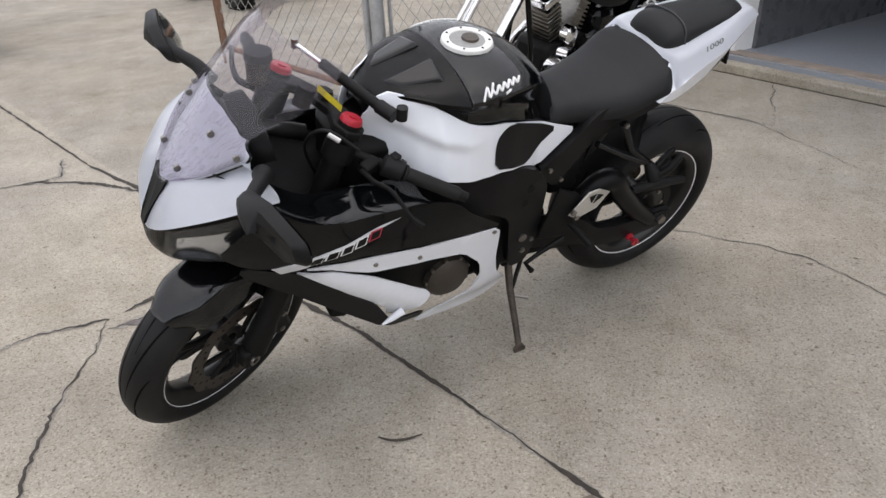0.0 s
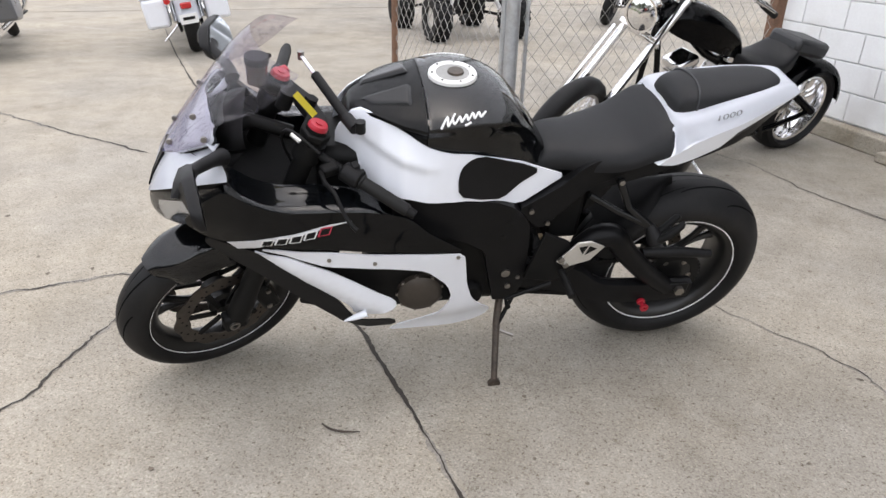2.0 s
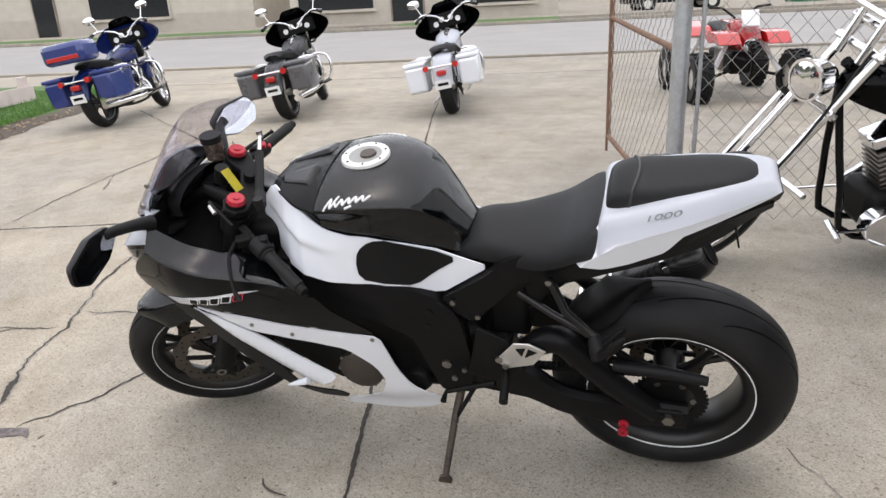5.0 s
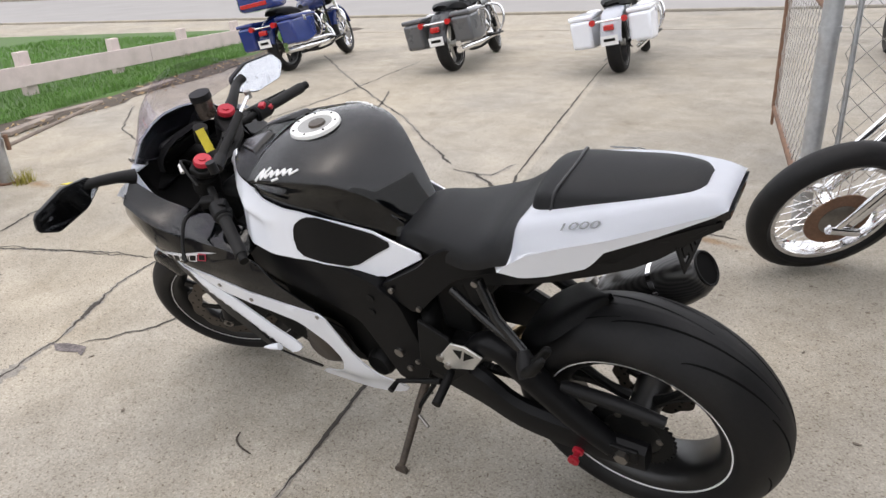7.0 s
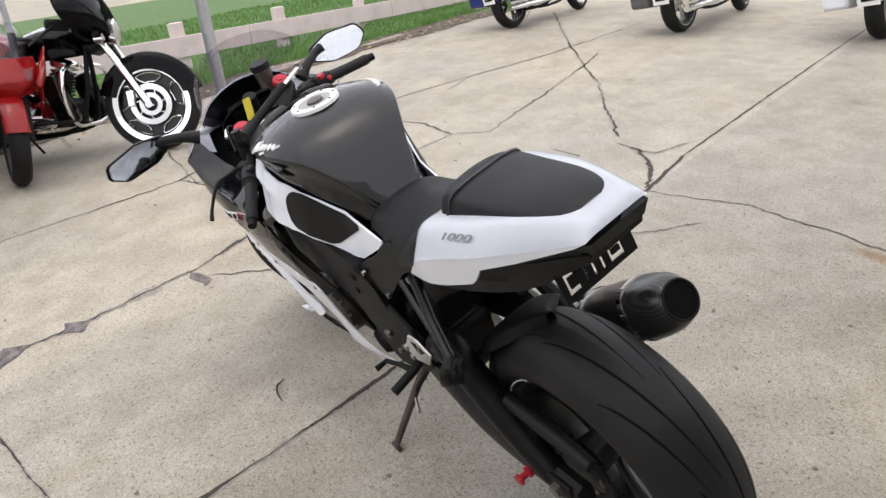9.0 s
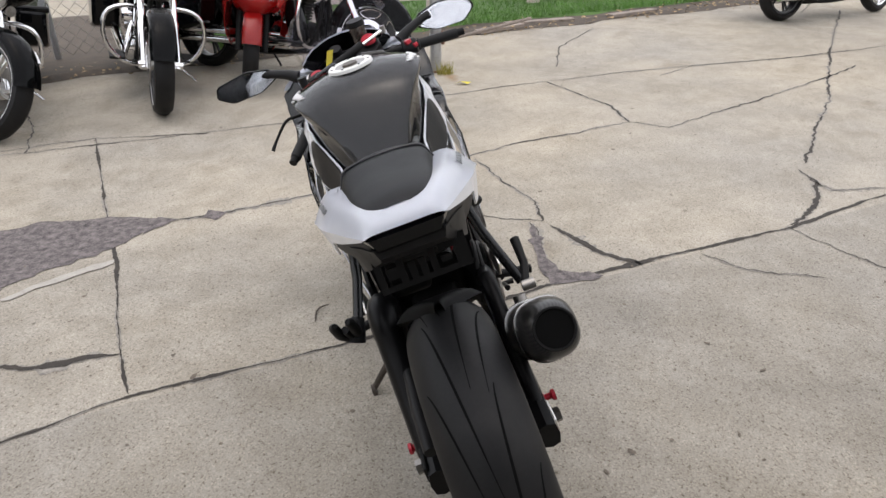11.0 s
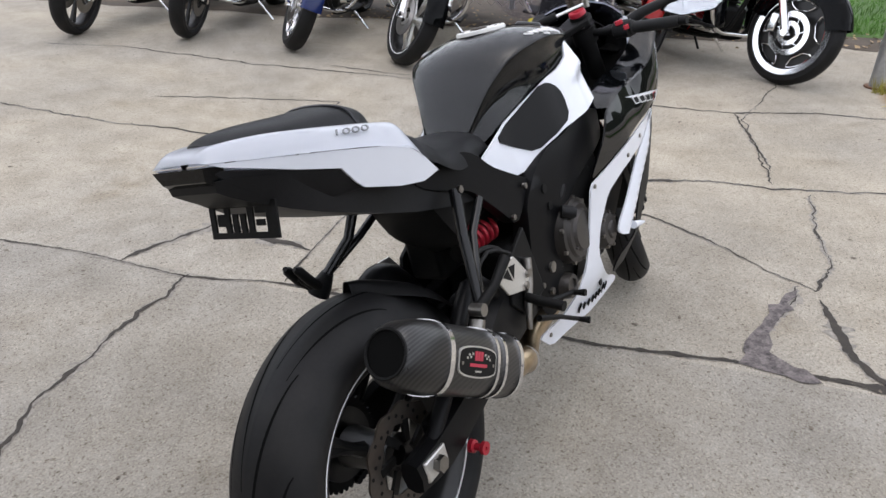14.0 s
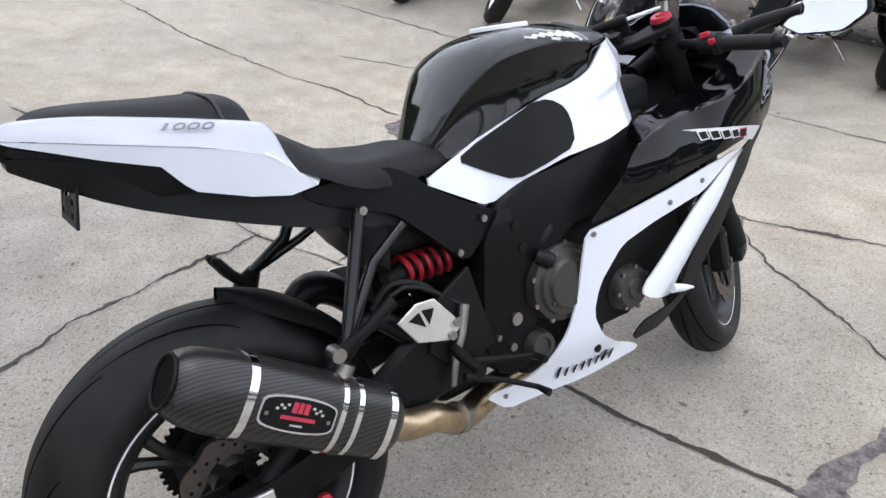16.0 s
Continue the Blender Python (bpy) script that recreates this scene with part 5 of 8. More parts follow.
for i in range(20):
    a = radians(34 + 45 * i / 19)
    w = 0.104 * min(1.0, max(0.12, (19.5 - i) / 9))
    rows.append([((0.342 - 0.03 * u * u * u * u) * math.cos(a), w * u, 0.325 + (0.342 + 0.012 * (i / 19) ** 3 - 0.03 * u * u * u * u) * math.sin(a)) for u in np.linspace(-1, 1, 13)])
grid_mesh(hg, rows)
bmesh.ops.solidify(hg, geom=hg.faces[:], thickness=0.004)
part("tyre_hugger", hg, M_PLASTIC, BIKE, "black plastic rear tyre hugger")
part("brake_master_cylinder", tube([(0.47, -0.168, 0.535), (0.452, -0.17, 0.48), (0.43, -0.17, 0.44), (0.415, -0.168, 0.38)], [0.012, 0.011, 0.010, 0.007], 12), M_STEEL, BIKE, "steel rear brake cylinder")
part("brake_line", tube([(0.30, -0.12, 0.57), (0.34, -0.13, 0.61), (0.41, -0.135, 0.585), (0.45, -0.15, 0.52)], 0.006, 8, smooth=4), M_RUBBER, BIKE)
part("brake_line", tube([(0.47, -0.16, 0.53), (0.36, -0.14, 0.60), (0.25, -0.13, 0.52), (0.14, -0.12, 0.42), (0.10, -0.125, 0.37)], 0.005, 8, smooth=4), M_RUBBER, BIKE)
part("brake_pedal", tube([(0.43, -0.19, 0.40), (0.52, -0.195, 0.355), (0.60, -0.20, 0.305), (0.605, -0.23, 0.30)], [0.008, 0.006, 0.006, 0.009], 10), M_DARK, BIKE)
part("inner_mudguard", loft([[(x, -w, z0), (x, -w * 0.9, z1), (x, w * 0.9, z1), (x, w, z0)] for x, w, z0, z1 in ((0.37, 0.09, 0.62, 0.80), (0.33, 0.09, 0.66, 0.81), (0.28, 0.085, 0.74, 0.82))], 3, 2, close_v=True, cap=True), M_PLASTIC, BIKE, "black inner mudguard under the seat")
part("electrics_box", box((0.425, 0.045, 0.63), (0.11, 0.10, 0.22)), M_DARK, BIKE, bevel=0.015)
part("battery_box", box((0.43, 0, 0.715), (0.13, 0.17, 0.15)), M_DARK, BIKE, bevel=0.02)
part("shock_linkage", box((0.50, 0, 0.36), (0.12, 0.14, 0.16)), M_DARK, BIKE, bevel=0.02)
cal = part("rear_caliper", box((0.10, -0.115, 0.345), (0.10, 0.05, 0.055)), M_DARK, BIKE, bevel=0.01)

# exhaust
e0, e1 = Vector((-0.080, -0.196, 0.618)), Vector((0.258, -0.182, 0.380))
ew = (e1 - e0).normalized()
can_bm = bmesh.new()
rows = []
side = ew.cross(Vector((0, 0, 1))).normalized()
upx = side.cross(ew).normalized()
for f, k in ((-0.006, 0.62), (0.0, 0.72), (0.02, 0.86), (0.06, 0.97), (0.10, 1.0), (0.365, 1.0), (0.39, 0.93), (0.41, 0.72)):
    p = e0 + ew * f
    row = []
    for j in range(36):
        a = 2 * math.pi * j / 36
        cx, cz = math.cos(a), math.sin(a)
        r = 0.066 / (abs(cx) ** 2.6 + abs(cz) ** 2.6) ** (1 / 2.6)
        row.append(p + (side * cx * r * 0.92 + upx * cz * r) * k)
    rows.append(row)
vs = grid_mesh(can_bm, rows, close_v=True)
can_bm.faces.new(vs[-1])
can = part("silencer", can_bm, M_CARBON, BIKE, "carbon fibre exhaust silencer")
# solid plug over the outlet; its near-black colour is the shade of the open mouth
part("silencer_mouth", tube([e0 + ew * -0.0075, e0 + ew * 0.03], 0.040, 28), M_RECESS_SHADE, can, "near-black plug painted as the shaded outlet")
part("mouth_rim", tube([e0 + ew * (-0.009) + (side * math.cos(a) + upx * math.sin(a)) * 0.041 for a in np.linspace(0, 2 * math.pi, 33)], 0.003, 6), M_DARK, can)


def strap(f, w, k, material, name):
    bm = bmesh.new()
    rows = []
    for g, kk in ((f - w, 1.0), (f - w, k), (f + w, k), (f + w, 1.0)):
        p = e0 + ew * g
        row = []
        for j in range(36):
            a = 2 * math.pi * j / 36
            cx, cz = math.cos(a), math.sin(a)
            r = 0.066 / (abs(cx) ** 2.6 + abs(cz) ** 2.6) ** (1 / 2.6)
            row.append(p + (side * cx * r * 0.92 + upx * cz * r) * kk)
        rows.append(row)
    grid_mesh(bm, rows, close_v=True)
    return part(name, bm, material, can)


strap(0.102, 0.007, 1.03, M_CHROME, "end_band")
strap(0.268, 0.005, 1.05, M_CHROME, "clamp_band")
strap(0.300, 0.005, 1.05, M_CHROME, "clamp_band")
strap(0.372, 0.007, 1.03, M_CHROME, "front_band")
# maker's plate: a rounded lozenge riveted to the can
out = -side if (-side).y < 0 else side
m = Matrix((ew, upx, ew.cross(upx))).transposed().to_4x4()
m.translation = e0 + ew * 0.188 + out * 0.0615
face = 1 if m.to_3x3().col[2].dot(out) > 0 else -1


def lozenge(length, height, low, high):
    """A flat plate with bowed long sides and pinched ends."""
    bm = bmesh.new()
    ring = []
    for k in range(40):
        a = 2 * math.pi * k / 40
        cx, cz = math.cos(a), math.sin(a)
        r = 1 / (abs(cx) ** 7 + abs(cz) ** 7) ** (1 / 7)
        ring.append((cx * r * length / 2, cz * r * height / 2 * (1.0 - 0.22 * (cx * r) ** 2)))
    lo = [bm.verts.new(m @ Vector((x, y, face * low))) for x, y in ring]
    hi = [bm.verts.new(m @ Vector((x, y, face * high))) for x, y in ring]
    bm.faces.new(hi)
    for k in range(40):
        bm.faces.new((lo[k], lo[(k + 1) % 40], hi[(k + 1) % 40], hi[k]))
    bmesh.ops.recalc_face_normals(bm, faces=bm.faces[:])
    return bm


badge = part("maker_plate", lozenge(0.136, 0.058, -0.003, 0.0015), M_ALU, can, "silver-edged black plate with red and white marks", smooth=False)
part("plate_field", lozenge(0.130, 0.052, 0.0, 0.0022), M_DARK, badge, smooth=False)
for x in (-0.056, 0.056):
    part("rivet", lozenge(0.006, 0.006, 0.0, 0.003), M_STEEL, badge, m=Matrix.Translation(m.to_3x3() @ Vector((x, -0.004, 0))))
MARKS = [(-0.0105, 0.011, 0.009, 0.017, M_DECAL_RED), (0.0, 0.011, 0.008, 0.017, M_DECAL_RED), (0.0105, 0.011, 0.009, 0.017, M_DECAL_RED), (0.0, -0.006, 0.062, 0.006, M_DECAL_RED), (0.0, -0.017, 0.022, 0.003, M_ALU)]
for k in range(4):
    for q in (-1, 1):
        MARKS.append((q * (0.023 + 0.006 * k), 0.014 - 0.005 * (k % 2) - 0.001 * k, 0.005, 0.004, M_ALU))
for du, dv, w, h, mt in MARKS:
    qb = bmesh.new()
    bmesh.ops.create_cube(qb, size=1, matrix=m @ Matrix.Translation((du, dv, face * 0.0016)) @ Matrix.Diagonal((w, h, 0.003, 1)))
    part("plate_mark", qb, mt, badge)
part("hanger_bolt", tube([e0 + ew * 0.284 + upx * 0.06, e0 + ew * 0.284 + upx * 0.085], 0.016, 14), M_STEEL, can)
part("clamp_lug", tube([(0.175, -0.225, 0.562), (0.175, -0.195, 0.562)], 0.013, 16), M_STEEL, can)
part("exhaust_pipe", tube([e1 - ew * 0.02, e1 + ew * 0.04, (0.36, -0.17, 0.335), (0.46, -0.11, 0.262), (0.60, -0.05, 0.25), (0.80, -0.03, 0.245)], [0.032, 0.03, 0.028, 0.03, 0.035, 0.035], 16, smooth=4), M_TITAN, BIKE, "heat-tinted titanium exhaust pipe")
part("pipe_clamp", tube([(0.43, -0.128, 0.283), (0.455, -0.112, 0.266)], 0.034, 18), M_STEEL, BIKE)

# side stand
M_WORN = mat("worn_black_steel", (0.06, 0.048, 0.038), 0.6, metal=0.3, vary=0.5, scale=30, fine=120, dirt=(0.10, 0.07, 0.05), dirt_amount=0.5)
stand = part("side_stand", tube([(0.585, 0.105, 0.30), (0.60, 0.16, 0.235), (0.618, 0.284, 0.098)], [0.013, 0.012, 0.010], 12), M_WORN, BIKE, "worn steel side stand")
part("stand_foot", disc((0.618, 0.290, 0.0865), 0.02, 0.012, 18), M_WORN, stand, m=None)
part("stand_bracket", box((0.585, 0.10, 0.315), (0.06, 0.04, 0.05)), M_DARK, BIKE, bevel=0.008)
part("stand_spring", tube([(0.54, 0.115, 0.32), (0.60, 0.17, 0.225)], 0.007, 8), M_DARK, stand)
part("stand_tang", tube([(0.602, 0.175, 0.215), (0.55, 0.20, 0.205)], 0.005, 8), M_STEEL, stand)


# ---- ground: one concrete sheet out to the horizon, with cracks, joints and patches ----
gb = bmesh.new()
edges = [-400, -120, -40, -15, -5, 0, 5, 15, 40, 120, 400]
grid_mesh(gb, [[(x, y, 0.0) for y in edges] for x in edges])
GROUND = solid("ground", gb, M_CONC, "weathered pale concrete yard with cracks", "ground", kind="structure")


def crack(points, width, name="crack", material=None, seed=0, jitter=0.018, z=0.0025):
    """An uneven dark seam along points on the ground."""
    rnd = random.Random(seed)
    bm = bmesh.new()
    line = []
    for i in range(len(points) - 1):
        a, b = np.array(points[i]), np.array(points[i + 1])
        n = max(2, int(np.linalg.norm(b - a) / 0.016))
        for k in range(n):
            line.append(a + (b - a) * k / n)
    line.append(np.array(points[-1]))
    off = 0.0
    spread = 1.0
    fat = 0.6
    core, edge = [], []
    for i, p in enumerate(line):
        d = line[min(i + 1, len(line) - 1)] - line[max(i - 1, 0)]
        d = d / (np.linalg.norm(d) + 1e-9)
        nrm = np.array((-d[1], d[0]))
        off = off * 0.82 + rnd.uniform(-1, 1) * jitter * 0.42
        if rnd.random() < 0.03:
            spread = rnd.uniform(1.8, 3.2)
        spread = 1 + (spread - 1) * 0.86
        ends = min(1.0, (i + 0.3) / 4, (len(line) - 1 - i + 0.3) / 4)
        fat = min(1.15, max(0.14, fat + rnd.uniform(-0.22, 0.22)))
        w = width * fat * rnd.uniform(0.75, 1.1) * (0.25 + 0.75 * ends) * (1 + (spread - 1) * 0.5)
        c = p + nrm * off
        core.append([(*(c + nrm * w / 2), z), (*(c - nrm * w / 2), z)])
        wl, wr = [width * ends * spread * rnd.uniform(0.2, 0.95) * (0.6 if name == "joint" else 1.0) for _ in range(2)]
        edge.append([(*(c + nrm * wl), z - 0.001), (*(c - nrm * wr), z - 0.001)])
    eb = bmesh.new()
    grid_mesh(eb, edge)
    part("spalled_edge", eb, M_SPALL, GROUND, smooth=False)
    grid_mesh(bm, core)
    return part(name, bm, material or M_CRACK, GROUND, smooth=False)


def patch(points, name, material, z=0.003, seed=1, rough=0.03):
    rnd = random.Random(seed)
    out = []
    for i in range(len(points)):
        a, b = np.array(points[i]), np.array(points[(i + 1) % len(points)])
        n = max(2, int(np.linalg.norm(b - a) / 0.04))
        for k in range(n):
            q = a + (b - a) * k / n
            out.append((q[0] + rnd.uniform(-rough, rough), q[1] + rnd.uniform(-rough, rough), z))
    bm = bmesh.new()
    bm.faces.new([bm.verts.new(p) for p in out])
    bmesh.ops.triangulate(bm, faces=bm.faces[:])
    return part(name, bm, material, GROUND, smooth=False)


crack([(2.2, -0.75), (1.6, -0.1), (1.07, 0.43), (0.77, 0.81), (0.46, 1.04), (0.16, 1.40), (-0.29, 1.90), (-0.63, 2.21)], 0.019, "joint", seed=3, jitter=0.006)
crack([(-0.63, 2.21), (-0.95, 2.57), (-1.46, 3.18), (-1.94, 3.61)], 0.022, "joint", seed=33, jitter=0.006)
crack([(-1.94, 3.61), (-3.0, 4.75), (-4.56, 6.44), (-6.7, 8.9)], 0.014, "joint", seed=34, jitter=0.006)
crack([(0.46, 1.03), (0.26, 0.83), (-0.25, 0.39), (-0.75, -0.1), (-1.63, -0.93)], 0.018, "joint", seed=4, jitter=0.005)
crack([(-1.2, 2.06), (-1.44, 1.96), (-1.65, 1.75), (-1.97, 1.52)], 0.017, seed=5)
crack([(-1.16, 2.1), (-0.95, 2.36), (-0.89, 2.54)], 0.026, seed=6)
crack([(-1.2, 2.06), (-1.17, 1.76), (-1.17, 1.56), (-1.12, 1.25), (-1.14, 0.98)], 0.010, seed=7)
crack([(-0.63, 2.2), (-0.87, 2.11), (-1.18, 2.0)], 0.022, seed=31)
crack([(-2.97, 2.36), (-2.24, 1.64), (-1.87, 1.37), (-1.59, 1.11), (-1.22, 0.91)], 0.017, seed=8)
crack([(-1.22, 0.91), (-1.03, 0.72), (-0.84, 0.53), (-0.70, 0.35)], 0.028, seed=28)
crack([(-2.97, 2.36), (-2.91, 2.61), (-3.35, 2.91), (-4.26, 3.54), (-5.3, 4.2)], 0.015, seed=16)
crack([(-2.05, 1.25), (-2.35, 0.9), (-2.66, 0.5)], 0.010, seed=9)
crack([(0.13, 0.06), (0.31, 0.21), (0.46, 0.35), (0.58, 0.44), (0.77, 0.49), (0.96, 0.57)], 0.032, seed=10)
crack([(0.55, 0.44), (0.46, 0.53), (0.42, 0.66), (0.33, 0.76), (0.28, 0.85)], 0.024, seed=35)
crack([(0.75, 0.80), (0.85, 0.90), (1.08, 1.09), (1.28, 1.28), (1.42, 1.50), (1.55, 1.75)], 0.020, seed=11)
crack([(0.91, 2.58), (1.23, 2.40), (1.39, 2.23), (1.50, 2.03), (1.6, 1.8)], 0.007, seed=12)
crack([(0.81, 4.85), (1.17, 4.64), (1.42, 4.24), (1.81, 3.82), (2.04, 3.0)], 0.007, seed=13)
crack([(1.42, 4.24), (1.89, 3.73), (2.31, 4.69)], 0.005, seed=14)
crack([(0.92, -3.58), (0.35, -3.13), (-0.44, -2.05), (-1.13, -1.32), (-1.9, -0.35), (-2.66, 0.5), (-3.13, 0.76), (-3.93, 1.6), (-4.65, 2.45), (-5.47, 3.65), (-7.0, 5.4)], 0.015, seed=15)
crack([(-3.93, 1.6), (-3.36, 2.17), (-2.97, 2.36)], 0.020, seed=17)
crack([(-4.48, 1.6), (-5.4, 1.5), (-6.65, 1.71)], 0.014, seed=36)
crack([(-1.06, 2.78), (-0.97, 2.97), (-0.99, 3.26)], 0.010, seed=37)
crack([(-1.46, 3.18), (-1.1, 3.55), (-0.4, 3.85)], 0.010, seed=18)
crack([(-2.3, 3.32), (-2.13, 3.38), (-1.8, 3.35), (-1.49, 3.2)], 0.024, seed=38)
crack([(-2.18, 3.36), (-2.02, 3.45), (-2.14, 3.73)], 0.022, seed=39)
crack([(-8.8, 4.65), (-5.75, 4.03), (-4.0, 3.75), (-2.42, 3.37)], 0.020, seed=19)
crack([(-5.75, 4.03), (-4.89, 2.79), (-4.4, 2.5)], 0.012, seed=20)
crack([(-1.9, 1.36), (-2.61, 0.62), (-3.5, 0.2)], 0.008, seed=21)
crack([(-0.89, -1.79), (-1.22, -1.33), (-1.63, -0.93), (-1.92, -0.28)], 0.012, seed=40)
crack([(-2.28, -2.21), (-1.6, -1.41), (-1.26, -1.14)], 0.014, seed=41)
crack([(2.45, -3.7), (1.85, -2.79), (1.48, -2.15), (0.76, -1.2), (0.44, -0.9), (0.12, -0.42)], 0.014, seed=42)
crack([(-0.1, -0.41), (-0.6, -0.9), (0.4, -1.6)], 0.008, seed=23)
patch([(0.06, -0.43), (-0.22, -0.40), (-0.46, -0.28), (-0.66, 0.04), (-0.70, 0.34), (-0.32, 0.26), (-0.09, 0.14), (0.12, 0.07), (0.20, -0.25)], "asphalt_patch", M_PATCH, seed=2, rough=0.02)
patch([(-1.14, 2.02), (-1.05, 2.07), (-0.88, 2.13), (-0.74, 2.20), (-0.76, 2.39), (-0.70, 2.34), (-0.62, 2.21), (-0.72, 2.14), (-0.90, 2.06), (-1.02, 2.03)], "asphalt_patch", M_PATCH, seed=3, rough=0.018, z=0.0035)
patch([(-1.22, 0.87), (-1.10, 1.01), (-1.02, 0.99), (-1.14, 0.90)], "asphalt_patch", M_PATCH, seed=4, rough=0.012)
patch([(-0.71, 0.25), (-0.72, 0.36), (-0.52, 0.31)], "asphalt_patch", M_PATCH, seed=5, rough=0.012, z=0.0036)
patch([(-0.86, 0.43), (-0.84, 0.54), (-0.75, 0.54), (-0.77, 0.47)], "asphalt_patch", M_PATCH, seed=6, rough=0.012, z=0.0034)
M_CHIP = mat("broken_pale_concrete", (0.365, 0.342, 0.305), 0.9, vary=0.25, scale=14, fine=120, bump=0.6)
patch([(0.17, -0.16), (0.14, -0.05), (0.11, 0.06), (0.18, 0.13), (0.25, 0.11), (0.21, -0.01)], "broken_edge", M_CHIP, seed=8, rough=0.012, z=0.0042)
patch([(0.13, 0.16), (0.0, 0.20), (-0.14, 0.27), (-0.28, 0.35), (-0.24, 0.38), (-0.11, 0.31), (0.02, 0.23), (0.13, 0.20)], "broken_edge", M_CHIP, seed=9, rough=0.008, z=0.0042)
tw = solid("twig", tube([(-0.205, 1.408, 0.008), (-0.17, 1.39, 0.012), (-0.13, 1.393, 0.01), (-0.085, 1.412, 0.008)], [0.002, 0.0035, 0.0035, 0.0015], 6, smooth=4), M_TWIG, "short dark twig lying on concrete", "twig", smooth=True)

# crumbs, leaf bits and chips lying on the concrete
rnd = random.Random(41)
verts, faces = [], []
for k in range(900):
    x, y = rnd.uniform(-5.5, 2.6), rnd.uniform(-3.4, 5.2)
    a, r, q = rnd.uniform(0, 6.28), rnd.uniform(0.003, 0.011) * (1.7 if rnd.random() < 0.12 else 1), rnd.uniform(0.3, 0.8)
    i = len(verts)
    for j in range(6):
        b = a + j * math.pi / 3
        u, v = r * math.cos(j * math.pi / 3) * rnd.uniform(0.6, 1.2), r * q * math.sin(j * math.pi / 3) * rnd.uniform(0.6, 1.2)
        verts.append((x + u * math.cos(a) - v * math.sin(a), y + u * math.sin(a) + v * math.cos(a), 0.0022 + rnd.uniform(0, 0.002)))
    faces.append(tuple(range(i, i + 6)))
dm = bpy.data.meshes.new("ground_crumbs")
dm.from_pydata(verts, [], faces)
dm.materials.append(mat("dark_crumbs", (0.14, 0.115, 0.09), 0.95, vary=0.6, scale=3, fine=40))
tagged(new("ground_crumbs", dm), "dark crumbs and chips scattered on the concrete", "crumbs", kind="stuff")


# ---- street, lawn and far side ----
def rail_frame(origin, along):
    """A pose whose x runs along a direction of the plan."""
    return pose(origin[0], origin[1], 0, 0, 0, math.degrees(math.atan2(along[1], along[0])))


STREET = rail_frame((-6.72, 10.07), (0.79, 0.61))   # x along the street, y across it, away
rb = bmesh.new()
grid_mesh(rb, [[(x, y, 0.004) for y in (3.1, 10, 17.5)] for x in np.linspace(-150, 150, 31)])
solid("road", rb, M_ROAD, "grey worn street surface", "road", kind="structure", m=STREET)
for y, w, h in ((-0.1, 0.03, 0.006), (2.95, 0.16, 0.05)):
    solid("kerb", box((0, y, h / 2), (300, w, h)), M_CONC, "low concrete kerb along the street", "kerb", kind="structure", m=STREET, bevel=0.01)
solid("far_kerb", box((0, 17.6, 0.07), (300, 0.18, 0.14)), M_CONC, "concrete kerb across the street", "kerb", kind="structure", m=STREET, bevel=0.02)
for x0, x1 in ((-60, -9.5), (-5.2, 1.8), (16, 60)):
    solid("verge", box(((x0 + x1) / 2, 19.4, 0.06), (x1 - x0, 3.2, 0.13)), M_LAWN, "strip of short grass along the street", "verge", kind="structure", m=STREET)
solid("pavement", box((0, 22.6, 0.06), (300, 3.1, 0.12)), M_CONC, "concrete pavement across the street", "pavement", kind="structure", m=STREET)


def shopfront(x0, width, height, parent_m, bays, label):
    """A low commercial building with windows, doors and panel cladding."""
    b = thing("shop_building", parent_m @ Matrix.Translation((x0, 25.0, 0)), label, "building")
    part("wall", box((width / 2, 4.0, height / 2), (width, 8.0, height)), M_RENDER, b, smooth=False)
    part("roof_edge", box((width / 2, -0.1, height + 0.15), (width + 0.3, 0.5, 0.4)), M_GREY, b, smooth=False)
    for cx, w, z0, z1, door in bays:
        fr = part("door" if door else "window", box((cx, -0.03, (z0 + z1) / 2), (w + 0.2, 0.12, z1 - z0 + 0.2)), M_WOOD if door else M_RENDER, b, smooth=False)
        part("pane", box((cx, -0.09, (z0 + z1) / 2), (w, 0.06, z1 - z0)), M_WINDOW, fr, smooth=False)
        part("sill", box((cx, -0.16, z0 - 0.1), (w + 0.3, 0.22, 0.08)), M_RENDER, fr, smooth=False)
    for k in range(10):
        part("siding_board", box((width / 2, -0.02, 0.14 + k * 0.1), (width - 0.1, 0.05, 0.085)), M_RENDER, b, smooth=False)
    return b


shopfront(-34, 20, 4.0, STREET, [(3, 3.2, 0.9, 2.6, 0), (8, 1.2, 0.05, 2.2, 1), (13, 4.5, 0.9, 2.6, 0)], "low pale shop with dark windows")
shopfront(-12, 14, 4.2, STREET, [(2.5, 4.0, 0.8, 2.7, 0), (6.3, 1.6, 0.05, 2.4, 1), (10.5, 4.6, 0.8, 2.7, 0)], "low pale shop with wide dark windows and boarded siding")
shopfront(24, 22, 4.5, STREET, [(3, 3.5, 0.9, 2.6, 0), (9, 2.2, 0.05, 2.4, 1), (15, 5.0, 0.9, 2.6, 0)], "low pale shop beyond the parking lot")
trk = thing("pickup_truck", STREET @ pose(7.5, 24.5, 0, 0, 0, 8), "dusty pale pickup truck parked across the street", "truck")
part("chassis", box((0, 0, 0.55), (4.8, 1.7, 0.25)), M_DARK, trk, smooth=False)
part("bed", box((-1.3, 0, 0.95), (2.2, 1.8, 0.55)), M_RENDER, trk, bevel=0.05)
part("cab", box((0.6, 0, 1.25), (1.7, 1.75, 1.15)), M_RENDER, trk, bevel=0.15)
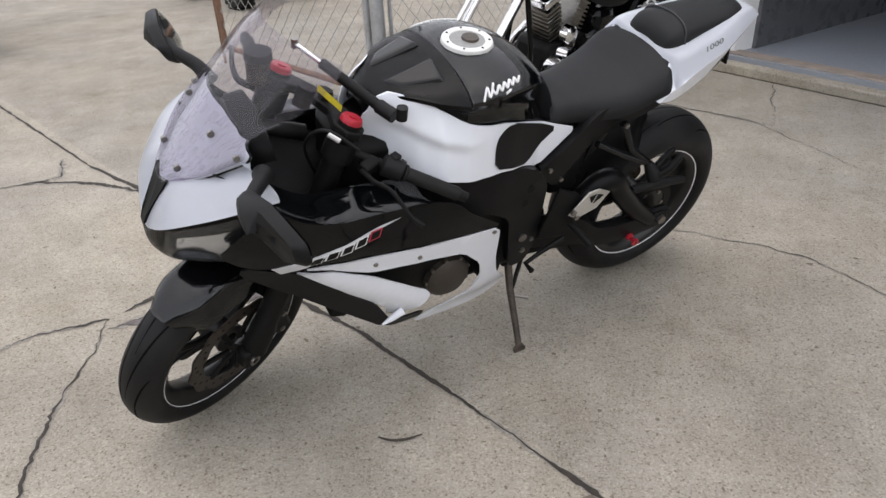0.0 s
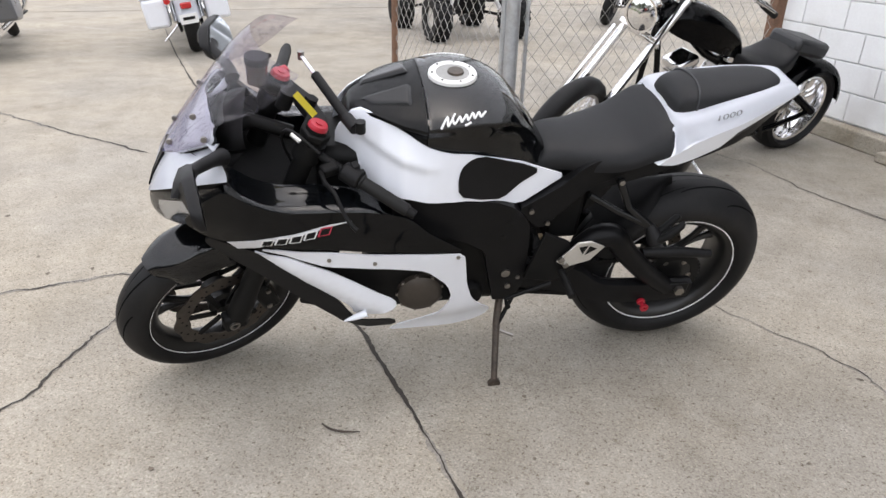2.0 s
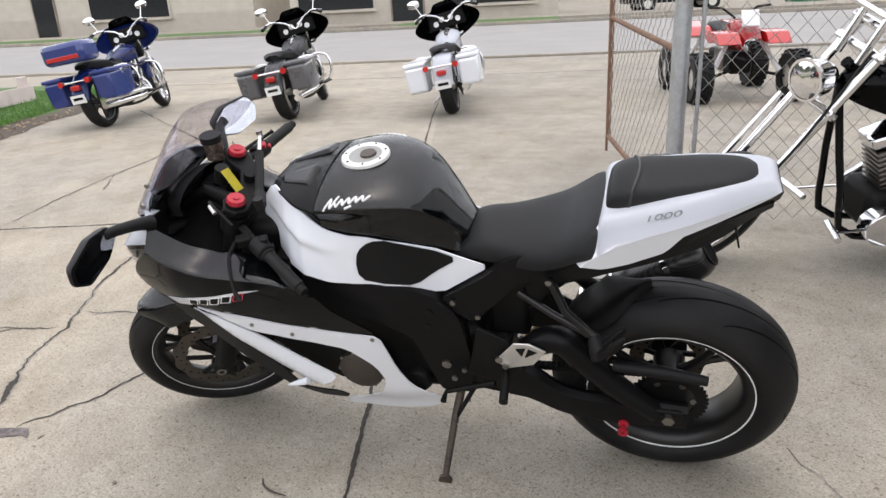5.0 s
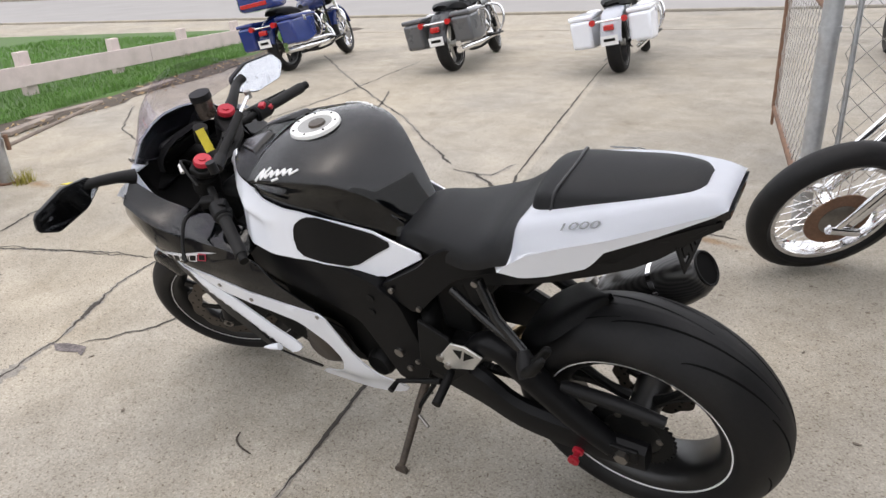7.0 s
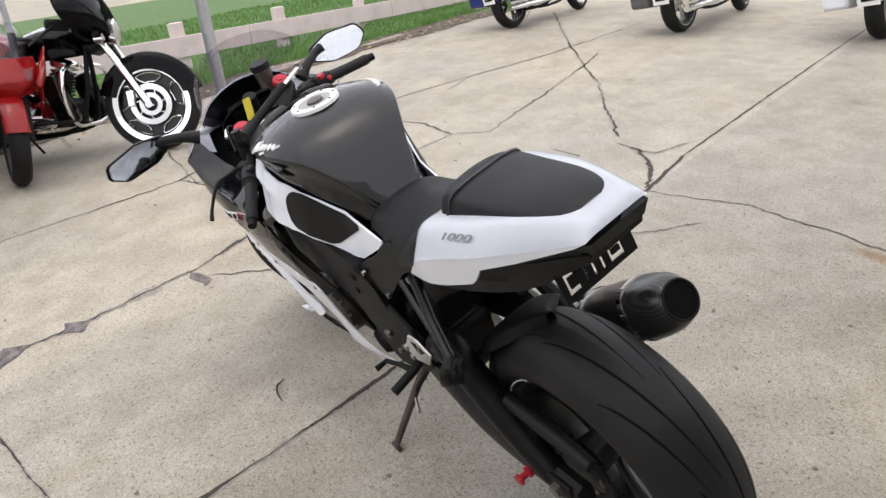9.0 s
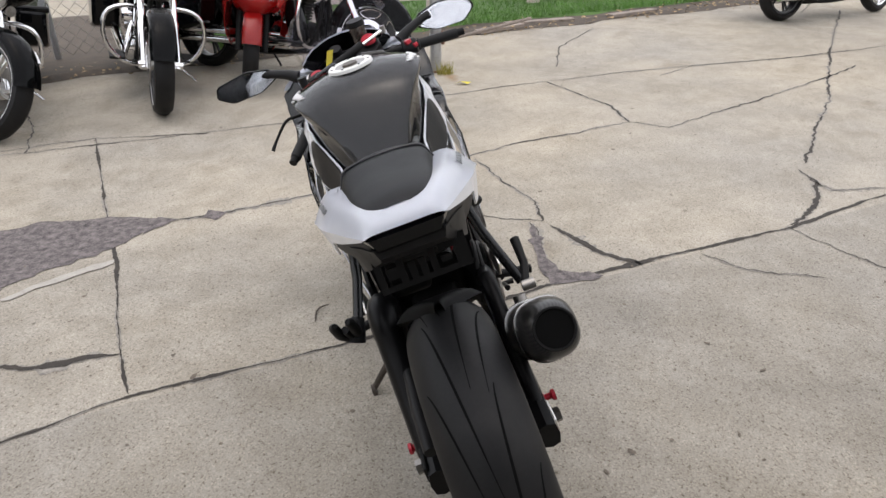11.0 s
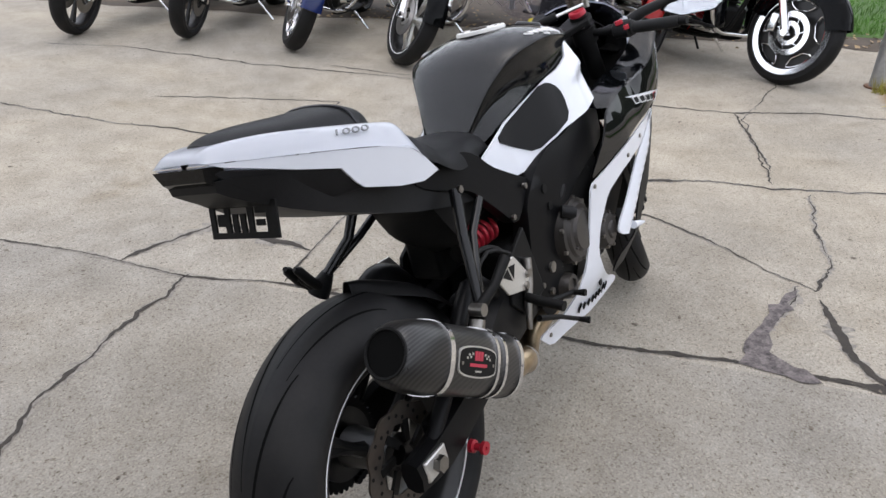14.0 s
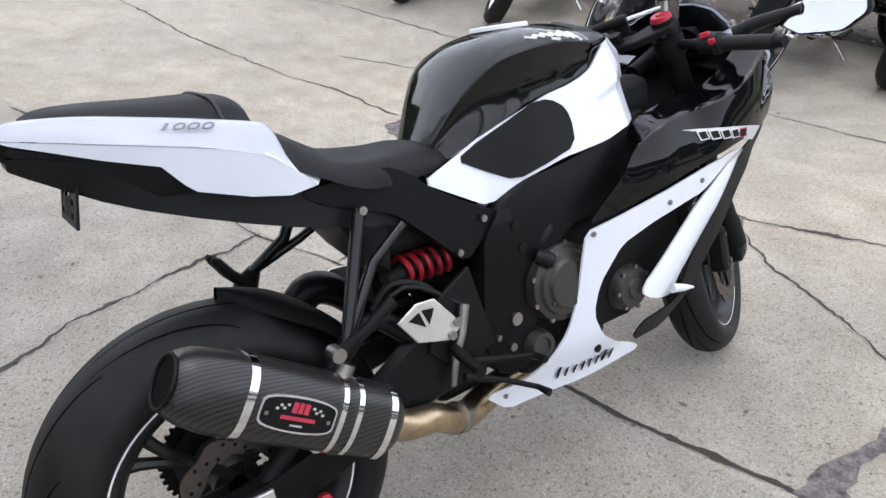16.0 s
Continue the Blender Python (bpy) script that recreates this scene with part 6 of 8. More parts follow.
part("bonnet", box((1.9, 0, 0.95), (1.0, 1.75, 0.5)), M_RENDER, trk, bevel=0.1)
part("windscreen", box((1.46, 0, 1.5), (0.06, 1.5, 0.45)), M_WINDOW, trk)
part("side_window", box((0.6, 0, 1.5), (1.2, 1.78, 0.42)), M_WINDOW, trk)
for x in (-1.5, 1.6):
    for y in (-0.8, 0.8):
        w = part("wheel", lathe([(0.2, -0.11), (0.36, -0.11), (0.38, -0.05), (0.38, 0.05), (0.36, 0.11), (0.2, 0.11)], 24, (x, y, 0.38)), M_TYRE, trk)
        part("rim", disc((x, y, 0.38), 0.2, 0.2, 16), M_ALU, w)
dmp = thing("dumpster", STREET @ pose(14.5, 26.5, 0, 0, 0, 5), "green steel dumpster beside a building", "dumpster")
part("body", loft([[(-0.9, -0.7, 0.1), (0.9, -0.7, 0.1), (0.9, 0.7, 0.1), (-0.9, 0.7, 0.1)], [(-1.0, -0.8, 1.3), (1.0, -0.8, 1.3), (1.0, 0.8, 1.3), (-1.0, 0.8, 1.3)]], 1, 1, close_v=True, cap=True), M_GREEN, dmp, smooth=False)
part("lid", box((0, 0, 1.35), (2.1, 1.7, 0.08)), M_DARK, dmp, smooth=False)

def chain_link(name, a, b, z0, z1, parent=None, cell=0.058):
    """Woven wire between two points: zigzag wires bent over one another."""
    a, b = Vector((*a, 0)), Vector((*b, 0))
    d = (b - a).normalized()
    nrm = Vector((-d.y, d.x, 0))
    length = (b - a).length
    verts, faces = [], []
    n = int(length / cell)
    rows = int((z1 - z0) / cell)
    r = 0.0021
    for i in range(n + 1):
        pts = []
        for k in range(rows + 1):
            u = cell * i + (cell / 2 if (k + i) % 2 else -cell / 2)
            u = min(max(u, 0), length)
            pts.append(a + d * u + Vector((0, 0, z0 + k * cell)) + nrm * (0.003 if (k + i) % 2 else -0.003))
        for p, q in zip(pts, pts[1:]):
            w = (q - p).normalized()
            s1 = nrm * r
            s2 = w.cross(nrm) * r
            base = len(verts)
            for c in (p, q):
                verts.extend([tuple(c + s1), tuple(c - s1 * 0.5 + s2 * 0.87), tuple(c - s1 * 0.5 - s2 * 0.87)])
            for j in range(3):
                faces.append((base + j, base + (j + 1) % 3, base + 3 + (j + 1) % 3, base + 3 + j))
    me = bpy.data.meshes.new(name)
    me.from_pydata(verts, [], faces)
    me.materials.append(M_WIRE)
    ob = new(name, me)
    ob.parent = parent
    return ob


# unseen treeline-shaped ring closing the place, added so gloss paint reflects a dark horizon
rnd = random.Random(77)
verts, faces = [], []
ring = 240
for k in range(ring):
    a = 2 * math.pi * k / ring
    h = 11 + 4 * math.sin(a * 7) + 2.5 * math.sin(a * 23 + 1) + rnd.uniform(-1.2, 1.2)
    r = 85 + rnd.uniform(-1, 1)
    for rr, z in ((r, -0.2), (r, h * 0.6), (r + 1.5, h), (r + 4, h), (r + 4, -0.2)):
        verts.append((rr * math.cos(a), rr * math.sin(a), z))
for k in range(ring):
    for j in range(4):
        p, q = 5 * k + j, 5 * ((k + 1) % ring) + j
        faces.append((p, q, q + 1, p + 1))
bd = bpy.data.meshes.new("backdrop")
bd.from_pydata(verts, [], faces)
bd.materials.append(mat("dark_backdrop", (0.05, 0.06, 0.038), 0.95, vary=0.5, scale=0.25, fine=2.0))
tagged(new("backdrop", bd), "unseen dark ring added to darken horizon reflections", "trees", kind="structure")

# lawn beside the yard, with litter along its edge
LAWN = rail_frame((-5.7, 0.34), (-0.72, 0.69))   # x along the lawn's edge, y beyond it (to the left of x)
lb = bmesh.new()
rnd = random.Random(5)
xs = np.concatenate([np.linspace(-9, 9, 73)])
rows = []
for x in np.linspace(-2.5, 9, 47):
    e = 0.25 + 0.06 * math.sin(x * 2.1) + rnd.uniform(-0.03, 0.03)
    rows.append([(x, e, 0.004), (x, e + 0.12, 0.035 + rnd.uniform(-0.01, 0.01)), (x, e + 0.6, 0.05), (x, 6.0, 0.05), (x, 14.0, 0.05)])
grid_mesh(lb, rows)
solid("lawn", lb, M_LAWN, "spring lawn beside the concrete yard", "lawn", kind="structure", m=LAWN)
sb = bmesh.new()
rows = []
for x in xs:
    e = 0.0 + 0.05 * math.sin(x * 3.3) + rnd.uniform(-0.05, 0.05)
    rows.append([(x, e - 0.08, 0.003), (x, e + 0.08, 0.02 + rnd.uniform(0, 0.01)), (x, e + 0.35, 0.03), (x, e + (0.5 if x > -2.3 else 3.5), 0.02)])
grid_mesh(sb, rows)
solid("soil_edge", sb, M_SOIL, "bare soil strip along the lawn edge", "soil", kind="structure", m=LAWN)
verts, faces = [], []
for k in range(46000):
    x = rnd.uniform(-2.5, 8)
    y = 0.32 + rnd.random() ** 1.6 * 6.5
    h, w, a, lean = rnd.uniform(0.025, 0.075), rnd.uniform(0.002, 0.005) * (1 + y * 0.25), rnd.uniform(0, 6.28), rnd.uniform(-0.035, 0.035)
    c, s = math.cos(a) * w, math.sin(a) * w
    i = len(verts)
    verts += [(x - c, y - s, 0.045), (x + c, y + s, 0.045), (x + lean, y + rnd.uniform(-0.03, 0.03), 0.05 + h)]
    faces.append((i, i + 1, i + 2))
gm = bpy.data.meshes.new("grass")
gm.from_pydata(verts, [], faces)
gm.materials.append(M_GRASS)
tagged(new("grass", gm), "bright green mown grass", "grass", kind="stuff").matrix_world = LAWN
verts, faces = [], []
for k in range(900):
    x, y = rnd.uniform(-6, 8), rnd.gauss(0.12, 0.22)
    a, r, z = rnd.uniform(0, 6.28), rnd.uniform(0.012, 0.035), rnd.uniform(0.012, 0.05)
    i = len(verts)
    for q in range(4):
        b = a + q * math.pi / 2
        verts.append((x + r * (1.0 if q % 2 else 0.6) * math.cos(b), y + r * (1.0 if q % 2 else 0.6) * math.sin(b), max(0.005, z + rnd.uniform(-0.012, 0.012))))
    faces.append((i, i + 1, i + 2, i + 3))
lm = bpy.data.meshes.new("leaf_litter")
lm.from_pydata(verts, [], faces)
lm.materials.append(M_LEAF)
tagged(new("leaf_litter", lm), "dry brown leaves along the lawn edge", "leaves", kind="stuff").matrix_world = LAWN
for x, y, a, l in ((0.55, 0.02, 12, 0.7), (1.2, 0.16, -8, 0.9), (2.6, 0.1, 5, 0.8)):
    solid("old_board", box((0, 0, 0.03), (l, 0.11, 0.04)), M_WOOD, "weathered board lying on the lawn edge", "board", "boards on the lawn edge", m=LAWN @ pose(x, y, 0, 0, 0, a), bevel=0.006)

# chain-link fence behind the row of cruisers
back = thing("chain_link_fence", Matrix.Identity(4), "old chain-link fence along the lawn behind parked cruisers", "fence")
fa_, fb_ = LAWN @ Vector((-8.5, 0.75, 0)), LAWN @ Vector((-1.6, 0.75, 0))
chain_link("wire_mesh", (fa_.x, fa_.y), (fb_.x, fb_.y), 0.05, 1.25, back)
part("top_rail", tube([(fa_.x, fa_.y, 1.26), (fb_.x, fb_.y, 1.26)], 0.02, 10), M_GALV, back)
for f in np.linspace(0, 1, 4):
    q = fa_.lerp(fb_, f)
    part("post", tube([(q.x, q.y, 0), (q.x, q.y, 1.3)], 0.028, 12), M_GALV, back)

# low faded pink fence on the lawn
FENCE_A, FENCE_B = Vector((-5.6, -1.55, 0)), Vector((-11.5, 4.08, 0))
fd = (FENCE_B - FENCE_A).normalized()
pf = thing("plank_fence", rail_frame(FENCE_A, fd), "low faded pink plank fence on the lawn", "fence")
flen = (FENCE_B - FENCE_A).length
for x0, x1 in ((0.0, flen * 0.34), (flen * 0.34 + 0.01, flen * 0.68), (flen * 0.68 + 0.01, flen)):
    z0, z1 = 0.37 - 0.026 * x0, 0.37 - 0.026 * x1
    bm = bmesh.new()
    bar(bm, (x0, 0, z0), (x1, 0, z1), 0.03, 0.235)
    part("plank", bm, M_PINK, pf, smooth=False, bevel=0.004)
for k in range(6):
    x = 0.25 + k * 1.55
    pl = 0.37 - 0.026 * x
    part("post", box((x, 0.07, (pl + 0.27) / 2), (0.16, 0.09, pl + 0.27)), M_PINK, pf, smooth=False, bevel=0.006)

# ---- block wall, garage and chain-link fence ----
WALL = rail_frame((1.385, 6.17), (0.565, -0.825))   # x along the wall's face from its far corner
wall = tagged(new("wall_block"), "white painted concrete block wall", "wall", kind="structure")
wall.matrix_world = WALL
part("mortar", box((0.64, 0.11, 1.7), (1.26, 0.19, 3.4)), M_MORTAR, wall, smooth=False)
BW, BH = 0.40, 0.20
for r in range(16):
    off = 0.0 if r % 2 == 0 else -BW / 2
    for c in range(5):
        x0, x1 = max(0.0, off + c * BW), min(1.28, off + (c + 1) * BW)
        if x1 - x0 < 0.05:
            continue
        bm = box(((x0 + x1) / 2, 0.095, 0.13 + r * BH + BH / 2), (x1 - x0 - 0.008, 0.2, BH - 0.008))
        part("block", bm, M_BLOCK, wall, smooth=False, bevel=0.004)
solid("wall_footing", box((0.66, -0.03, 0.06), (1.34, 0.14, 0.12)), M_CONC, "rough concrete footing under the wall", "footing", kind="structure", m=WALL, bevel=0.012)
solid("corner_post", box((-0.06, -0.03, 1.6), (0.09, 0.09, 3.2)), M_RUSTY, "rusty brown steel post at the wall corner", "post", kind="structure", m=WALL, bevel=0.008)
gar = tagged(new("garage_bay"), "open garage bay with grey floor", "garage", kind="structure")
gar.matrix_world = WALL
part("floor_slab", box((3.4, 2.1, 0.05), (4.2, 4.4, 0.1)), mat("grey_painted_floor", (0.24, 0.26, 0.29), 0.45, vary=0.15, scale=2, fine=30), gar, smooth=False)
part("threshold", box((3.4, -0.12, 0.035), (4.2, 0.16, 0.07)), M_CONC, gar, bevel=0.012)
part("sill_edge", box((3.4, 0.0, 0.075), (4.2, 0.12, 0.075)), M_WOOD, gar, bevel=0.008)
part("jamb", box((1.33, 0.1, 1.6), (0.1, 0.22, 3.2)), M_BLOCK, gar, bevel=0.006)
# inner walls and ceiling take dark materials: the bay's dimness is put into colour
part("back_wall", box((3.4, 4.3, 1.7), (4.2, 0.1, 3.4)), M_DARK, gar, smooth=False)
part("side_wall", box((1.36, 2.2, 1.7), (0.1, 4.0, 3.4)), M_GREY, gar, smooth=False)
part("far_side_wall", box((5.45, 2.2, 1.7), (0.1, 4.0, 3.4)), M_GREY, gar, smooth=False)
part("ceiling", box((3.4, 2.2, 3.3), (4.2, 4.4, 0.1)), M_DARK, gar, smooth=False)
part("lintel", box((3.4, 0.1, 3.0), (4.2, 0.22, 0.9)), M_BLOCK, gar, smooth=False)
solid("wall_beyond", box((8.5, 0.1, 1.7), (6.0, 0.22, 3.4)), M_BLOCK, "white painted wall beyond the garage", "wall", kind="structure", m=WALL, smooth=False)


POST, GATE_END, CORNER = (-0.33, 4.20), (-1.72, 5.74), (1.34, 6.20)
fence = thing("chain_link_fence", Matrix.Identity(4), "galvanised chain-link fence panel between post and wall", "fence")
part("terminal_post", tube([(*POST, 0.0), (*POST, 2.3)], 0.042, 20), M_GALV, fence, "thick galvanised gate post")
px, py = POST
part("tension_bar", tube([(px + 0.07, py + 0.085, 0.05), (px + 0.07, py + 0.085, 2.2)], 0.012, 8), M_GALV, fence)
chain_link("wire_mesh", (px + 0.05, py + 0.06), CORNER, 0.03, 2.2, fence)
part("top_rail", tube([(px, py, 2.2), (*CORNER, 2.2)], 0.02, 10), M_GALV, fence)
for z in (0.35, 0.95, 1.5, 2.05):
    part("post_band", tube([(px, py, z - 0.012), (px, py, z + 0.012)], 0.047, 20), M_GALV, fence)
gate = thing("chain_link_gate", Matrix.Identity(4), "open chain-link gate leaf with a rusty frame", "gate")
gd = (Vector((*GATE_END, 0)) - Vector((px, py, 0))).normalized()
h0 = Vector((px, py, 0)) + gd * 0.10
h1 = Vector((*GATE_END, 0)) + gd * -0.06
part("hinge_stile", tube([h0 + Vector((0, 0, 0.06)), h0 + Vector((0, 0, 2.2))], 0.024, 14), M_GALV, gate, "galvanised hinge stile")
part("end_stile", tube([h1 + Vector((0, 0, 0.17)), h1 + Vector((0, 0, 2.2))], 0.022, 12), M_RUSTY, gate)
part("bottom_rail", tube([h0 + Vector((0, 0, 0.14)), h1 + Vector((0, 0, 0.17))], 0.02, 12), M_RUSTY, gate)
part("middle_rail", tube([h0 + Vector((0, 0, 1.02)), h1 + Vector((0, 0, 1.12))], 0.018, 12), M_RUSTY, gate, "rusty middle rail")
part("top_rail", tube([h0 + Vector((0, 0, 2.2)), h1 + Vector((0, 0, 2.2))], 0.02, 12), M_RUSTY, gate)
part("drop_rod", tube([(*GATE_END, 0.03), (*GATE_END, 1.9)], 0.011, 10), M_RUSTY, gate, "rusty drop rod")
for z in (0.22, 1.1):
    part("rod_guide", tube([h1 + Vector((0, 0, z)), Vector((*GATE_END, z))], 0.012, 8), M_RUSTY, gate)
for z in (0.32, 1.15, 1.9):
    part("hinge", tube([(px, py, z), h0 + Vector((0, 0, z))], 0.016, 10), M_GALV, gate)
chain_link("wire_mesh", (h0.x, h0.y), (h1.x, h1.y), 0.16, 2.2, gate)

# galvanised pole with hinge fittings by the lawn
pole = thing("gate_pole", pose(-4.04, 0.61, 0), "galvanised steel gate pole with a hinge strap", "pole")
part("tube", tube([(0, 0, 0), (0, 0, 2.3)], 0.048, 24), M_GALV, pole)
for z in (0.30, 1.6):
    part("strap", tube([(0, 0, z - 0.02), (0, 0, z + 0.02)], 0.054, 24), M_GALV, pole)
    part("hinge_pin", tube([(0.03, 0.075, z - 0.06), (0.03, 0.075, z + 0.05)], 0.016, 12), M_RUSTY, pole)
part("base_collar", tube([(0, 0, 0), (0, 0, 0.012)], 0.075, 20), M_RUSTY, pole)
part("stay", tube([(0.0, 0.06, 0.26), (-0.4, 0.75, 0.42)], 0.014, 8), M_WOOD, pole)
lv = bmesh.new()
lv.faces.new([lv.verts.new(p) for p in ((0, 0, 0.01), (0.06, 0.015, 0.03), (0.12, 0, 0.012), (0.14, 0.05, 0.02), (0.06, 0.07, 0.012))])
bmesh.ops.solidify(lv, geom=lv.faces[:], thickness=0.002)
solid("paper_scrap", lv, M_YELLOW, "crumpled yellow scrap on the ground", "litter", m=pose(-3.6, 0.9, 0, 0, 0, 100))


# tuft of weeds at the foot of the pole
verts, faces = [], []
rnd = random.Random(8)
for k in range(90):
    a, r, h = rnd.uniform(0, 6.28), rnd.uniform(0, 0.05), rnd.uniform(0.04, 0.13)
    x, y, b = r * math.cos(a) * 1.6, r * math.sin(a), rnd.uniform(0, 6.28)
    i = len(verts)
    verts += [(x - 0.004 * math.cos(b), y - 0.004 * math.sin(b), 0), (x + 0.004 * math.cos(b), y + 0.004 * math.sin(b), 0), (x + rnd.uniform(-0.05, 0.05), y + rnd.uniform(-0.05, 0.05), h)]
    faces.append((i, i + 1, i + 2))
wm = bpy.data.meshes.new("weed_tuft")
wm.from_pydata(verts, [], faces)
wm.materials.append(mat("yellow_weed", (0.30, 0.27, 0.05), 0.7, vary=0.4, scale=10))
tagged(new("weed_tuft", wm), "yellowing weed tuft at the pole foot", "weeds", kind="stuff").matrix_world = pose(-3.95, 0.72, 0, 0, 0, 130)

# ---- parked motorcycles ----
def spoked_wheel(c, r, w, parent, kind, tyre_w=None, name="wheel", side_label="", m=None):
    """A wheel across y: tyre, rim, hub and wire or cast spokes."""
    tw = tyre_w or w
    rr = r - 0.085 if r > 0.3 else r - 0.08
    prof = [(r, 0), (r - 0.006, tw * 0.25), (r - 0.03, tw * 0.46), (r - 0.06, tw * 0.5), (rr + 0.005, tw * 0.38), (rr, tw * 0.3)]
    full = [(a, -b) for a, b in reversed(prof)] + prof[1:]
    t = part(name, lathe(full + [(rr - 0.01, tw * 0.2), (rr - 0.01, -tw * 0.2)], 48, c), M_TYRE, parent, side_label, m=m)
    rim_m = M_CHROME if kind in ("wire", "chrome") else M_RIM
    part("rim", lathe([(rr + 0.008, tw * 0.33), (rr + 0.01, tw * 0.38), (rr - 0.012, tw * 0.36), (rr - 0.022, tw * 0.1), (rr - 0.022, -tw * 0.1), (rr - 0.012, -tw * 0.36), (rr + 0.01, -tw * 0.38), (rr + 0.008, -tw * 0.33)], 48, c), rim_m, t)
    if kind == "bagger":
        part("wheel_disc", lathe([(0.03, -0.012), (rr - 0.015, -0.012), (rr - 0.015, 0.012), (0.03, 0.012)], 48, c), M_RIM, t)
        for s in (1, -1):
            part("rim_ring", lathe([(rr - 0.022, s * tw * 0.36), (rr + 0.016, s * tw * 0.42), (rr + 0.018, s * (tw * 0.42 + 0.005)), (rr - 0.02, s * (tw * 0.36 + 0.008))], 48, c), M_CHROME, t)
            for k in range(5):
                a = 2 * math.pi * (k + 0.25) / 5
                loop = [(0.165, -0.26), (0.222, -0.42), (0.228, 0.0), (0.222, 0.42), (0.165, 0.26), (0.16, 0.0), (0.165, -0.26)]
                part("wheel_opening_trim", tube([(c[0] + q * math.cos(a + d), c[1] + s * 0.03, c[2] + q * math.sin(a + d)) for q, d in loop], 0.005, 6, smooth=3), M_CHROME, t)
    if kind == "line":
        for s in (1, -1):
            part("rim_line", lathe([(rr + 0.012, s * tw * 0.4), (rr + 0.03, s * tw * 0.44), (rr + 0.03, s * (tw * 0.44 + 0.004)), (rr + 0.012, s * (tw * 0.4 + 0.006))], 48, c), M_STRIPE, t)
    part("hub", lathe([(0.012, -tw * 0.5), (0.04, -tw * 0.5), (0.03, 0), (0.04, tw * 0.5), (0.012, tw * 0.5)], 20, c), rim_m if kind != "line" else M_ALU, t)
    if kind == "wire":
        sb = bmesh.new()
        for k in range(40):
            a = 2 * math.pi * k / 40
            b = a + (0.55 if k % 2 else -0.55)
            s = 1 if (k // 2) % 2 else -1
            tube([(c[0] + 0.036 * math.cos(b), c[1] + s * tw * 0.4, c[2] + 0.036 * math.sin(b)), (c[0] + (rr - 0.015) * math.cos(a), c[1], c[2] + (rr - 0.015) * math.sin(a))], 0.0022, 5, sb, cap=False)
        tagged(part("wire_spoke", sb, M_CHROME, t), kind="stuff")
    elif kind != "bagger":
        for k in range(9 if kind == "chrome" else 5):
            a = 2 * math.pi * k / (9 if kind == "chrome" else 5)
            bm = bmesh.new()
            for fork in (-0.12, 0.12):
                bar(bm, (c[0] + 0.03 * math.cos(a), c[1], c[2] + 0.03 * math.sin(a)), (c[0] + (rr - 0.012) * math.cos(a + fork), c[1], c[2] + (rr - 0.012) * math.sin(a + fork)), 0.02, 0.016)
            part("spoke", bm, rim_m if kind != "line" else M_ALU, t)
    return t


def arc_fender(c, r, half, a0, a1, parent, material, label="", name="fender", m=None, skirt=0.055):
    bm = bmesh.new()
    rows = []
    for i in range(25):
        a = radians(a0 + (a1 - a0) * i / 24)
        rows.append([(c[0] + (r - skirt * abs(u) ** 3) * math.cos(a), c[1] + half * math.sin(u * 1.5), c[2] + (r - skirt * abs(u) ** 3) * math.sin(a)) for u in np.linspace(-1, 1, 11)])
    grid_mesh(bm, rows)
    bmesh.ops.solidify(bm, geom=bm.faces[:], thickness=0.004)
    return part(name, bm, material, parent, label, m=m)


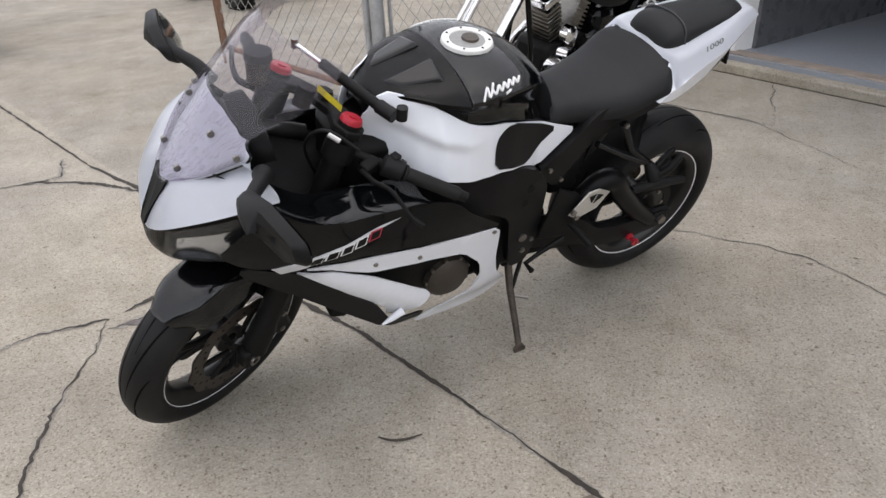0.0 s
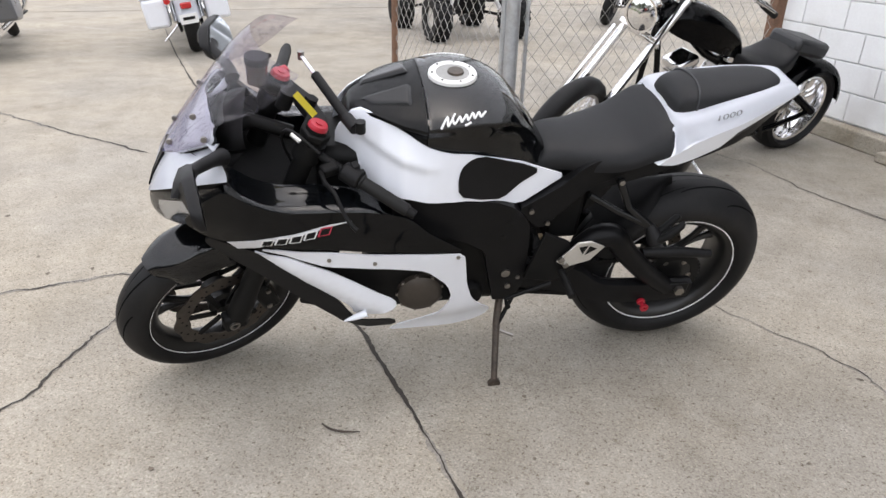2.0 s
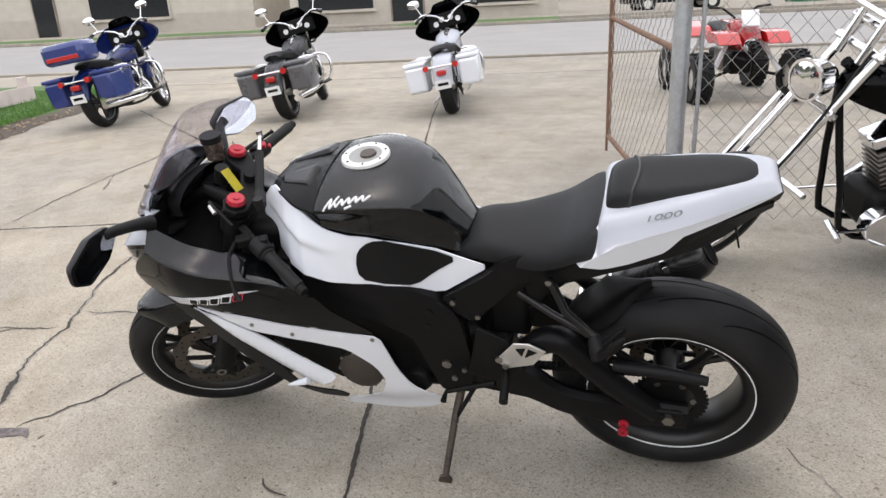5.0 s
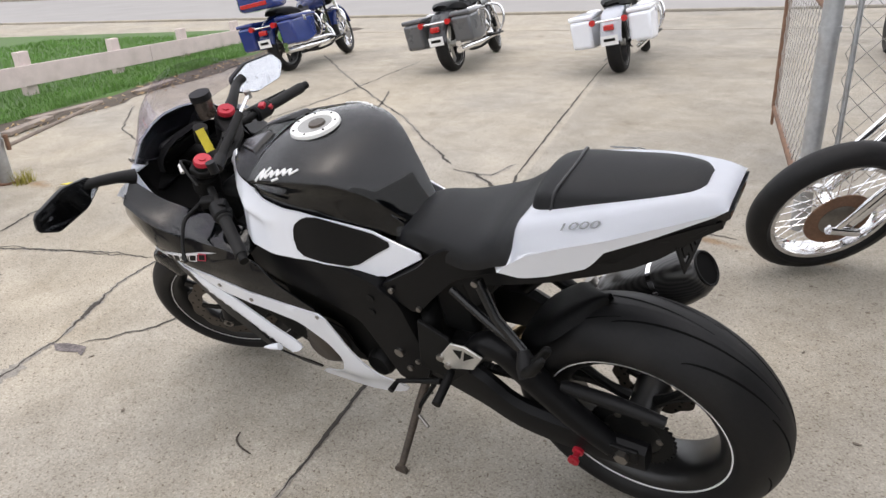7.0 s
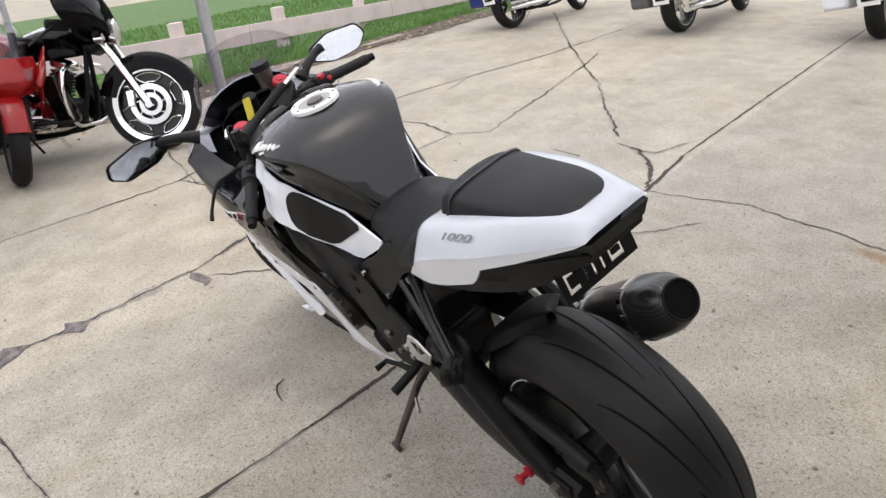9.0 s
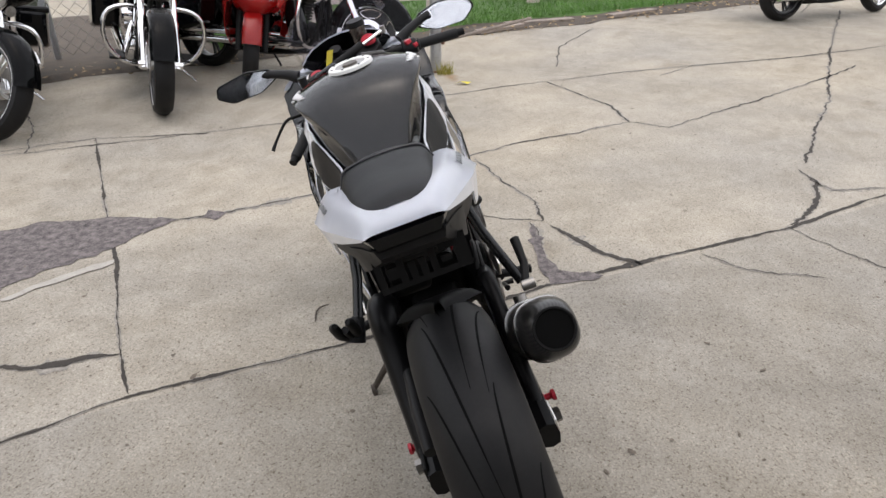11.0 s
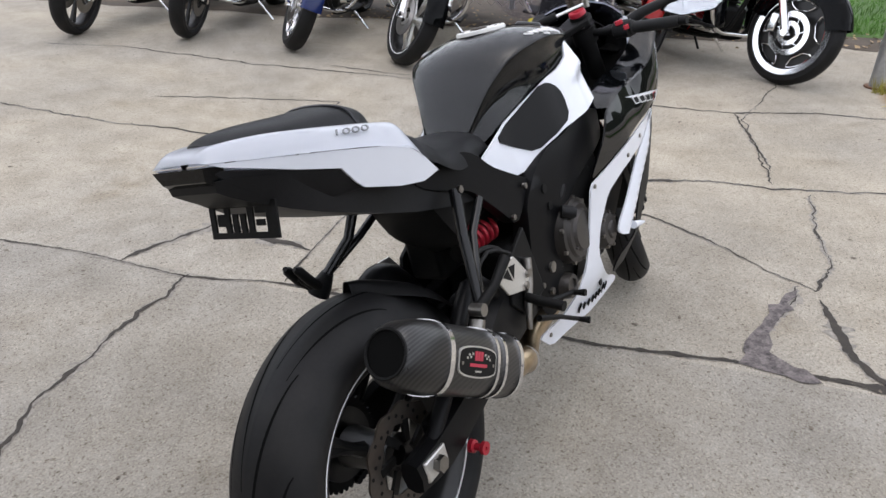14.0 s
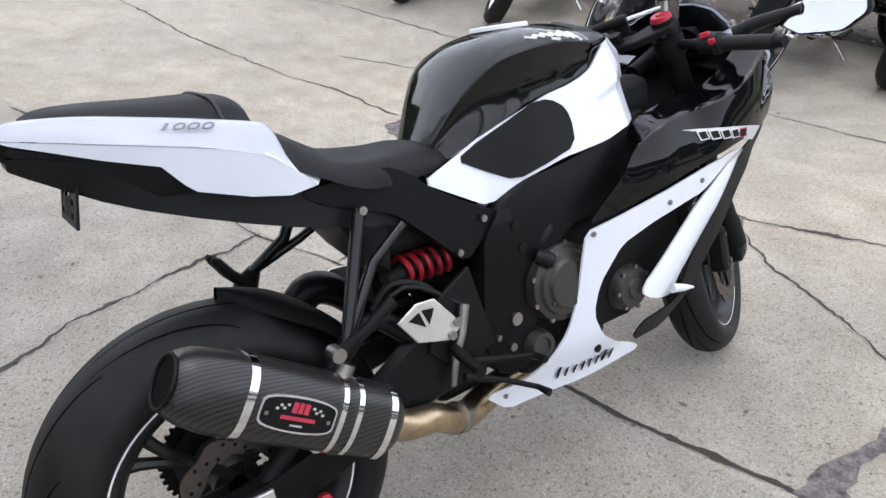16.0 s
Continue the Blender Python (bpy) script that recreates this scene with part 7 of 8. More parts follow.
def v_twin(parent, x, z, chrome=True, fins=M_DARK):
    """A finned V-twin with crankcase, primary cover and air cleaner."""
    e = part("crankcase", box((x, 0, z - 0.02), (0.46, 0.26, 0.2)), M_DARK, parent, "black and chrome V-twin engine", bevel=0.04)
    for tilt_deg, dx in ((-22, -0.09), (22, 0.09)):
        bm = bmesh.new()
        t = Matrix.Rotation(radians(tilt_deg), 4, "Y")
        rings = []
        for k in range(9):
            for dz, grow in ((-0.006, 0.0), (-0.006, 1.0), (0.006, 1.0), (0.006, 0.0)):
                hx, hy = 0.05 + grow * (0.0225 - 0.0015 * k), 0.06 + grow * (0.0225 - 0.0015 * k)
                rings.append([Vector((x + dx, 0, z + 0.08)) + t @ Vector((u * hx, v * hy, 0.026 * k + dz)) for u, v in ((1, 1), (-1, 1), (-1, -1), (1, -1))])
        grid_mesh(bm, rings, close_v=True)
        part("cylinder", bm, fins, e, smooth=False)
        part("rocker_box", box(Vector((x + dx, 0, z + 0.08)) + (t @ Vector((0, 0, 0.265))), (0.15, 0.15, 0.06), turn=t), M_CHROME if chrome else M_DARK, e, bevel=0.015)
        part("pushrod", tube([(x + dx * 0.4, -0.13, z + 0.03), Vector((x + dx, -0.10, z + 0.08)) + (t @ Vector((0, 0, 0.24)))], 0.009, 8), M_CHROME, e)
    part("air_cleaner", lathe([(0.0005, -0.21), (0.06, -0.21), (0.075, -0.195), (0.075, -0.14), (0.0005, -0.14)], 28, (x, 0, z + 0.2), closed=False), M_CHROME, e)
    pm = bmesh.new()
    pts = rounded([(x - 0.42, z - 0.09), (x - 0.42, z + 0.07), (x - 0.25, z + 0.10), (x + 0.02, z + 0.07), (x + 0.14, z + 0.06), (x + 0.14, z - 0.08), (x, z - 0.09)], 2)
    vs0, vs1 = [pm.verts.new((p[0], 0.13, p[1])) for p in pts], [pm.verts.new((x - 0.14 + (p[0] - x + 0.14) * 0.92, 0.19, z + (p[1] - z) * 0.85)) for p in pts]
    pm.faces.new(vs1)
    for i in range(len(pts)):
        pm.faces.new((vs0[i], vs0[(i + 1) % len(pts)], vs1[(i + 1) % len(pts)], vs1[i]))
    pr = part("primary_cover", pm, M_CHROME, e, "polished chrome primary cover", bevel=0.006)
    part("derby_cover", disc((x - 0.26, 0.195, z), 0.065, 0.02, 24), M_CHROME, pr)
    part("gear_case", disc((x + 0.04, -0.15, z - 0.02), 0.10, 0.08, 24), M_CHROME, e)
    return e


def saddlebag(parent, x, s, material, z=0.50):
    hw = 0.125
    y = s * 0.31
    bag = part("saddlebag", loft([[(x + 0.26, y - hw * 0.8, z - 0.12), (x + 0.26, y + hw * 0.8, z - 0.12), (x + 0.30, y + hw * 0.8, z + 0.15), (x + 0.30, y - hw * 0.8, z + 0.15)], [(x, y - hw, z - 0.18), (x, y + hw, z - 0.18), (x, y + hw, z + 0.15), (x, y - hw, z + 0.15)], [(x - 0.28, y - hw * 0.9, z - 0.16), (x - 0.28, y + hw * 0.9, z - 0.16), (x - 0.32, y + hw * 0.9, z + 0.13), (x - 0.32, y - hw * 0.9, z + 0.13)]], 3, 1, close_v=True, cap=True), material, parent, bevel=0.03)
    part("bag_lid", box((x - 0.01, y, z + 0.16), (0.6, hw * 2.05, 0.05)), material, bag, bevel=0.018)
    part("latch", box((x, y + s * hw, z + 0.12), (0.05, 0.012, 0.06)), M_CHROME, bag, bevel=0.004)
    return bag


def cruiser(m, paint, label, wb=1.63, wheel_kind="line", batwing=False, bags=None, crash=True, trunk=False, tag=False, fork_chrome=True, rear_detail=False, screen=False, lean=-9, group="parked cruisers", steer=12, fairing=None):
    """A heavy cruiser on its stand: x ahead from the rear wheel, y to its left."""
    b = thing("cruiser_motorcycle", m @ Matrix.Rotation(radians(lean), 4, "X"), label, "motorcycle", group)
    fr, rr = 0.345, 0.325
    fc, rc = (wb, 0, fr), (0, 0, rr)
    head = Vector((wb - 0.40, 0, 0.93))
    ax = Vector((-0.47, 0, 0.88)).normalized()
    T = Matrix.Translation(head) @ Matrix.Rotation(radians(steer), 4, ax) @ Matrix.Translation(-head)
    spoked_wheel(fc, fr, 0.13, b, wheel_kind, name="front_wheel", side_label="front wheel with a worn black tyre", m=T)
    spoked_wheel(rc, rr, 0.16, b, "line" if wheel_kind == "line" else "cast", name="rear_wheel", side_label="rear wheel with a black tyre")
    ff = arc_fender(fc, fr + 0.035, 0.085, 15, 165, b, paint, "painted front fender", "front_fender", m=T, skirt=0.13 if wheel_kind == "bagger" else 0.055)
    if tag:
        part("paper_tag", box((fc[0] + 0.24, 0.03, fc[2] + 0.275), (0.09, 0.10, 0.003), turn=Matrix.Rotation(radians(38), 4, "Y")), M_STRIPE, ff, "white paper tag")
    for s in (1, -1):
        f0 = Vector((wb - 0.01, s * 0.105, fr))
        leg = part("fork_leg", tube([f0 - ax * 0.03, f0 + ax * 0.30, f0 + ax * 0.31, f0 + ax * 0.72], [0.032, 0.03, 0.024, 0.024], 14), M_CHROME if fork_chrome else M_DARK, b, "chrome fork leg", m=T)
        part("axle_cap", disc((wb, s * 0.12, fr), 0.025, 0.05, 14), M_CHROME, leg)
        if wheel_kind == "bagger":
            rotor = part("brake_rotor", lathe([(0.108, s * 0.075), (0.148, s * 0.075), (0.148, s * 0.08), (0.108, s * 0.08)], 40, fc), M_CHROME, b, "chrome brake rotor", m=T)
            part("rotor_carrier", lathe([(0.05, s * 0.074), (0.082, s * 0.074), (0.082, s * 0.084), (0.05, s * 0.084)], 36, fc), M_CHROME, rotor)
            for k in range(7):
                a = 2 * math.pi * k / 7
                arm_bm = bmesh.new()
                bar(arm_bm, (fc[0] + 0.07 * math.cos(a), s * 0.079, fc[2] + 0.07 * math.sin(a)), (fc[0] + 0.115 * math.cos(a + 0.3), s * 0.079, fc[2] + 0.115 * math.sin(a + 0.3)), 0.016, 0.006)
                part("rotor_arm", arm_bm, M_CHROME, rotor)
            part("lower_fairing", box((wb - 0.56, s * 0.22, 0.44), (0.15, 0.13, 0.36), turn=Matrix.Rotation(radians(-14), 4, "Y")), M_GLOSS, b, "gloss black lower leg fairing", bevel=0.04)
        else:
            part("brake_rotor", lathe([(0.07, s * 0.075), (0.14, s * 0.075), (0.14, s * 0.08), (0.07, s * 0.08)], 36, fc), M_STEEL, b, m=T)
        part("brake_caliper", box((wb - 0.13, s * 0.085, fr + 0.05), (0.06, 0.05, 0.12)), M_DARK if wheel_kind == "line" else M_CHROME, b, m=T, bevel=0.01)
    nac = head + Vector((0.10, 0, -0.05))
    lamp = part("headlight", lathe([(0.0005, 0.06), (0.06, 0.05), (0.085, 0.0), (0.092, -0.06), (0.08, -0.065)], 28, closed=False), M_CHROME, b, "chrome headlight")
    lamp.matrix_local = T @ Matrix.Translation(nac + Vector((0.07, 0, 0.0))) @ Matrix.Rotation(radians(90), 4, "Z")
    lg = part("headlight_lens", lathe([(0.0005, -0.075), (0.05, -0.07), (0.08, -0.062)], 28, closed=False), M_ALU, lamp)
    for s in (1, -1):
        part("turn_signal", tube([nac + Vector((0.02, s * 0.16, -0.06)), nac + Vector((0.08, s * 0.16, -0.06))], [0.03, 0.036], 16), M_AMBER if not batwing else M_CHROME, b, m=T)
        part("signal_bar", tube([nac + Vector((0.0, s * 0.06, -0.05)), nac + Vector((0.03, s * 0.15, -0.06))], 0.01, 8), M_CHROME, b, m=T)
    tr = part("fork_cover", box(head + Vector((0.04, 0, -0.10)), (0.10, 0.22, 0.20), turn=Matrix.Rotation(radians(-28), 4, "Y")), M_CHROME if not batwing else M_DARK, b, bevel=0.03, m=T)
    hb = [head + Vector((-0.02, 0, 0.10)), head + Vector((0.0, 0.12, 0.20)), head + Vector((-0.08, 0.30, 0.26)), head + Vector((-0.26, 0.40, 0.20))]
    hbar = part("handlebar", tube([Vector((p.x, -p.y, p.z)) for p in reversed(hb[1:])] + hb, 0.014, 12, smooth=3), M_CHROME, b, "chrome handlebar", m=T)
    for s in (1, -1):
        part("grip", tube([head + Vector((-0.16, s * 0.355, 0.235)), head + Vector((-0.28, s * 0.405, 0.195))], 0.02, 12), M_RUBBER, hbar)
        part("lever", tube([head + Vector((-0.10, s * 0.33, 0.25)), head + Vector((-0.20, s * 0.42, 0.225))], 0.008, 8), M_CHROME, hbar)
        mi = part("mirror", lathe([(0.0005, -0.012), (0.05, -0.01), (0.055, 0.0), (0.0005, 0.006)], 20, closed=False), M_CHROME, hbar, "chrome mirror")
        mi.matrix_local = Matrix.Translation(head + Vector((-0.05, s * 0.37, 0.42))) @ Matrix.Rotation(radians(90), 4, "Z") @ Matrix.Scale(1.5, 4, (1, 0, 0))
        part("mirror_stem", tube([head + Vector((-0.08, s * 0.30, 0.26)), head + Vector((-0.055, s * 0.36, 0.41))], 0.006, 8), M_CHROME, hbar)
    if batwing:
        rows = []
        for z, w, fx in ((-0.12, 0.12, 0.20), (-0.04, 0.31, 0.22), (0.05, 0.43, 0.20), (0.14, 0.43, 0.17), (0.23, 0.32, 0.13), (0.29, 0.2, 0.10)):
            rows.append(mirrored([(head.x + fx, 0, head.z + z), (head.x + fx - 0.015, w * 0.4, head.z + z), (head.x + fx - 0.08, w * 0.8, head.z + z - 0.01), (head.x + fx - 0.19, w, head.z + z - 0.02)]))
        fa = part("batwing_fairing", loft(rows, 3, 3, thick=0.008), fairing or paint, b, "painted batwing fairing", m=T)
        part("fairing_dash", box(head + Vector((0.05, 0, 0.12)), (0.05, 0.5, 0.2)), M_DARK, fa, bevel=0.03)
        for y in (-0.15, -0.06, 0.06, 0.15):
            g = part("gauge", lathe([(0.0005, 0.0), (0.03, 0.0), (0.035, 0.012), (0.0005, 0.012)], 16, closed=False), M_STRIPE, fa)
            g.matrix_local = Matrix.Translation(head + Vector((0.02, y, 0.14 if abs(y) < 0.1 else 0.1))) @ Matrix.Rotation(radians(90), 4, "Z")
        sr = [mirrored([(head.x + 0.10 - k * 0.035, 0, head.z + 0.26 + k * 0.05), (head.x + 0.08 - k * 0.035, 0.1, head.z + 0.255 + k * 0.05), (head.x + 0.03 - k * 0.035, 0.2 - k * 0.03, head.z + 0.24 + k * 0.045)]) for k in range(3)]
        part("wind_deflector", loft(sr, 3, 3, thick=0.004), M_GLOSS, fa, "dark wind deflector")
    if screen:
        sr = [mirrored([(head.x + 0.14 - k * 0.06, 0, head.z + 0.1 + k * 0.13), (head.x + 0.12 - k * 0.06, 0.14, head.z + 0.1 + k * 0.13), (head.x + 0.04 - k * 0.06, 0.27 - k * k * 0.02, head.z + 0.1 + k * 0.12)]) for k in range(4)]
        part("windshield", loft(sr, 3, 3, thick=0.004), M_LENS, b, "clear windshield", m=T)
    tank_rows = [tank_section(wb - 0.42, 0.84, 0.05, 0.74, 0.05), tank_section(wb - 0.50, 0.92, 0.12, 0.74, 0.12), tank_section(wb - 0.66, 0.935, 0.16, 0.73, 0.14), tank_section(wb - 0.86, 0.885, 0.14, 0.72, 0.11), tank_section(wb - 1.0, 0.80, 0.06, 0.70, 0.05)]
    tk = part("fuel_tank", loft(tank_rows, 4, 4, thick=-0.004), paint, b, "painted teardrop fuel tank")
    part("tank_console", loft([seat_row(wb - 0.50, 0.945, 0.03, 0.92, 0.03), seat_row(wb - 0.68, 0.955, 0.045, 0.92, 0.04), seat_row(wb - 0.92, 0.88, 0.02, 0.85, 0.02)], 3, 3, thick=-0.003), M_CHROME, tk)
    part("seat", loft([seat_row(wb - 0.93, 0.80, 0.09, 0.70, 0.08), seat_row(wb - 1.06, 0.745, 0.16, 0.66, 0.14), seat_row(wb - 1.24, 0.735, 0.19, 0.66, 0.17), seat_row(wb - 1.38, 0.80, 0.16, 0.70, 0.14), seat_row(wb - 1.62, 0.815, 0.14, 0.72, 0.12), seat_row(wb - 1.74, 0.78, 0.09, 0.72, 0.08)], 4, 4, thick=-0.004), M_SEAT, b, "black stepped seat")
    rf = arc_fender(rc, rr + 0.075, 0.115, 10, 172, b, paint, "painted rear fender", "rear_fender")
    tlm = part("tail_light", box((-rr - 0.055, 0, 0.53), (0.05, 0.11, 0.06)), M_REDP, rf, "red tail light", bevel=0.012)
    pl = part("number_plate", box((-rr - 0.08, 0, 0.40), (0.006, 0.18, 0.10), turn=Matrix.Rotation(radians(-8), 4, "Y")), M_STRIPE, rf, "pale number plate")
    part("plate_bar", box((-rr - 0.085, 0, 0.405), (0.006, 0.12, 0.03), turn=Matrix.Rotation(radians(-8), 4, "Y")), M_DARK, pl)
    lb_ = part("light_bar", tube([(-rr - 0.02, -0.17, 0.60), (-rr - 0.02, 0.17, 0.60)], 0.012, 10), M_CHROME, rf)
    for s in (1, -1):
        part("rear_signal", tube([(-rr - 0.0, s * 0.17, 0.60), (-rr - 0.06, s * 0.17, 0.60)], [0.03, 0.034], 14), M_REDP, lb_)
    v_twin(b, wb * 0.52, 0.36)
    part("frame_tube", tube([head + Vector((0, 0, -0.06)), (wb - 0.48, 0.1, 0.30), (wb - 0.75, 0.12, 0.19), (0.35, 0.12, 0.20), (0.0, 0.12, rr)], 0.018, 10, smooth=3), M_DARK, b)
    part("frame_tube", tube([head + Vector((0, 0, -0.06)), (wb - 0.48, -0.1, 0.30), (wb - 0.75, -0.12, 0.19), (0.35, -0.12, 0.20), (0.0, -0.12, rr)], 0.018, 10, smooth=3), M_DARK, b)
    part("swingarm", tube([(0.45, 0.0, 0.36), (0.0, 0.115, rr)], 0.02, 8), M_DARK, b)
    for z in (0.26, 0.33):
        part("exhaust_pipe", tube([(wb * 0.56, -0.14, 0.52), (wb * 0.62, -0.2, 0.32), (wb * 0.45, -0.21, z), (-0.30, -0.23, z)], [0.022, 0.022, 0.025, 0.038], 12, smooth=3), M_CHROME, b, "chrome exhaust pipe")
    for s in (1, -1):
        part("floorboard", box((wb - 0.62, s * 0.26, 0.29), (0.30, 0.11, 0.02)), M_RUBBER, b, bevel=0.006)
        part("shock", tube([(0.02, s * 0.14, rr + 0.02), (0.14, s * 0.14, 0.62)], 0.024, 10), M_CHROME, b)
    if crash:
        part("crash_bar", tube([(wb - 0.50, -0.06, 0.66), (wb - 0.47, -0.22, 0.665), (wb - 0.46, -0.33, 0.60), (wb - 0.47, -0.34, 0.42), (wb - 0.49, -0.22, 0.27), (wb - 0.52, 0.0, 0.245), (wb - 0.49, 0.22, 0.27), (wb - 0.47, 0.34, 0.42), (wb - 0.46, 0.33, 0.60), (wb - 0.47, 0.22, 0.665), (wb - 0.50, 0.06, 0.66)], 0.016, 12, smooth=3), M_CHROME, b, "chrome engine guard bar")
    if bags:
        for s in (1, -1):
            saddlebag(b, -0.02, s, bags)
    if trunk:
        tk2 = part("tour_trunk", box((-0.22, 0, 0.93), (0.40, 0.52, 0.24)), paint, b, "painted top trunk", bevel=0.06)
        part("trunk_lamp", box((-0.42, 0, 0.88), (0.02, 0.4, 0.05)), M_REDP, tk2, bevel=0.006)
        part("trunk_backrest", box((-0.0, 0, 0.98), (0.06, 0.4, 0.18)), M_SEAT, tk2, bevel=0.03)
    if rear_detail:
        for s in (1, -1):
            part("bag_guard", tube([(0.30, s * 0.20, 0.36), (0.33, s * 0.40, 0.38), (0.34, s * 0.43, 0.55), (0.30, s * 0.36, 0.68), (0.26, s * 0.2, 0.68)], 0.013, 10, smooth=3), M_CHROME, b)
    part("side_stand", tube([(wb * 0.45, 0.12, 0.24), (wb * 0.46, 0.34, 0.06)], 0.012, 10), M_CHROME, b, "chrome side stand")
    return b


def stand_at(front, heading, wb=1.63):
    """A pose from the plan of the front wheel's contact and the heading."""
    h = radians(heading)
    return pose(front[0] - wb * math.cos(h), front[1] - wb * math.sin(h), 0, 0, 0, heading)


cruiser(stand_at((0.62, -3.83), 43), M_GLOSS, "black cruiser motorcycle parked in a row", wheel_kind="cast", bags=M_GLOSS)
cruiser(stand_at((-0.20, -3.24), 44), M_GLOSS, "black cruiser motorcycle with dark forks parked in a row", wheel_kind="cast", fork_chrome=False, bags=M_GLOSS)
cruiser(stand_at((-0.85, -2.42), 46), M_BLUE, "blue cruiser motorcycle with chrome wheel parked in a row", wheel_kind="chrome", tag=True, screen=True, bags=M_BLUE, steer=34)
cruiser(stand_at((-1.41, -1.58), 46), M_GLOSS, "black cruiser motorcycle with batwing fairing parked in a row", wheel_kind="line", tag=True, batwing=True, bags=M_GLOSS, steer=38)
cruiser(stand_at((-2.22, -0.87), 42), M_GLOSS, "black and chrome cruiser motorcycle parked in a row", wheel_kind="line", bags=M_GLOSS, steer=0)
cruiser(stand_at((-3.50, 0.20), 84), M_GLOSS, "black cruiser motorcycle with batwing fairing by the lawn", wheel_kind="bagger", batwing=True, bags=M_GLOSS, steer=8)
cruiser(pose(-7.70, 3.80, 0, 0, 0, 131), M_BLUE, "blue and silver touring motorcycle with a top trunk", wheel_kind="chrome", batwing=True, bags=M_BLUE, trunk=True, rear_detail=True, group="touring motorcycles on the apron")
cruiser(pose(-5.94, 5.36, 0, 0, 0, 130), M_GREY, "grey touring motorcycle with hard saddlebags", wheel_kind="line", batwing=True, bags=M_GREY, rear_detail=True, fairing=M_GLOSS, group="touring motorcycles on the apron")
cruiser(pose(-4.40, 6.64, 0, 0, 0, 128), M_WHITE, "white touring motorcycle with hard saddlebags", wheel_kind="line", batwing=True, bags=M_WHITE, rear_detail=True, fairing=M_GLOSS, group="touring motorcycles on the apron")


def small_sport(m, paint, label, lean=-10):
    """A red sport motorcycle, plainer than the main one."""
    b = thing("sport_motorcycle", m @ Matrix.Rotation(radians(lean), 4, "X"), label, "motorcycle", "red sport motorcycles")
    fc, rc = (1.40, 0, 0.30), (0, 0, 0.31)
    spoked_wheel(fc, 0.30, 0.12, b, "cast", name="front_wheel")
    spoked_wheel(rc, 0.31, 0.17, b, "cast", name="rear_wheel")
    arc_fender(fc, 0.33, 0.075, 20, 150, b, paint, "red front fender", "front_fender")
    for s in (1, -1):
        part("fork_leg", tube([(1.395, s * 0.10, 0.30), (1.10, s * 0.10, 0.98)], 0.026, 12), M_DARK, b)
        part("side_fairing", panel([(1.48, 0.82), (1.30, 0.92), (1.15, 0.78), (0.85, 0.72), (0.60, 0.50), (0.62, 0.28), (0.95, 0.24), (1.12, 0.40), (1.34, 0.62), (1.50, 0.68)], lambda x, z: fairing_y(x, z) * 0.98, 0.006, s, 0.06, 1), paint, b, "red side fairing")
        part("mirror", box((1.25, s * 0.36, 1.05), (0.04, 0.15, 0.08)), M_PLASTIC, b, bevel=0.02)
        part("mirror_arm", tube([(1.38, s * 0.16, 0.92), (1.27, s * 0.33, 1.04)], 0.01, 8), M_PLASTIC, b)
        part("handlebar", tube([(1.12, s * 0.10, 0.95), (1.02, s * 0.33, 0.92)], 0.016, 10), M_RUBBER, b)
        hl = part("headlight", loft([[(1.545, s * 0.05, 0.70), (1.49, s * 0.14, 0.71)], [(1.50, s * 0.06, 0.77), (1.45, s * 0.16, 0.79)]], 3, 3, thick=0.004), M_LENS, b, "clear headlight")
    part("nose", loft([nose_ring(0.60, 1.49, 0.13, 1.32), nose_ring(0.68, 1.55, 0.19, 1.32), nose_ring(0.76, 1.52, 0.21, 1.32), nose_ring(0.85, 1.45, 0.18, 1.32)], 3, 3, thick=-0.004), paint, b, "red nose fairing")
    part("windscreen", loft([screen_row(1.46, 0.84, 0.14, 1.34, 0.85), screen_row(1.36, 0.98, 0.16, 1.22, 0.96), screen_row(1.25, 1.07, 0.12, 1.15, 1.04)], 3, 3, thick=0.003), M_SCREEN, b)
    part("fuel_tank", loft([tank_section(0.50, 0.80, 0.08, 0.74, 0.08), tank_section(0.62, 0.93, 0.14, 0.76, 0.13), tank_section(0.80, 0.97, 0.17, 0.80, 0.15), tank_section(1.02, 0.92, 0.12, 0.86, 0.12)], 3, 3, thick=-0.004), paint, b, "red fuel tank")
    part("seat", loft([seat_row(0.55, 0.80, 0.08, 0.74, 0.08), seat_row(0.35, 0.81, 0.13, 0.74, 0.12), seat_row(0.18, 0.88, 0.11, 0.80, 0.12)], 3, 3, thick=-0.004), M_SEAT, b)
    part("tail", loft([seat_row(0.25, 0.89, 0.12, 0.80, 0.12), seat_row(0.0, 0.95, 0.10, 0.86, 0.10), seat_row(-0.22, 0.98, 0.05, 0.93, 0.04)], 3, 3, thick=-0.004), paint, b, "red tail cowl")
    part("engine", box((0.78, 0, 0.45), (0.5, 0.28, 0.36)), M_DARK, b, bevel=0.04)
    part("swingarm", box((0.28, 0.11, 0.36), (0.56, 0.03, 0.06)), M_DARK, b, bevel=0.01)
    part("swingarm", box((0.28, -0.11, 0.36), (0.56, 0.03, 0.06)), M_DARK, b, bevel=0.01)
    part("side_stand", tube([(0.6, 0.1, 0.28), (0.62, 0.26, 0.05)], 0.01, 8), M_DARK, b)
    return b


small_sport(stand_at((-3.02, -0.64), 30, 1.40), M_REDP, "red sport motorcycle parked beside the cruisers")
small_sport(pose(0.75, 17.0, 0, 0, 0, 100), M_REDP, "red sport motorcycle far beyond the fence")
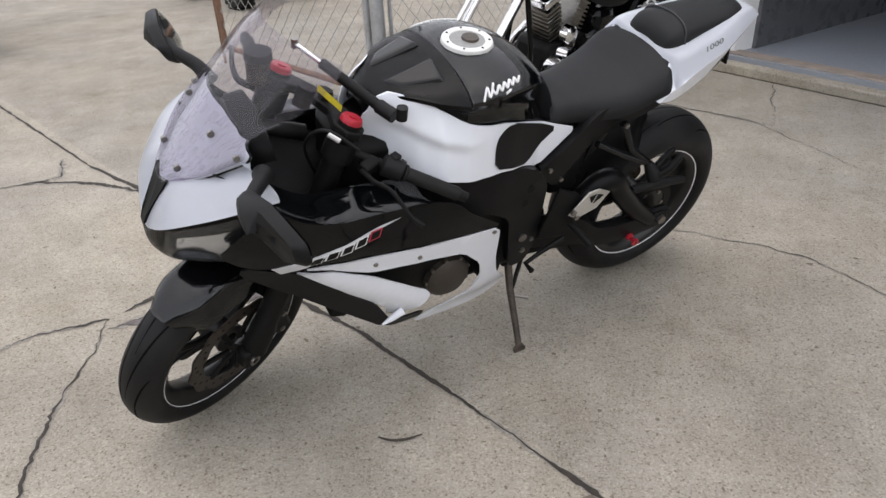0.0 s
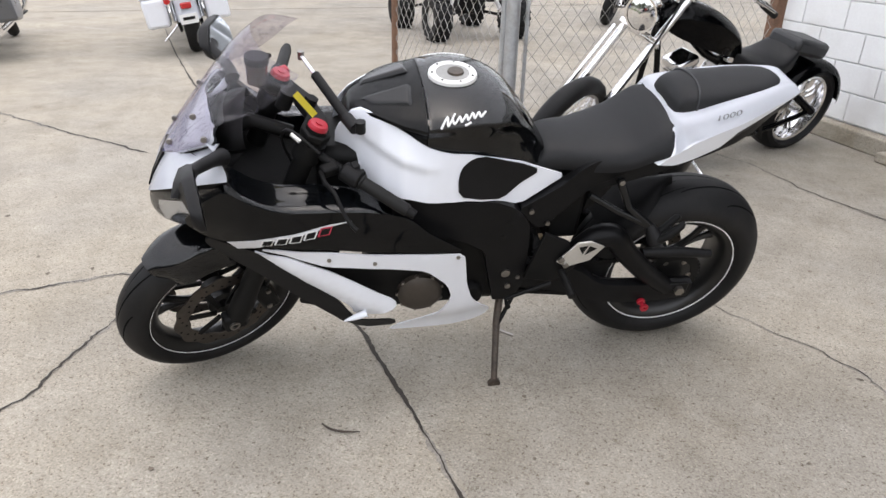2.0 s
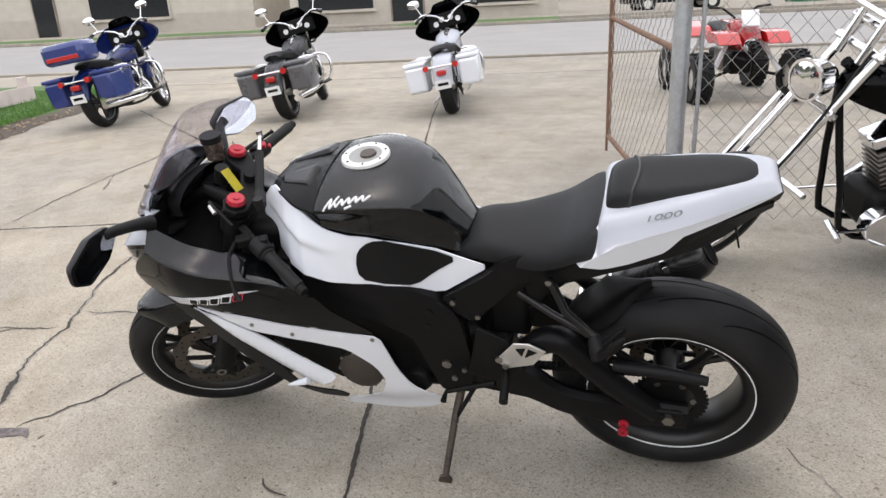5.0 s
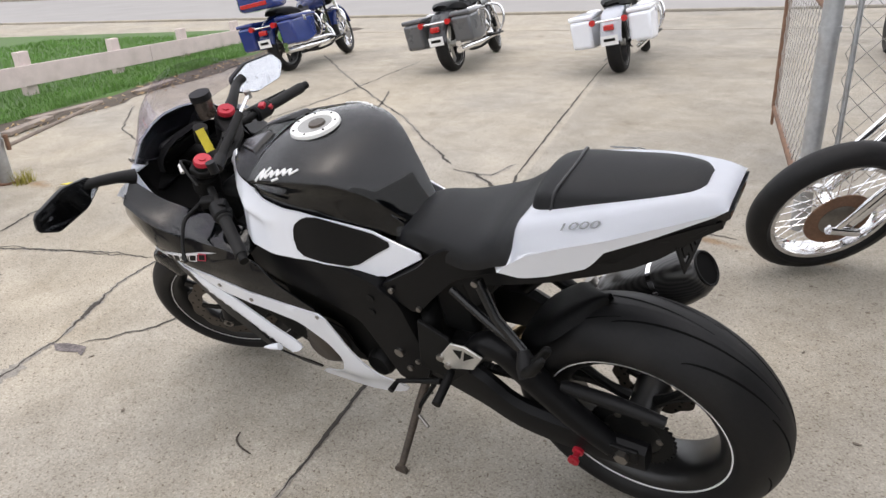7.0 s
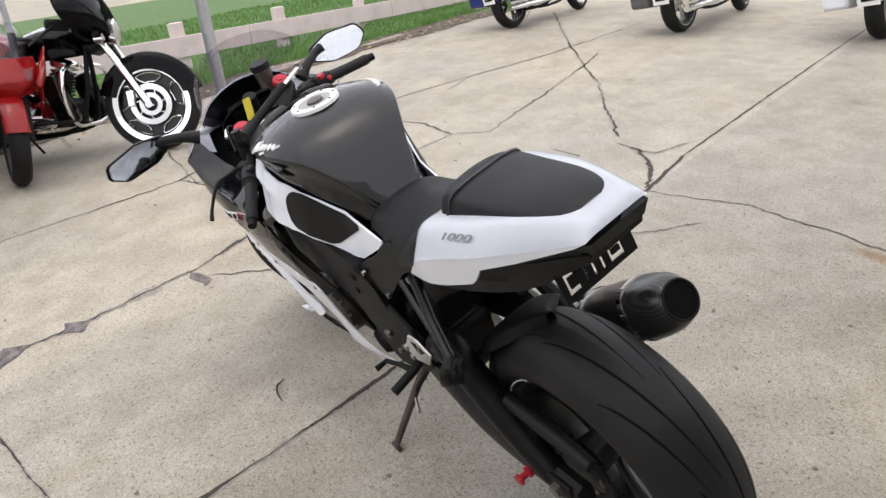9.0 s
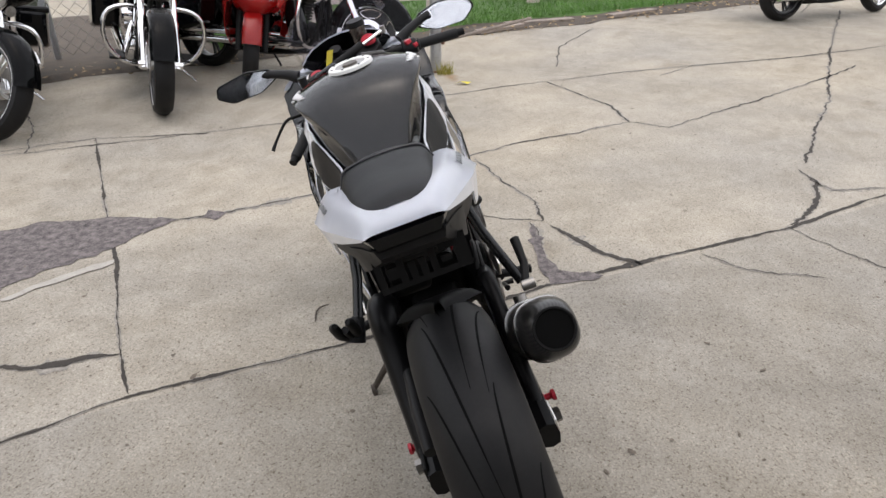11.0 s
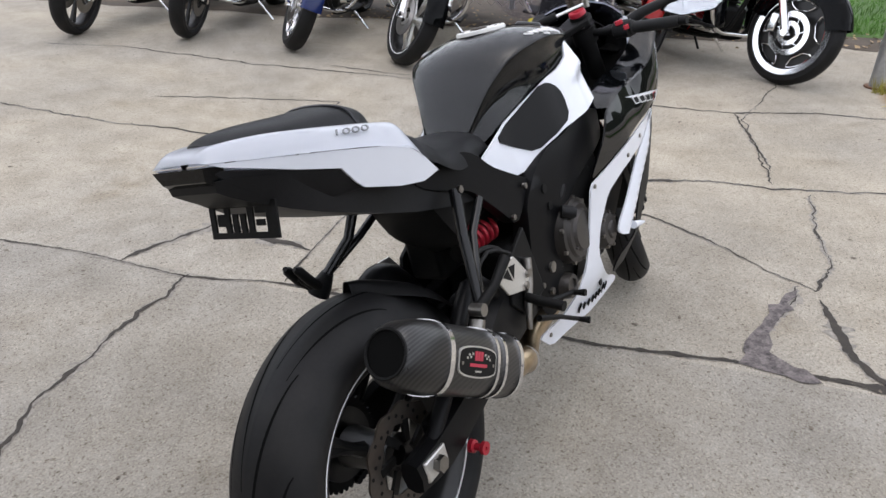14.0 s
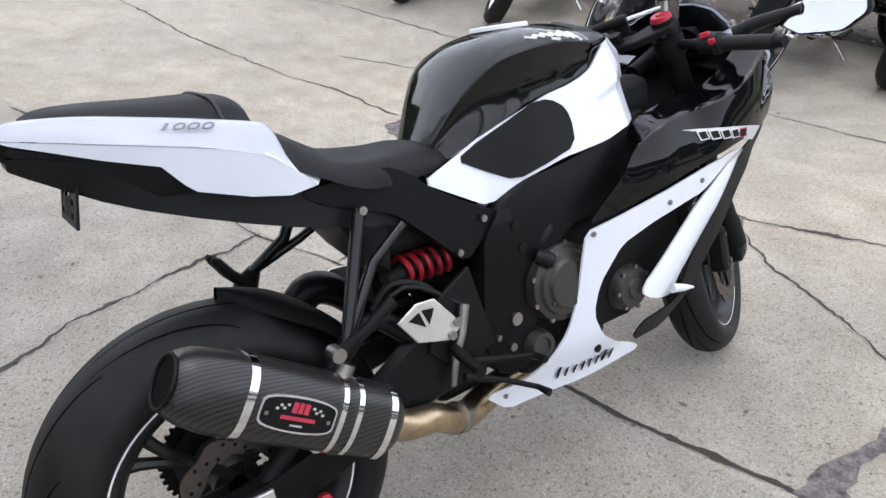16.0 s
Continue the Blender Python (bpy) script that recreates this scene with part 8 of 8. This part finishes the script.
cruiser(pose(0.05, 12.9, 0, 0, 0, 252), M_GLOSS, "black motorcycle beyond the chain-link fence", wheel_kind="cast", bags=None, group="touring motorcycles on the apron")

# ---- chopper leaning by the block wall ----
CH = thing("chopper_motorcycle", pose(1.36, 5.18, 0.0, 0, 0, 225.5) @ Matrix.Rotation(radians(-13), 4, "X"), "black chopper with long chrome springer fork beside the wall", "motorcycle")
WB = 1.90
cax = Vector((-0.55, 0, 0.835)).normalized()
chead = Vector((WB, 0, 0.33)) + cax * 0.85
CT = Matrix.Translation(chead) @ Matrix.Rotation(radians(22), 4, cax) @ Matrix.Translation(-chead)
spoked_wheel((WB, 0, 0.33), 0.33, 0.11, CH, "wire", name="front_wheel", side_label="wire-spoked front wheel with a wide black tyre", m=CT)
spoked_wheel((0.02, 0, 0.31), 0.31, 0.24, CH, "chrome", name="rear_wheel", side_label="wide rear tyre on a chrome wheel")
part("front_brake_disc", lathe([(0.07, 0.06), (0.13, 0.06), (0.13, 0.066), (0.07, 0.066)], 40, (WB, 0, 0.33)), M_RUSTY, CH, "rusty front brake disc", m=CT)
part("disc_carrier", disc((WB, 0.063, 0.33), 0.075, 0.01, 24), M_STEEL, CH, m=CT)
for s in (1, -1):
    f0 = Vector((WB - 0.03, s * 0.10, 0.34))
    leg = part("fork_leg", tube([f0, f0 + cax * 1.02], 0.021, 16), M_CHROME, CH, "long chrome fork leg", m=CT)
    f1 = Vector((WB + 0.05, s * 0.125, 0.33))
    part("front_rod", tube([f1, f1 + cax * 0.62 + Vector((-0.02, 0, 0))], 0.013, 14), M_CHROME, leg)
    part("rocker", tube([Vector((WB - 0.05, s * 0.125, 0.31)), Vector((WB + 0.07, s * 0.125, 0.35))], 0.02, 12), M_CHROME, leg)
    part("riser", tube([chead + Vector((0.0, s * 0.06, 0.02)), chead + Vector((-0.06, s * 0.06, 0.22))], 0.018, 12), M_CHROME, leg)
    hbp = [chead + Vector((-0.06, 0, 0.21)), chead + Vector((-0.05, s * 0.2, 0.22)), chead + Vector((-0.18, s * 0.36, 0.17)), chead + Vector((-0.34, s * 0.42, 0.10))]
    hb = part("handlebar", tube(hbp, 0.014, 12, smooth=3), M_CHROME, CH, "chrome handlebar", m=CT)
    part("grip", tube([chead + Vector((-0.25, s * 0.39, 0.14)), chead + Vector((-0.38, s * 0.435, 0.08))], 0.019, 12), M_RUBBER, hb)
    part("lever", tube([chead + Vector((-0.14, s * 0.37, 0.18)), chead + Vector((-0.27, s * 0.46, 0.13))], 0.007, 8), M_CHROME, hb)
    part("mirror_stem", tube([chead + Vector((-0.16, s * 0.36, 0.17)), chead + Vector((-0.18, s * 0.44, 0.26))], 0.006, 8), M_CHROME, hb)
    mir = part("mirror", lathe([(0.0005, -0.012), (0.05, -0.01), (0.056, 0.0), (0.0005, 0.008)], 20, closed=False), M_CHROME, hb, "oval chrome mirror")
    mir.matrix_local = Matrix.Translation(chead + Vector((-0.18, s * 0.45, 0.28))) @ Matrix.Rotation(radians(90), 4, "Z") @ Matrix.Scale(0.9, 4, (1, 0, 0))
for d in (0.62, 0.90, 1.0):
    bm = bmesh.new()
    p = Vector((WB - 0.03, 0, 0.34)) + cax * d
    box(p, (0.06, 0.27, 0.035), bm, Matrix.Rotation(radians(-40), 4, "Y"))
    part("fork_yoke", bm, M_CHROME, CH, "chrome fork yoke", m=CT, bevel=0.01)
lampc = Vector((WB - 0.03, 0, 0.34)) + cax * 0.75 + Vector((0.12, 0, 0.02))
lm_ = part("headlight", lathe([(0.0005, 0.10), (0.05, 0.085), (0.082, 0.03), (0.09, -0.03), (0.094, -0.035), (0.094, -0.05), (0.082, -0.05)], 32, closed=False), M_CHROME, CH, "round chrome headlight")
lm_.matrix_local = CT @ Matrix.Translation(lampc) @ Matrix.Rotation(radians(90), 4, "Z")
part("headlight_lens", lathe([(0.0005, -0.062), (0.05, -0.058), (0.082, -0.047)], 28, closed=False), M_CHROME, lm_)
part("fuel_tank", loft([tank_section(1.43, 0.985, 0.04, 0.90, 0.04), tank_section(1.34, 1.035, 0.11, 0.86, 0.10), tank_section(1.15, 1.015, 0.165, 0.80, 0.14), tank_section(0.93, 0.92, 0.15, 0.74, 0.12), tank_section(0.74, 0.78, 0.05, 0.68, 0.04)], 5, 4, thick=-0.004), M_GLOSS, CH, "gloss black stretched fuel tank")
part("frame_backbone", tube([chead, (1.0, 0, 0.72), (0.62, 0, 0.60), (0.30, 0.0, 0.52), (0.0, 0.17, 0.325)], 0.024, 12, smooth=3), M_GLOSS, CH)
for s in (1, -1):
    part("frame_tube", tube([chead + Vector((0, 0, -0.1)), (1.34, s * 0.09, 0.45), (1.22, s * 0.10, 0.2), (0.5, s * 0.12, 0.19), (0.0, s * 0.15, 0.325)], 0.017, 10, smooth=3), M_GLOSS, CH)
part("solo_seat", loft([seat_row(0.84, 0.76, 0.07, 0.66, 0.06), seat_row(0.68, 0.705, 0.14, 0.60, 0.13), seat_row(0.48, 0.69, 0.16, 0.59, 0.15), seat_row(0.33, 0.76, 0.13, 0.62, 0.12)], 4, 4, thick=-0.004), M_SEAT, CH, "low black solo seat")
arc_fender((0.02, 0, 0.31), 0.335, 0.14, 25, 172, CH, M_GLOSS, "gloss black rear fender", "rear_fender")
part("pillion_pad", box((0.19, 0, 0.735), (0.32, 0.24, 0.10), turn=Matrix.Rotation(radians(-10), 4, "Y")), M_SEAT, CH, "black pillion pad", bevel=0.03)
part("pad_bracket", tube([(0.2, 0, 0.66), (0.05, 0, 0.71)], 0.02, 8), M_CHROME, CH)
v_twin(CH, 0.98, 0.36, fins=M_STEEL)
part("oil_tank", box((0.62, 0, 0.48), (0.22, 0.28, 0.20)), M_GLOSS, CH, bevel=0.05)
for z in (0.24, 0.31):
    part("exhaust_pipe", tube([(1.05, -0.14, 0.5), (1.16, -0.2, 0.32), (0.85, -0.22, z), (0.05, -0.23, z)], [0.022, 0.023, 0.026, 0.034], 12, smooth=3), M_CHROME, CH, "chrome drag pipe")
for s in (1, -1):
    part("forward_peg", tube([(1.38, s * 0.12, 0.30), (1.42, s * 0.30, 0.31)], 0.016, 10), M_CHROME, CH)
    part("peg_link", tube([(1.40, s * 0.22, 0.30), (1.0, s * 0.2, 0.32)], 0.007, 8), M_CHROME, CH)
part("side_stand", tube([(1.08, 0.12, 0.22), (1.13, 0.45, 0.13)], 0.012, 10), M_CHROME, CH, "chrome side stand")
part("primary_cover", loft([[(1.16 + 0.085 * math.cos(a), y, 0.30 + 0.085 * math.sin(a)) for a in np.linspace(math.pi / 2, -math.pi / 2, 9)] + [(0.72 + 0.115 * math.cos(a), y, 0.30 + 0.115 * math.sin(a)) for a in np.linspace(-math.pi / 2, -1.5 * math.pi, 9)] for y in (0.13, 0.205, 0.222)], 2, 1, close_v=True, cap=True), M_CHROME, CH, "chrome primary drive cover", bevel=0.006)
part("derby_cover", lathe([(0.0005, 0.246), (0.05, 0.243), (0.078, 0.235), (0.088, 0.215)], 36, (0.72, 0, 0.30), closed=False), M_CHROME, CH, "round chrome derby cover")
part("air_cleaner", lathe([(0.0005, 0.19), (0.04, 0.185), (0.055, 0.17), (0.055, 0.12)], 28, (1.06, 0, 0.50), closed=False), M_CHROME, CH)
part("stand_foot", disc((1.13, 0.455, 0.125), 0.025, 0.012, 14), M_CHROME, CH)
part("front_hose", tube([chead + Vector((0.0, 0.1, 0.1)), Vector((WB - 0.25, 0.14, 0.80)), Vector((WB - 0.05, 0.13, 0.45))], 0.006, 8, smooth=4), M_RUBBER, CH, m=CT)

# ---- red quad beyond the gate ----
AT = thing("quad_bike", pose(-2.29, 9.42, 0, 0, 0, 311), "red quad bike with knobby tyres beyond the fence", "quad")
for x, y in ((0.66, 0.54), (0.66, -0.54), (-0.66, 0.54), (-0.66, -0.54)):
    bm = lathe([(0.13, -0.1), (0.25, -0.11), (0.275, -0.08), (0.28, 0), (0.275, 0.08), (0.25, 0.11), (0.13, 0.1)], 28, (x, y, 0.28))
    wq = part("wheel", bm, M_TYRE, AT, "knobby black tyre")
    kb = bmesh.new()
    for k in range(22):
        a = 2 * math.pi * k / 22
        for yy in (-0.07, 0.0, 0.07):
            aa = a + (0.14 if yy == 0 else 0)
            box((x + 0.285 * math.cos(aa), y + yy, 0.28 + 0.285 * math.sin(aa)), (0.03, 0.045, 0.03), kb, Matrix.Rotation(-aa, 4, "Y"))
    tagged(part("tread_knob", kb, M_TYRE, wq, smooth=False), kind="stuff")
    part("rim", disc((x, y, 0.28), 0.13, 0.16, 20), M_ALU, wq)
    part("a_arm", tube([(x * 0.75, y * 0.25, 0.34), (x, y * 0.8, 0.28)], 0.018, 8), M_DARK, AT)
    part("shock", tube([(x * 0.75, y * 0.35, 0.68), (x * 0.95, y * 0.7, 0.34)], 0.03, 10), M_STRIPE, AT)
part("chassis", box((0, 0, 0.42), (0.9, 0.26, 0.26)), M_DARK, AT, bevel=0.04)
part("engine", box((0.05, 0, 0.45), (0.35, 0.32, 0.30)), M_STEEL, AT, bevel=0.04)
part("seat", loft([seat_row(0.2, 0.82, 0.09, 0.74, 0.09), seat_row(-0.1, 0.80, 0.12, 0.70, 0.12), seat_row(-0.6, 0.86, 0.13, 0.76, 0.12)], 3, 3, thick=-0.004), M_SEAT, AT, "black seat")
part("nose", loft([seat_row(0.15, 0.90, 0.11, 0.72, 0.13), seat_row(0.45, 0.88, 0.14, 0.66, 0.18), seat_row(0.80, 0.72, 0.10, 0.58, 0.12)], 3, 3, thick=-0.004), M_REDP, AT, "red plastic nose")
for s in (1, -1):
    part("front_guard", panel([(0.30, 0.72), (0.42, 0.80), (0.72, 0.78), (0.86, 0.66), (0.66, 0.68), (0.45, 0.66)], lambda x, z: 0.40, 0.25, s, 0.2, 1), M_REDP, AT, "red plastic wheel guard")
    part("rear_guard", panel([(-0.25, 0.70), (-0.45, 0.80), (-0.85, 0.86), (-0.95, 0.82), (-0.66, 0.72), (-0.4, 0.66)], lambda x, z: 0.42, 0.3, s, 0.2, 1), M_REDP, AT, "red plastic wheel guard")
    part("handlebar", tube([(0.25, s * 0.05, 0.92), (0.22, s * 0.2, 1.04), (0.10, s * 0.40, 1.05)], 0.014, 8), M_DARK, AT)
part("number_panel", box((0.62, 0, 0.93), (0.03, 0.2, 0.2), turn=Matrix.Rotation(radians(-25), 4, "Y")), M_STRIPE, AT, bevel=0.02)
part("front_bumper", tube([(0.72, -0.16, 0.52), (0.92, -0.12, 0.50), (0.92, 0.12, 0.50), (0.72, 0.16, 0.52)], 0.015, 8), M_DARK, AT)
part("grab_bar", tube([(-0.7, -0.14, 0.78), (-0.98, -0.1, 0.74), (-0.98, 0.1, 0.74), (-0.7, 0.14, 0.78)], 0.014, 8), M_DARK, AT)
